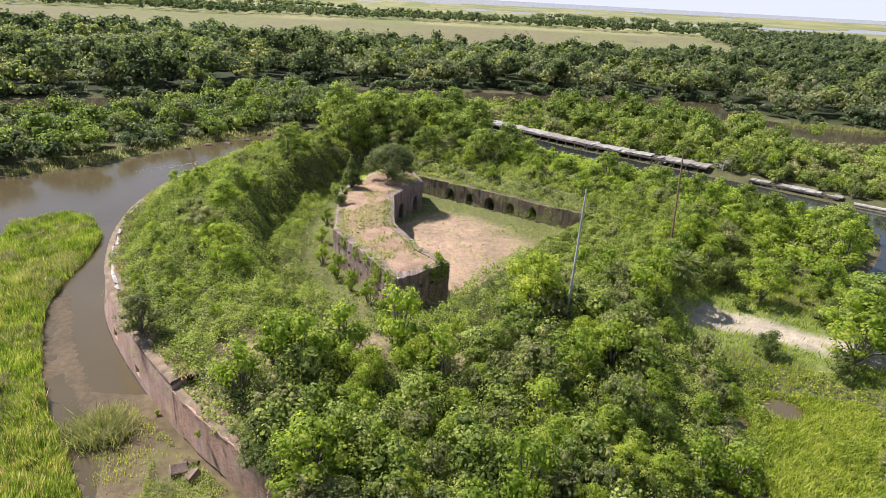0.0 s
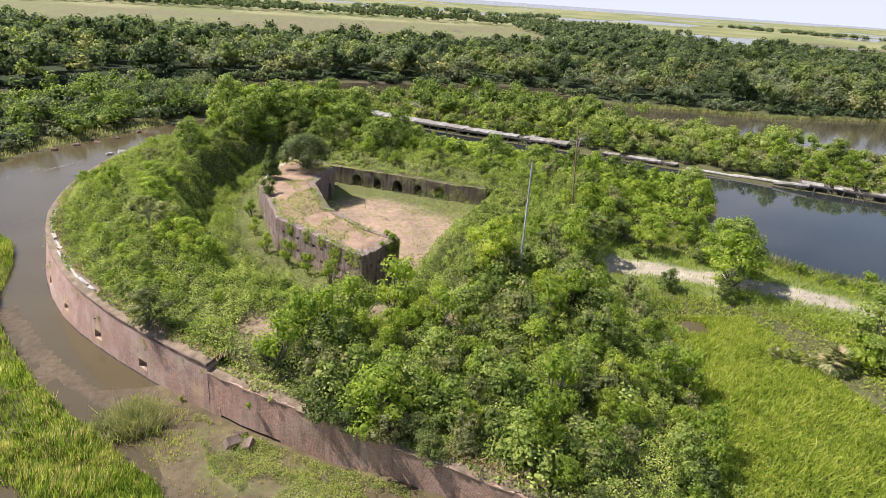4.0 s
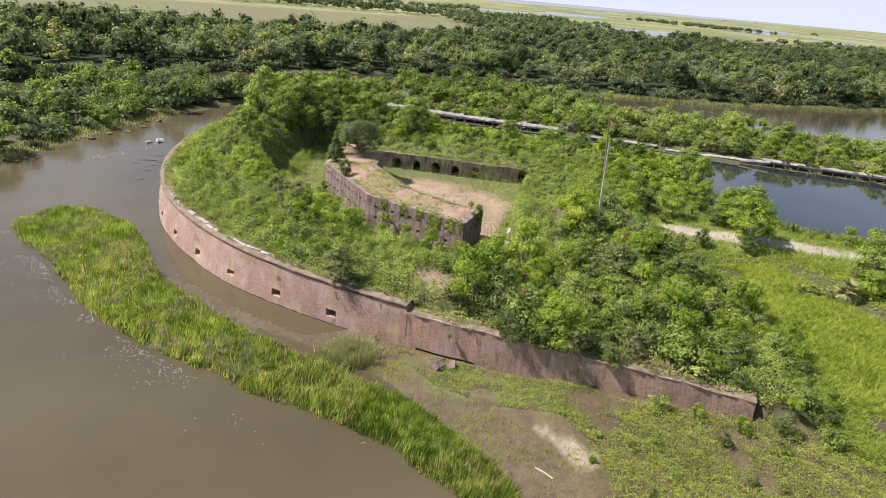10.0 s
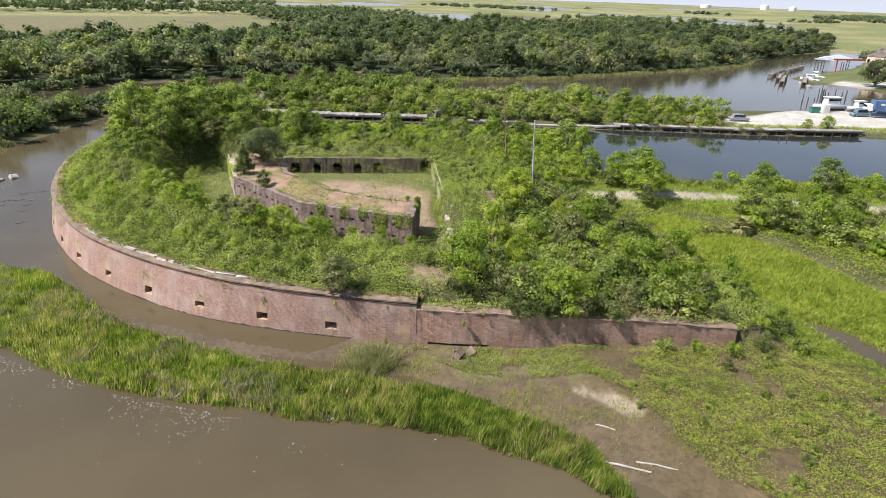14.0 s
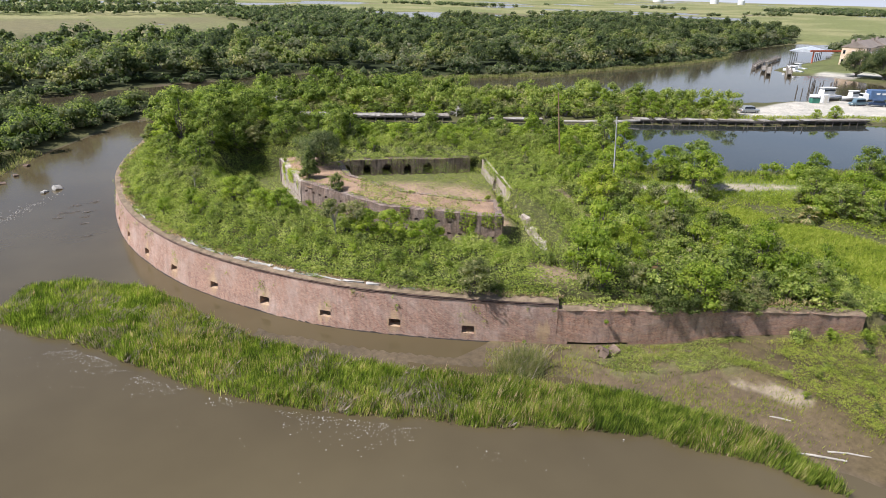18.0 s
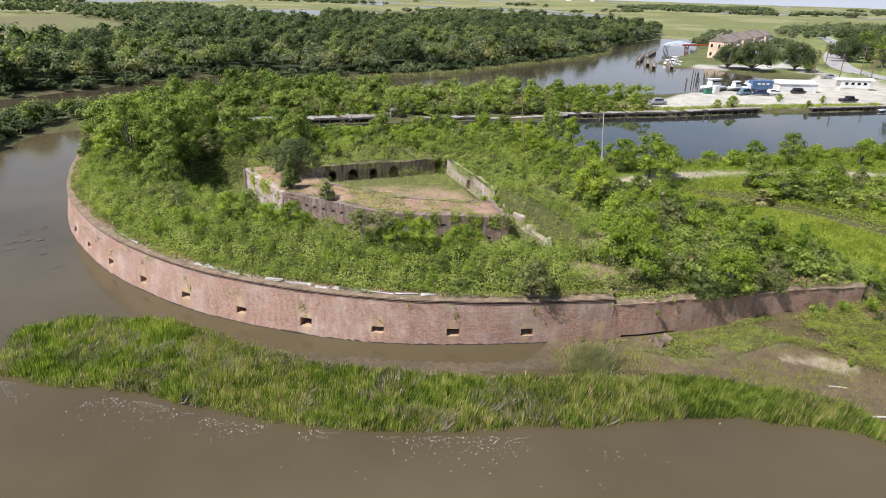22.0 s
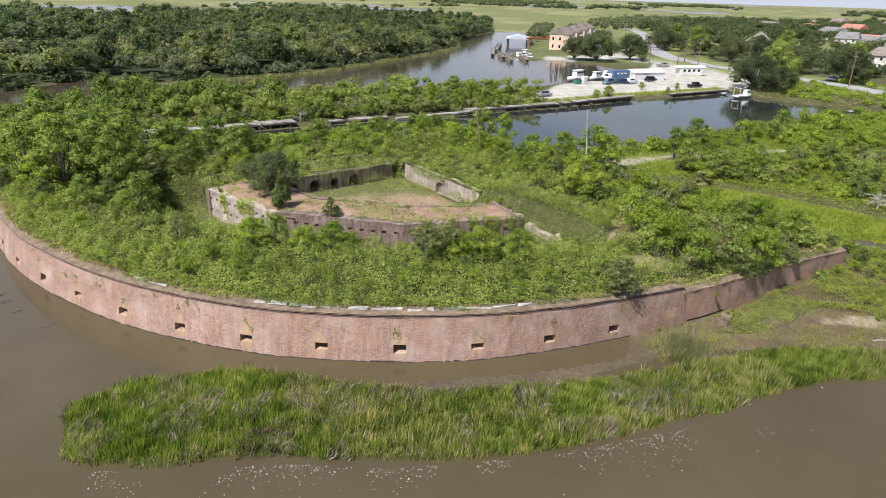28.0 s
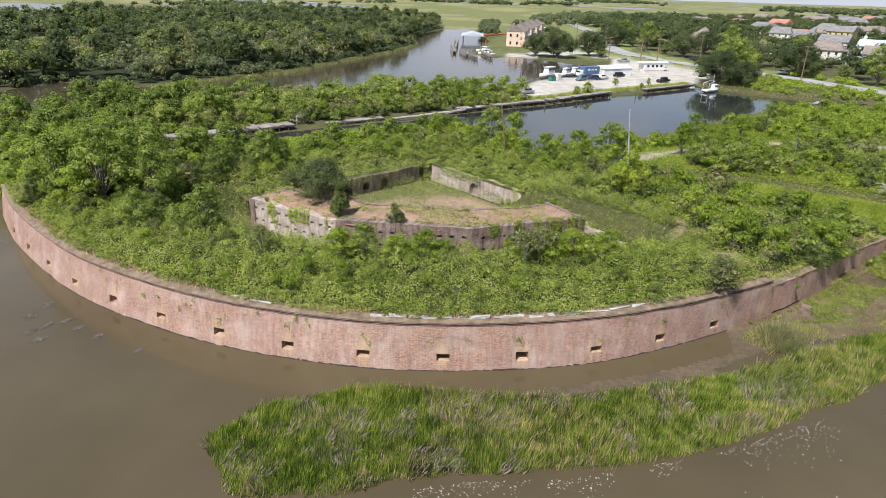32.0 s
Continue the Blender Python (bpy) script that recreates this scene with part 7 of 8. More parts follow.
u = rng.normal(0, 1, (260, 2))
p = np.stack([-40.5 + 2.8 * u[:, 0], 101.8 + 2.5 * u[:, 0] + 0.8 * u[:, 1], np.full(260, 0.02)], 1)
v, f = cards(p, np.array([[0, 0, 4.0]]).repeat(len(p), 0), rng.uniform(0.06, 0.3, len(p)), rng, 0.3)
v[:, 2] = np.clip(v[:, 2], 0.012, 0.04)
tagged(new("foam_flecks", mesh_of("foam_flecks", v, f, COPING)), "thin white foam drifting in the channel", "foam", kind="stuff")
pts = []
for x, y, r in ((-36.1, 98.2, 0.5), (-34.8, 97.8, 0.35), (-33.6, 96.8, 0.4), (-34.4, 95.0, 0.3), (-33.8, 100.5, 0.45), (-37.1, 96.6, 0.4), (-31.6, 100.6, 0.6), (-36.4, 87.6, 0.35), (-35.4, 92.4, 0.3)):
    q = rng.normal(0, 1, (70, 2)) * (r * 0.8, r * 0.45)
    pts.append(np.stack([x + q[:, 0], y + q[:, 1], np.full(70, 0.015)], 1))
p = np.concatenate(pts)
v, f = cards(p, np.array([[0, 0, 5.0]]).repeat(len(p), 0), rng.uniform(0.1, 0.3, len(p)), rng, 0.6)
v[:, 2] = np.clip(v[:, 2], 0.006, 0.04)
tagged(new("water_weed", mesh_of("water_weed", v, f, PILE)), "dark mats of drowned weed at the river's surface", "weed", kind="stuff")


def dead_tree(x, y, tall, seed):
    rng = np.random.default_rng(seed)
    tree = thing("dead_tree", "leafless bleached dead tree with tangled limbs", "tree", pose(x, y, float(ground_at(x, y)[0]) - 0.1))
    bar("trunk", [(0, 0, -0.2), (0.1, 0, tall * 0.4), (0.3, 0.1, tall * 0.75)], [0.16, 0.12, 0.06], DEADWOOD, tree, 7)
    for k in range(16):
        w, z = k * 2.4, tall * rng.uniform(0.12, 0.7)
        r = tall * rng.uniform(0.35, 0.75)
        mid = (math.cos(w) * r * 0.5, math.sin(w) * r * 0.5, z + r * rng.uniform(0.05, 0.3))
        tip = (math.cos(w + 0.3) * r, math.sin(w + 0.3) * r, z + r * rng.uniform(0.0, 0.45))
        limb = bar("limb", [(0.1, 0, z), mid, tip], [0.06, 0.045, 0.015], DEADWOOD, tree, 5)
        v, f = merged([tube([tuple(np.array(mid) + (np.array(tip) - mid) * u), tuple(np.array(tip) + rng.normal(0, 0.5, 3))], [0.022, 0.008], 4) for u in (0.0, 0.3, 0.6, 0.8)])
        child("twig_spray", mesh_of("twig_spray", v, f, DEADWOOD), limb)


dead_tree(30.0, 7.5, 3.4, 301)
dead_tree(52.0, 113.5, 2.6, 302)
dead_tree(27.5, 152.0, 4.5, 303)
jetty = thing("jetty", "small pale jetty of planks on thin posts at the pond's end", "jetty", pose(134.5, -14, 0, 0, 0, 150))
for k in range(5):
    part("plank_panel", block((1.45, 1.3, 0.12), (0.75 + 1.5 * k, 0, 0.8), bevel=0.02), CONCRETE, jetty)
    for sy in (-0.6, 0.6):
        bar("post", [(0.2 + 1.5 * k, sy, -0.8), (0.2 + 1.5 * k, sy, 1.5 if k % 2 else 0.8)], [0.09, 0.08], PILE, jetty, 6)

# ---- the marina and the town ----
ASPHALT = plain("worn_asphalt", (0.27, 0.26, 0.25), (0.40, 0.39, 0.37), 0.15, 0.9, 0, 0.3, 0.02, 4.0)
WHITE = plain("white_paint", (0.66, 0.66, 0.64), (0.82, 0.82, 0.80), 0.5, 0.6, 0, 0.1)
CREAM = plain("cream_siding", (0.58, 0.54, 0.46), (0.72, 0.68, 0.60), 0.5, 0.7, 0, 0.1)
PEACH = plain("peach_stucco", (0.64, 0.47, 0.33), (0.78, 0.60, 0.45), 0.3, 0.85, 0, 0.2)
YELLOW = plain("yellow_siding", (0.60, 0.44, 0.14), (0.72, 0.56, 0.22), 0.5, 0.7, 0, 0.1)
ROOF_GREY = plain("grey_shingles", (0.15, 0.145, 0.14), (0.26, 0.25, 0.24), 0.6, 0.9, 0, 0.4)
ROOF_BROWN = plain("brown_shingles", (0.17, 0.14, 0.12), (0.29, 0.24, 0.20), 0.6, 0.9, 0, 0.4)
ROOF_RED = plain("red_roof", (0.36, 0.14, 0.10), (0.52, 0.24, 0.18), 0.6, 0.8, 0, 0.3)
ROOF_BLUE = plain("pale_metal_roof", (0.46, 0.50, 0.54), (0.64, 0.67, 0.70), 0.4, 0.5, 0.2, 0.1)
RED_STEEL = plain("red_steel", (0.42, 0.09, 0.05), (0.56, 0.15, 0.08), 0.8, 0.6, 0, 0.1)
TRUCK_BLUE = plain("blue_box_paint", (0.07, 0.13, 0.24), (0.11, 0.18, 0.32), 0.5, 0.5, 0, 0.1)
GREEN_BIN = plain("green_paint", (0.03, 0.16, 0.11), (0.06, 0.24, 0.17), 0.8, 0.6, 0, 0.1)
TYRE = plain("tyre_rubber", (0.02, 0.02, 0.02), (0.045, 0.045, 0.045), 3.0, 0.9, 0, 0.2)
CHROME = plain("wheel_metal", (0.4, 0.4, 0.4), (0.6, 0.6, 0.6), 3.0, 0.35, 0.8, 0)
GLASS, _n, _l, glass_bsdf = material("dark_glass")
glass_bsdf.inputs["Base Color"].default_value, glass_bsdf.inputs["Roughness"].default_value = (0.02, 0.025, 0.03, 1), 0.06
PAINTS = {}
for key, c, metal in (("white", (0.75, 0.75, 0.74), 0.0), ("silver", (0.46, 0.47, 0.48), 0.6), ("black", (0.015, 0.015, 0.018), 0.1), ("navy", (0.03, 0.05, 0.10), 0.2), ("teal", (0.16, 0.24, 0.28), 0.3), ("grey", (0.22, 0.23, 0.25), 0.4)):
    PAINTS[key] = plain(key + "_car_paint", tuple(0.92 * q for q in c), c, 0.5, 0.28, metal, 0)


def level_at(x, y):
    return float(ground_at(x, y)[0])


def car(kind, paint, x, y, turn, label):
    """A parked car, van or pickup, nose along its own x."""
    c = thing(kind, label, "car", pose(x, y, max(level_at(x, y), 0.3), 0, 0, turn))
    length, high = {"pickup_truck": (5.6, 1.85), "suv": (4.8, 1.75), "sedan": (4.6, 1.45), "van": (5.2, 2.0)}[kind]
    low = block((length, 1.84, 0.62), (0, 0, 0.66), bevel=0.12)
    part("body", low, PAINTS[paint], c)
    if kind == "pickup_truck":
        part("cab", block((2.3, 1.7, 0.85), (0.35, 0, 1.36), bevel=0.1, taper=0.82), PAINTS[paint], c)
        part("glazing", block((2.06, 1.74, 0.42), (0.35, 0, 1.42), bevel=0.05, taper=0.86), GLASS, c)
        part("cargo_bed", block((1.8, 1.5, 0.12), (-1.75, 0, 1.0), bevel=0.02), TYRE, c)
    else:
        part("cab", block((length * 0.66, 1.7, high - 0.95), (-0.25, 0, 0.95 + (high - 0.95) / 2), bevel=0.12, taper=0.8), PAINTS[paint], c)
        part("glazing", block((length * 0.62, 1.73, (high - 0.95) * 0.55), (-0.25, 0, 0.98 + (high - 0.95) / 2), bevel=0.06, taper=0.88), GLASS, c)
    for sx in (-0.31, 0.31):
        for sy in (-0.86, 0.86):
            v, f = tube([(length * sx, sy - 0.11, 0.34), (length * sx, sy + 0.11, 0.34)], [0.34, 0.34], 14)
            wheel = child("wheel", mesh_of("wheel", v, f, TYRE, smooth=True), c)
            hub = bmesh.new()
            bmesh.ops.create_cone(hub, cap_ends=True, segments=12, radius1=0.22, radius2=0.2, depth=0.24, matrix=pose(length * sx, sy, 0.34, 90))
            part("rim", hub, CHROME, wheel)
    for sy in (-0.62, 0.62):
        part("headlight", block((0.08, 0.34, 0.16), (length / 2, sy, 0.74), bevel=0.03), WHITE, c)
        part("tail_light", block((0.08, 0.24, 0.2), (-length / 2, sy, 0.76), bevel=0.03), RED_STEEL, c)
    return c


car("suv", "silver", 113.4, 70.2, -38, "silver suv parked at the end of the gravel lot")
car("van", "teal", 151.0, 55.5, 150, "blue-grey van parked on the gravel lot")
car("suv", "navy", 154.2, 51.6, 120, "dark blue suv parked beside a pickup")
car("pickup_truck", "white", 157.4, 48.6, 140, "white pickup parked on the gravel lot")
car("suv", "black", 167.0, 42.6, -40, "black suv parked by the white shed")
car("pickup_truck", "black", 158.0, 28.4, -42, "black pickup parked near the quay")
car("pickup_truck", "silver", 223.0, 39.0, -60, "silver pickup crossing the paved corner")
for x, y, turn, pt, kd in ((300, 58, 20, "white", "suv"), (318, 66, 30, "grey", "sedan"), (256, 6, 200, "navy", "suv"), (209, -22, 40, "white", "suv"), (216, -28, 40, "navy", "sedan"), (286, 62, 10, "silver", "sedan")):
    car(kd, pt, x, y, turn, pt + " car parked beside the street trees")


def openings_on(face, parent, w, d, z, n, size, mat=None):
    """Windows with frame and pane along the front (face 1) or back (-1) long side, or an end (2, -2)."""
    for k in range(n):
        u = (k + 0.5) / n - 0.5
        at = pose(u * w, face * d / 2, z) if abs(face) == 1 else pose(math.copysign(w / 2, face), u * d, z, 0, 0, 90)
        win = part("window", block((size[0] + 0.16, 0.08, size[1] + 0.16), bevel=0.02), mat or WHITE, parent, at=at)
        part("pane", block((size[0], 0.12, size[1])), GLASS, win)


def gable(w, d, rise, over, z, hip=0.0):
    """A pitched roof slab, ridge along x; hip pulls the ridge's ends in."""
    bm = bmesh.new()
    x0, y0 = w / 2 + over, d / 2 + over
    r = x0 - hip * x0
    lo = [bm.verts.new((sx * x0, sy * y0, z)) for sx, sy in ((-1, -1), (1, -1), (1, 1), (-1, 1))]
    un = [bm.verts.new((v.co.x, v.co.y, z - 0.18)) for v in lo]
    a, b = bm.verts.new((-r, 0, z + rise)), bm.verts.new((r, 0, z + rise))
    for face in ((lo[0], lo[1], b, a), (lo[2], lo[3], a, b), (lo[1], lo[2], b), (lo[3], lo[0], a), (un[3], un[2], un[1], un[0]), (lo[1], lo[0], un[0], un[1]), (lo[2], lo[1], un[1], un[2]), (lo[3], lo[2], un[2], un[3]), (lo[0], lo[3], un[3], un[0])):
        bm.faces.new(face)
    return bm


def house(x, y, turn, w, d, storeys, wall, roof, label, hip=0.0, porch=False, stilts=0.0, rise=None):
    z0 = level_at(x, y) - 0.1
    h = thing("house", label, "house", pose(x, y, z0, 0, 0, turn))
    tall = 3.0 * storeys
    part("wall", block((w, d, tall), (0, 0, stilts + tall / 2), bevel=0.04), wall, h)
    part("roof", gable(w, d, rise or d * 0.32, 0.6, stilts + tall, hip), roof, h)
    for s in range(storeys):
        z = stilts + 1.6 + 3.0 * s
        openings_on(1, h, w * 0.9, d, z, max(2, int(w / 3.4)), (1.0, 1.3))
        openings_on(-1, h, w * 0.9, d, z, max(2, int(w / 3.4)), (1.0, 1.3))
        openings_on(-2, h, w, d * 0.8, z, 2, (1.0, 1.3))
        openings_on(2, h, w, d * 0.8, z, 2, (1.0, 1.3))
    door = part("door", block((1.0, 0.1, 2.1), (0.4, d / 2 + 0.02, stilts + 1.05), bevel=0.02), ROOF_BROWN, h)
    part("door_handle", block((0.06, 0.08, 0.12), (0.75, d / 2 + 0.1, stilts + 1.05), bevel=0.01), CHROME, door)
    if porch:
        part("porch_roof", block((2.6, d + 0.4, 0.25), (-w / 2 - 1.3, 0, stilts + tall - 0.1), bevel=0.04), roof, h)
        for k in range(5):
            bar("column", [(-w / 2 - 2.4, -d / 2 + d * k / 4, -0.2), (-w / 2 - 2.4, -d / 2 + d * k / 4, stilts + tall - 0.2)], [0.16, 0.15], WHITE, h, 8)
    if stilts:
        for sx in (-0.45, 0, 0.45):
            for sy in (-0.42, 0.42):
                bar("stilt", [(w * sx, d * sy, -0.3), (w * sx, d * sy, stilts)], [0.16, 0.16], PILE, h, 6)
    return h


house(352, -12, 20, 17, 15, 1, CREAM, ROOF_BROWN, "large single-storey house with a steep brown hip roof", 0.95, rise=8.0)
house(276, -57, 65, 14, 11, 2, CREAM, ROOF_BROWN, "two-storey cream house with a white columned porch", 0.35, True)
house(256, -74, 65, 15, 11, 2, WHITE, ROOF_BROWN, "white house with a brown gabled roof among trees")
house(352, -84, 60, 15, 11, 2, CREAM, ROOF_GREY, "grey-roofed house behind garden trees")
house(318, -92, 60, 13, 10, 2, WHITE, ROOF_BLUE, "pale house with a metal roof")
house(430, -112, 55, 16, 11, 2, YELLOW, ROOF_GREY, "tall yellow house with a dark roof on stilts", 0, False, 2.4)
house(470, -112, 55, 16, 12, 2, CREAM, ROOF_GREY, "grey-roofed house in a waterside row", 0.4)
house(552, -140, 55, 16, 12, 2, CREAM, ROOF_GREY, "grey-roofed house in a waterside row", 0.4)
house(520, -165, 55, 16, 12, 2, WHITE, ROOF_BROWN, "white house with a brown roof in a waterside row", 0.3)
house(620, -120, 40, 18, 13, 2, WHITE, ROOF_RED, "white house with a red roof")
house(713, -62, 20, 24, 14, 2, PEACH, ROOF_BROWN, "peach two-storey block with a flat brown roof", 0.2, rise=1.5)
house(700, -100, 30, 20, 13, 1, WHITE, ROOF_RED, "white house with a low red roof")
rng = np.random.default_rng(80)
for k in range(26):
    x, y = rng.uniform(430, 1050), 0
    y = -60 - (x - 430) * rng.uniform(0.15, 0.75) - rng.uniform(0, 60)
    house(x, y, float(rng.uniform(0, 90)), float(rng.uniform(13, 22)), float(rng.uniform(10, 14)), int(rng.integers(1, 3)), (CREAM, WHITE, PEACH)[k % 3], (ROOF_GREY, ROOF_BROWN, ROOF_GREY, ROOF_RED)[k % 4], "distant pale house in the waterside town", float(rng.uniform(0, 0.6)))

# the row of peach apartments by the bayou, stepping back from the water
row = thing("apartment_row", "peach stucco terrace of apartments with steep brown roofs", "apartment block", pose(286, 93, level_at(286, 93) - 0.1, 0, 0, -1.5))
for k in range(7):
    dx, dy, z = k * 14.5, (k % 2) * 2.0, 0.0
    unit = part("unit_wall", block((14.3, 10, 8.0), (7 + dx, dy, 4.0), bevel=0.05), PEACH, row)
    roof = part("unit_roof", gable(14, 10.2, 2.6, 0.4, 8.0), ROOF_BROWN, row, at=pose(7 + dx, dy, 0))
    part("chimney", block((1.3, 1.3, 2.4), (3.0 + dx, 2 + dy, 9.9), bevel=0.05), ROOF_BROWN, unit)
    for z in (1.7, 4.6, 7.4):
        openings_on(-1, unit, 12, 10.1 - 2 * dy, z, 3, (1.2, 1.4))
    openings_on(-2, unit, 14.35 if k else 0.04, 7, 6.2, 2, (0.9, 1.5))
    openings_on(-2, unit, 14.35 if k else 0.04, 7, 2.4, 2, (0.9, 1.5))
    part("balcony", block((9, 1.8, 0.2), (7 + dx, -5.9 + dy, 3.0), bevel=0.03), WHITE, unit)
    part("balcony", block((9, 1.8, 0.2), (7 + dx, -5.9 + dy, 5.9), bevel=0.03), WHITE, unit)

gantry = thing("boat_hoist", "tall red steel boat hoist over the slips", "hoist", pose(292, 104, 0.2, 0, 0, -32))
for sx in (-9, 9):
    part("leg", block((0.5, 0.5, 5.6), (sx, 0, 2.7), bevel=0.05), RED_STEEL, gantry)
part("beam", block((22, 0.6, 0.8), (0, 0, 5.7), bevel=0.05), RED_STEEL, gantry)
shelter = thing("boat_shelter", "open boat shelter with a pale metal roof", "boat shelter", pose(318, 122, 0, 0, 0, 10))
part("roof", gable(24, 12, 1.4, 0.6, 3.9), ROOF_BLUE, shelter)
for sx in (-11, -4, 4, 11):
    for sy in (-5.5, 5.5):
        bar("post", [(sx, sy, -0.8), (sx, sy, 3.9)], [0.16, 0.16], PILE, shelter, 6)
house(282, 84, 8, 9, 7, 1, YELLOW, ROOF_GREY, "small yellow cottage beside the marina lawn")
house(286, 75, 8, 10, 7, 1, WHITE, ROOF_BLUE, "low white marina hut with a metal roof")

for k, (x, y, ln, turn) in enumerate(((213, 102, 26, 20), (218, 96, 26, 20), (224, 108, 20, 20), (235, 116, 30, 14), (262, 121, 34, 10))):
    pier = thing("pier", "weathered grey mooring pier on many piles", "pier", pose(x, y, 0, 0, 0, turn))
    part("walkway", block((ln, 1.5, 0.16), (ln / 2, 0, 1.1), bevel=0.02), PLANK, pier)
    for j in range(int(ln / 2.4)):
        for sy in (-0.8, 0.8):
            bar("support_post", [(j * 2.4, sy, -0.9), (j * 2.4, sy, 2.0 + 0.8 * (j % 3 == 0))], [0.15, 0.13], PLANK, pier, 6)


def hull_mesh(length, beam, depth, seed=0):
    verts, faces, n = [], [], 12
    for i in range(n + 1):
        u = i / n
        wdt = beam / 2 * (1 - max(0.0, (u - 0.45) / 0.55) ** 2.2) * (0.86 + 0.14 * min(1, u * 4))
        sheer = depth * (0.8 + 0.45 * max(0, u - 0.4) ** 1.5)
        for a, z in ((1.0, sheer), (0.92, sheer * 0.45), (0.55, 0.05), (0.0, -0.25)):
            verts.append((u * length - length / 2, wdt * a, z))
        for a, z in ((0.55, 0.05), (0.92, sheer * 0.45), (1.0, sheer)):
            verts.append((u * length - length / 2, -wdt * a, z))
    for i in range(n):
        for j in range(6):
            faces.append((i * 7 + j, (i + 1) * 7 + j, (i + 1) * 7 + j + 1, i * 7 + j + 1))
        faces.append((i * 7, i * 7 + 6, (i + 1) * 7 + 6, (i + 1) * 7))
    faces.append((0, 1, 5, 6))
    return verts, faces


def boat(x, y, turn, length, beam, depth, label, cabin=(0.0, 3.0, 2.2), rig=False, deck=None):
    b = thing("boat", label, "boat", pose(x, y, 0.1, 0, 0, turn))
    v, f = hull_mesh(length, beam, depth)
    child("hull", mesh_of("hull", v, f, WHITE), b)
    cx, cl, ch = cabin
    cab = part("cabin", block((cl, beam * 0.62, ch), (cx, 0, depth * 0.85 + ch / 2), bevel=0.1, taper=0.88), WHITE, b)
    part("cabin_window", block((cl * 0.9, beam * 0.63, ch * 0.26), (cx, 0, depth * 0.85 + ch * 0.68), bevel=0.03, taper=0.95), GLASS, cab)
    part("cabin_roof", block((cl * 1.1, beam * 0.62, 0.12), (cx, 0, depth * 0.85 + ch), bevel=0.03), WHITE, b)
    part("rub_rail", block((length * 0.72, beam * 1.02, 0.1), (-length * 0.12, 0, depth * 0.72), bevel=0.03), deck or TRUCK_BLUE, b)
    if rig:
        for sy in (-beam * 0.4, beam * 0.4):
            bar("rigging_post", [(-length * 0.42, sy, depth * 0.8), (-length * 0.42, sy, depth + 2.0)], [0.07, 0.06], WHITE, b, 6)
            bar("rigging_beam", [(-length * 0.42, sy, depth + 1.95), (length * 0.1, sy * 0.7, depth + 2.5)], [0.06, 0.05], WHITE, b, 6)
        bar("rigging_cross", [(-length * 0.42, -beam * 0.4, depth + 2.0), (-length * 0.42, beam * 0.4, depth + 2.0)], [0.06, 0.06], WHITE, b, 6)
        bar("mast", [(cx - 1, 0, depth + 1.5), (cx - 1, 0, depth + 4.6)], [0.07, 0.04], WHITE, b, 6)
    return b


boat(147.5, 14.5, -42, 7.6, 2.6, 0.95, "white shrimp boat with a raised net frame at the quay", (1.4, 1.5, 1.4), True, GREEN_BIN)
boat(163, 67.5, 150, 10.5, 3.6, 1.5, "large white cabin cruiser moored by the lot", (-0.8, 4.4, 2.2))
boat(169, 61.5, 155, 8, 2.8, 1.2, "white cabin cruiser moored by the lot", (-0.4, 3.0, 1.7))
boat(174, 58.5, 160, 7.5, 2.7, 1.1, "white cabin cruiser moored by the lot", (-0.4, 2.8, 1.7))
for k in range(2):
    boat(236 + 14 * k, 101 + 3.2 * k, 70, 9, 3.0, 1.2, "small white boat moored in a slip", (-0.5, 2.6, 1.6))
house_boat = thing("skiff", "small pale blue skiff pulled up at the quay", "boat", pose(152.5, 19.5, 0.15, 8, 0, -20))
v, f = hull_mesh(3.6, 1.3, 0.5)
child("hull", mesh_of("hull", v, f, ROOF_BLUE), house_boat)
part("thwart", block((0.25, 1.1, 0.05), (0, 0, 0.4), bevel=0.01), PLANK, house_boat)

box_truck = thing("box_truck", "blue box truck body standing on the lot", "truck", pose(162.5, 53.0, 0.95, 0, 0, 132))
part("cargo_box", block((7.0, 2.5, 2.6), (0, 0, 2.3), bevel=0.06), TRUCK_BLUE, box_truck)
part("cab", block((1.9, 2.2, 1.9), (4.5, 0, 1.6), bevel=0.15, taper=0.9), WHITE, box_truck)
part("windscreen", block((1.5, 2.0, 0.6), (4.75, 0, 2.1), bevel=0.05, taper=0.92), GLASS, box_truck)
for k in range(3):
    part("lettering_bar", block((1.0, 0.04, 0.5), (-1.6 + 1.5 * k, 1.28, 2.6), bevel=0.01), WHITE, box_truck, "pale bar of illegible lettering")
for sx in (-2.2, 4.2):
    for sy in (-1.0, 1.0):
        v, f = tube([(sx, sy - 0.15, 0.45), (sx, sy + 0.15, 0.45)], [0.45, 0.45], 14)
        child("wheel", mesh_of("wheel", v, f, TYRE, smooth=True), box_truck)
skip = thing("dumpster", "green steel dumpster on the lot's edge", "dumpster", pose(146, 65, 0.95, 0, 0, -40))
part("bin", block((2.2, 1.5, 1.3), (0, 0, 0.7), bevel=0.05, taper=1.06), GREEN_BIN, skip)
part("lid", block((2.3, 1.6, 0.08), (0, 0, 1.42), bevel=0.02), TYRE, skip)
locker = thing("white_locker", "white upright locker beside the dumpster", "locker", pose(148.6, 63.2, 0.95, 0, 0, -40))
part("body", block((1.8, 1.2, 2.3), (0, 0, 1.15), bevel=0.04), WHITE, locker)
part("door", block((0.9, 0.06, 1.9), (0, -0.62, 1.1), bevel=0.02), CREAM, locker)

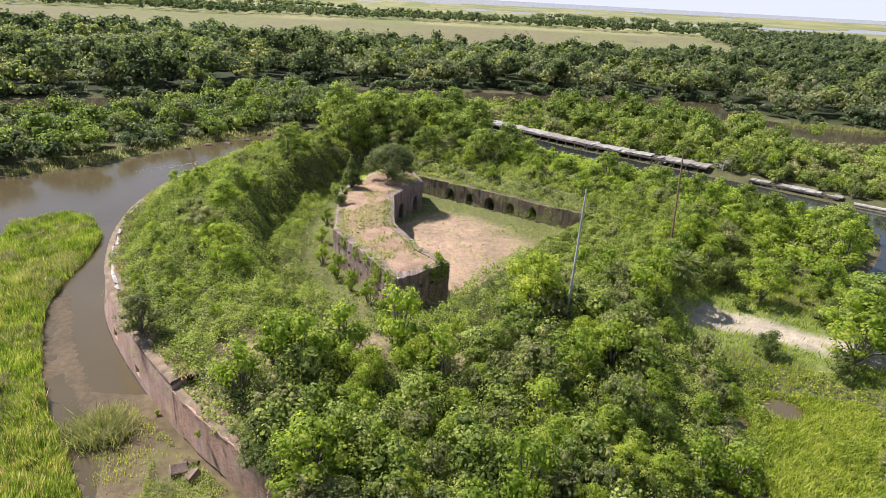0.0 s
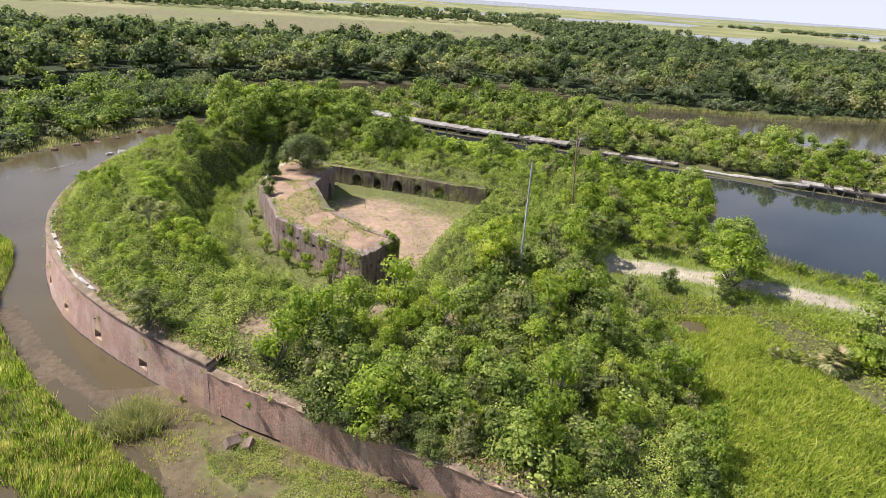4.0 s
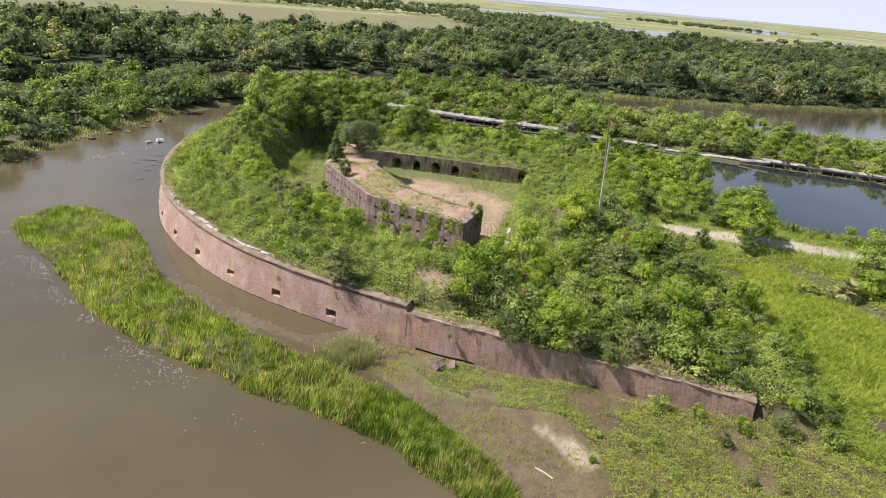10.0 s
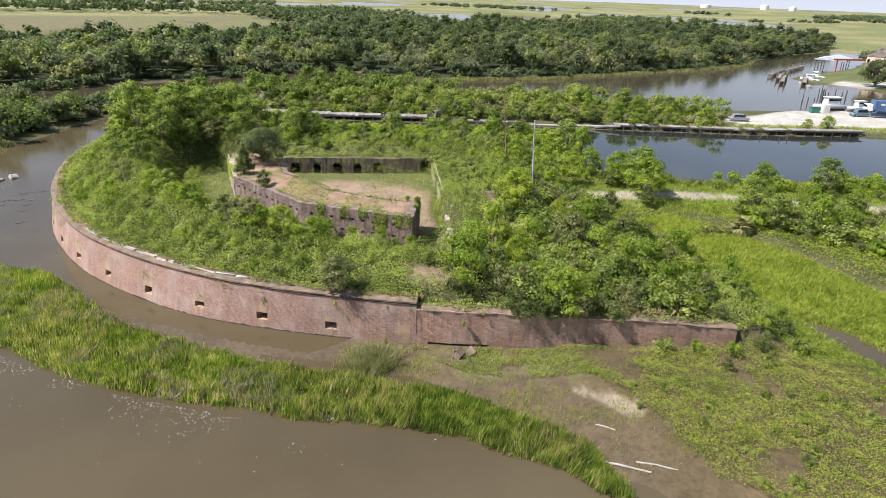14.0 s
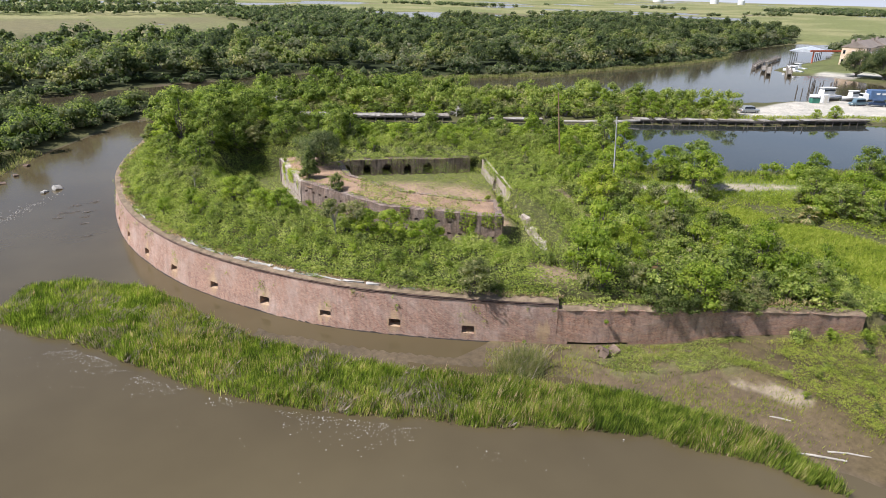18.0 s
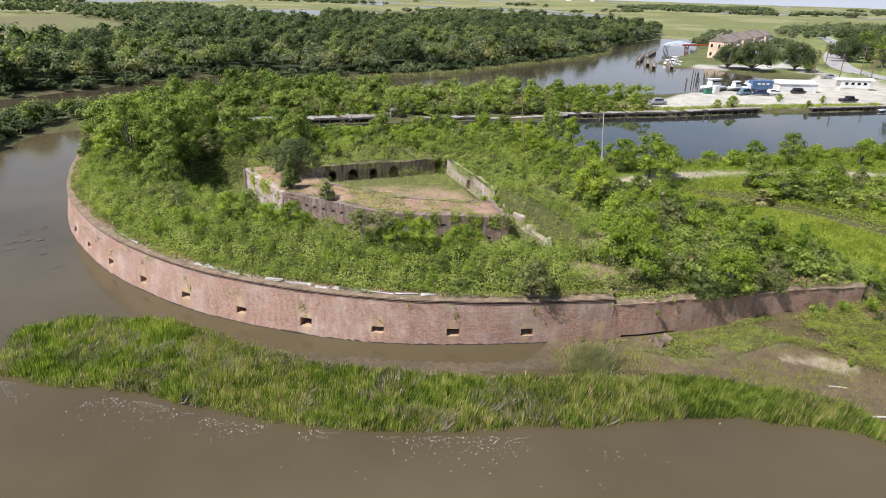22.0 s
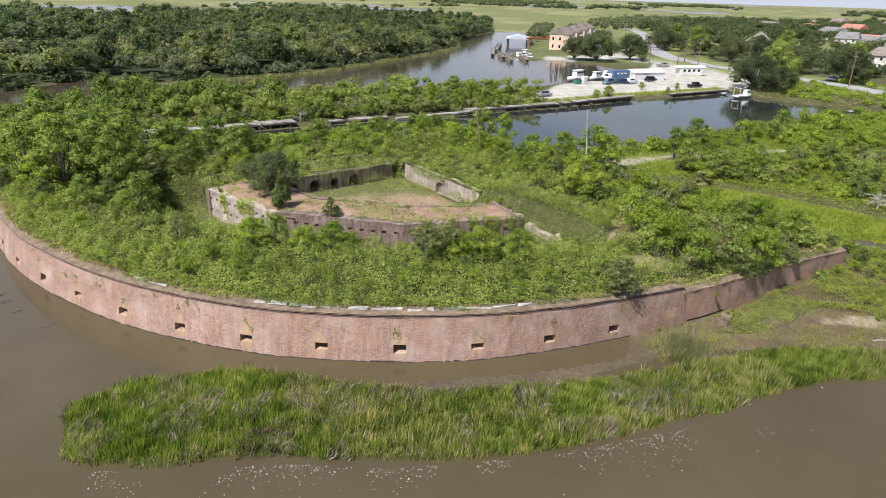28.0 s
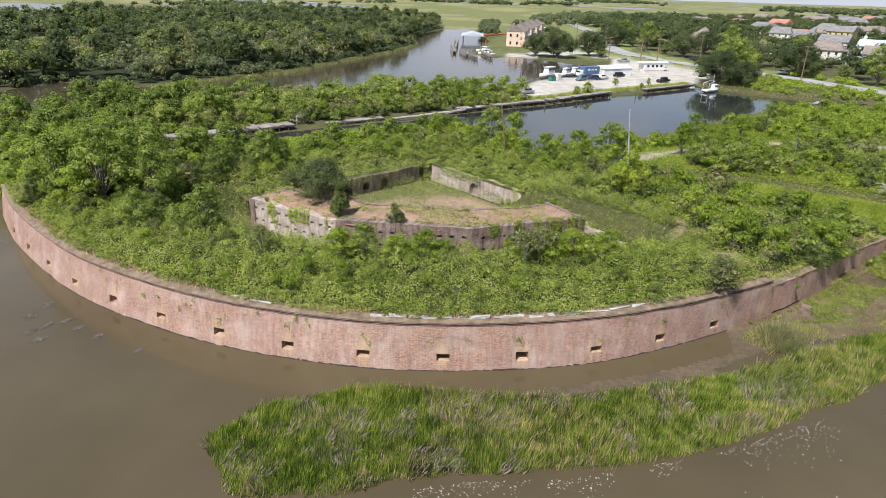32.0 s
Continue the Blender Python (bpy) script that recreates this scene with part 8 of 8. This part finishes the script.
shed = thing("shed", "long low white metal shed on the gravel lot", "shed", pose(172, 45.0, 0.9, 0, 0, -52))
part("wall", block((12.5, 6.5, 2.8), (0, 0, 1.4), bevel=0.04), WHITE, shed)
part("roof", gable(12.5, 6.5, 0.9, 0.25, 2.8), WHITE, shed)
part("roller_door", block((0.1, 2.6, 2.3), (-6.27, -1.2, 1.15), bevel=0.02), CREAM, shed)
part("roller_door", block((0.1, 1.4, 2.1), (-6.27, 1.8, 1.05), bevel=0.02), CREAM, shed)
trailer = thing("trailer_home", "white trailer home with a covered end porch", "trailer", pose(192.5, 29.5, 0.95, 0, 0, -58))
body = part("body", block((9.5, 3.2, 2.7), (0, 0, 1.9), bevel=0.08), WHITE, trailer)
openings_on(1, body, 8, 3.2, 2.1, 3, (1.0, 0.8), CREAM)
openings_on(-1, body, 8, 3.2, 2.1, 4, (1.0, 0.8), CREAM)
part("roof", gable(12.0, 3.4, 0.5, 0.15, 3.3), WHITE, trailer)
for sy in (-1.4, 1.4):
    bar("porch_post", [(6.4, sy, 0.1), (6.4, sy, 3.3)], [0.07, 0.07], WHITE, trailer, 6)
part("porch_rail", block((2.2, 3.0, 0.9), (5.8, 0, 0.9), bevel=0.03), CREAM, trailer)
part("skirt", block((9.3, 3.0, 0.6), (0, 0, 0.3), bevel=0.02), CREAM, trailer)
motorhome = thing("motorhome", "long white motorhome parked on a lawn", "motorhome", pose(266, -27, level_at(266, -27), 0, 0, 115))
body = part("body", block((10.5, 2.6, 2.9), (0, 0, 1.95), bevel=0.15), WHITE, motorhome)
openings_on(1, body, 9, 2.6, 2.4, 4, (1.1, 0.7), CREAM)
openings_on(-1, body, 9, 2.6, 2.4, 4, (1.1, 0.7), CREAM)
part("stripe", block((10.3, 2.64, 0.22), (0, 0, 1.4), bevel=0.02), ROOF_BROWN, motorhome)
for sx in (-3.2, 3.4):
    for sy in (-1.1, 1.1):
        v, f = tube([(sx, sy - 0.15, 0.45), (sx, sy + 0.15, 0.45)], [0.45, 0.45], 12)
        child("wheel", mesh_of("wheel", v, f, TYRE, smooth=True), motorhome)

# the road
road_line = smooth_line(ROAD, 14)
verts, faces = [], []
for i, (x, y) in enumerate(road_line):
    a, b = road_line[max(i - 1, 0)], road_line[min(i + 1, len(road_line) - 1)]
    d = (b - a) / np.linalg.norm(b - a)
    for o in (-5.0, -1.7, 1.7, 5.0):
        px, py = x - d[1] * o, y + d[0] * o
        verts.append((px, py, max(level_at(px, py), 0.2) + 0.10))
for i in range(len(road_line) - 1):
    for j in range(3):
        faces.append((i * 4 + j, i * 4 + j + 1, (i + 1) * 4 + j + 1, (i + 1) * 4 + j))
tagged(new("road", mesh_of("road", verts, faces, ASPHALT)), "worn grey two-lane road curving past the marina", "road", kind="structure")


def utility_pole(x, y, tall, turn, lamp=False):
    p = thing("utility_pole", "brown timber utility pole with crossarms" + (" and a street lamp" if lamp else ""), "utility pole", pose(x, y, level_at(x, y) - 0.5, 0, 0, turn), "poles along the road")
    bar("shaft", [(0, 0, 0), (0, 0, tall + 0.5)], [0.2, 0.13], POLE_RUST, p, 8)
    for z in (tall - 0.4, tall - 2.0):
        arm = part("crossarm", block((2.6, 0.14, 0.16), (0, 0.12, z + 0.5), bevel=0.02), POLE_RUST, p)
        for sx in (-1.1, -0.45, 0.45, 1.1):
            part("insulator", block((0.1, 0.1, 0.2), (sx, 0.12, z + 0.68), bevel=0.02), COPING, arm)
    if lamp:
        bar("lamp_arm", [(0, 0, tall - 3), (1.8, 0, tall - 2.6)], [0.05, 0.04], POLE_GREY, p, 6)
        part("lamp_head", block((0.6, 0.25, 0.15), (2.0, 0, tall - 2.6), bevel=0.03), POLE_GREY, p)
    return p


POLES = [(194.5, 34, 11), (218.5, 25.5, 12), (233, 45, 10), (207, -5, 12), (250, 30, 11), (290, 46, 11), (335, 62, 11), (192, -24, 12), (172, -52, 12), (390, 76, 11), (262, 2, 11)]
for k, (x, y, tl) in enumerate(POLES):
    utility_pole(x, y, tl, 30 * k, k % 3 == 0)
WIRE = plain("black_cable", (0.02, 0.02, 0.02), (0.04, 0.04, 0.04), 1.0, 0.6, 0, 0)
for a, b in ((0, 1), (1, 3), (3, 7), (7, 8), (1, 4), (4, 5), (5, 6), (6, 9)):
    (x0, y0, t0), (x1, y1, t1) = POLES[a], POLES[b]
    for dz in (0.3, -1.3):
        pts = [(x0 + (x1 - x0) * u, y0 + (y1 - y0) * u, 0.7 + t0 + (t1 - t0) * u + dz - 1.2 * 4 * u * (1 - u)) for u in np.linspace(0, 1, 9)]
        tagged(bar("cable", pts, [0.025] * 9, WIRE, sides=4), "thin black overhead cable between poles", "cable")

grass([(103, 64), (127, 47.5), (138, 36.5), (158, 19), (160, 22), (140, 41), (129, 52), (106, 70), (98, 76), (96, 72)], 14, 530, 0.6, 0.07, "verge_grass", MARSH, "rough grass between the wharf and the gravel")
# trees of the town
for x, y, k, sc in ((236, 78, OAK, 1.9), (233, 68, OAK, 2.3), (243, 70, DK, 2.0), (250, 54, OAK, 2.2), (246, 48, DK, 2.0), (320, 39, OAK, 2.2), (338, 43, OAK, 2.0), (229, -13, OAK, 2.1), (143, 44.5, B1, 0.5), (139.6, 36.8, GY, 0.5), (123, 53, B1, 0.75), (119, 56, B1, 0.55), (102, 73, B1, 0.95), (147, 34, B2, 0.4), (164, 10.0, OAK, 2.2), (159, 4, OAK, 1.6), (170, 3, MID, 2.0), (205, -26, OAK, 2.4), (199, -30, DK, 2.0), (190, -37, DK, 2.0), (182, -46, MID, 1.9), (221, -11, DK, 2.0), (226, -4, MID, 1.7), (267, 9, OAK, 2.2), (280, 16, DK, 2.2), (300, 24, MID, 2.0), (322, 30, DK, 2.1), (345, 34, MID, 1.9), (292, -4, OAK, 2.2), (310, -20, MID, 1.9), (240, -30, DK, 1.9), (250, -38, MID, 1.7), (176, -60, B1, 1.8), (200, -64, MID, 1.8)):
    plant(k, x, y, sc, label="shade tree beside the marina road")
HOUSES = [o for o in scene.objects if o.name.startswith(("house", "apartment_row", "motorhome"))]
free = lambda x, y: np.min(np.stack([np.hypot(x - o.location.x, y - o.location.y) for o in HOUSES]), 0) > 12
street = lambda x, y: step(7, 9, to_line(ROAD, x, y)) * free(x, y) * step(0, 3, -inside(LOT, x, y))
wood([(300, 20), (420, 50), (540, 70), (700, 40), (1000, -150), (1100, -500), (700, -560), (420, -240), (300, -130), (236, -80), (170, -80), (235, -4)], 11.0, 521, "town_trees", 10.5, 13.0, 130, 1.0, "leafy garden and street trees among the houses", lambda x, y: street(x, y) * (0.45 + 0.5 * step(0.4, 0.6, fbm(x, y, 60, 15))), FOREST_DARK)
wood([(252, 78), (300, 70), (420, 78), (520, 110), (520, 150), (440, 138), (330, 118), (400, 96), (290, 80)], 8.0, 522, "town_trees", 7.0, 8.0, 120, 1.1, "leafy trees behind the apartments", lambda x, y: street(x, y) * (np.hypot(x - 330, y - 100) > 0) * step(6, 9, np.abs(y - 95 - (x - 287) * 0.14)))
wood([(128, -46), (140, -34), (147, -4), (160, 6), (186, 2), (206, 4), (216, -12), (192, -36), (150, -54), (120, -72)], 4.4, 523, "scrub", 2.6, 4.4, 120, 0.6, "green scrub along the pond's far bank", lambda x, y: step(6, 8, to_line(ROAD, x, y)), LEAF)
wood([(520, 100), (700, 120), (900, 60), (1000, -100), (900, -80), (700, 30), (540, 70)], 13.0, 524, "town_trees", 8.0, 11.0, 60, 2.0, "far line of trees beyond the town")

for k, (x, y, r, hh) in enumerate(((3300, 1500, 20, 22), (3330, 1380, 16, 18), (3200, 1750, 26, 14))):
    tank = thing("storage_tank", "distant white storage tank on the horizon", "tank", pose(x, y, 0))
    v, f = tube([(0, 0, 0), (0, 0, hh)], [r, r], 20)
    child("shell", mesh_of("shell", v, f, WHITE, smooth=True), tank)
    lid = bmesh.new()
    bmesh.ops.create_cone(lid, cap_ends=True, segments=20, radius1=r, radius2=r * 0.2, depth=3, matrix=pose(0, 0, hh + 1.5))
    part("dome", lid, WHITE, tank)
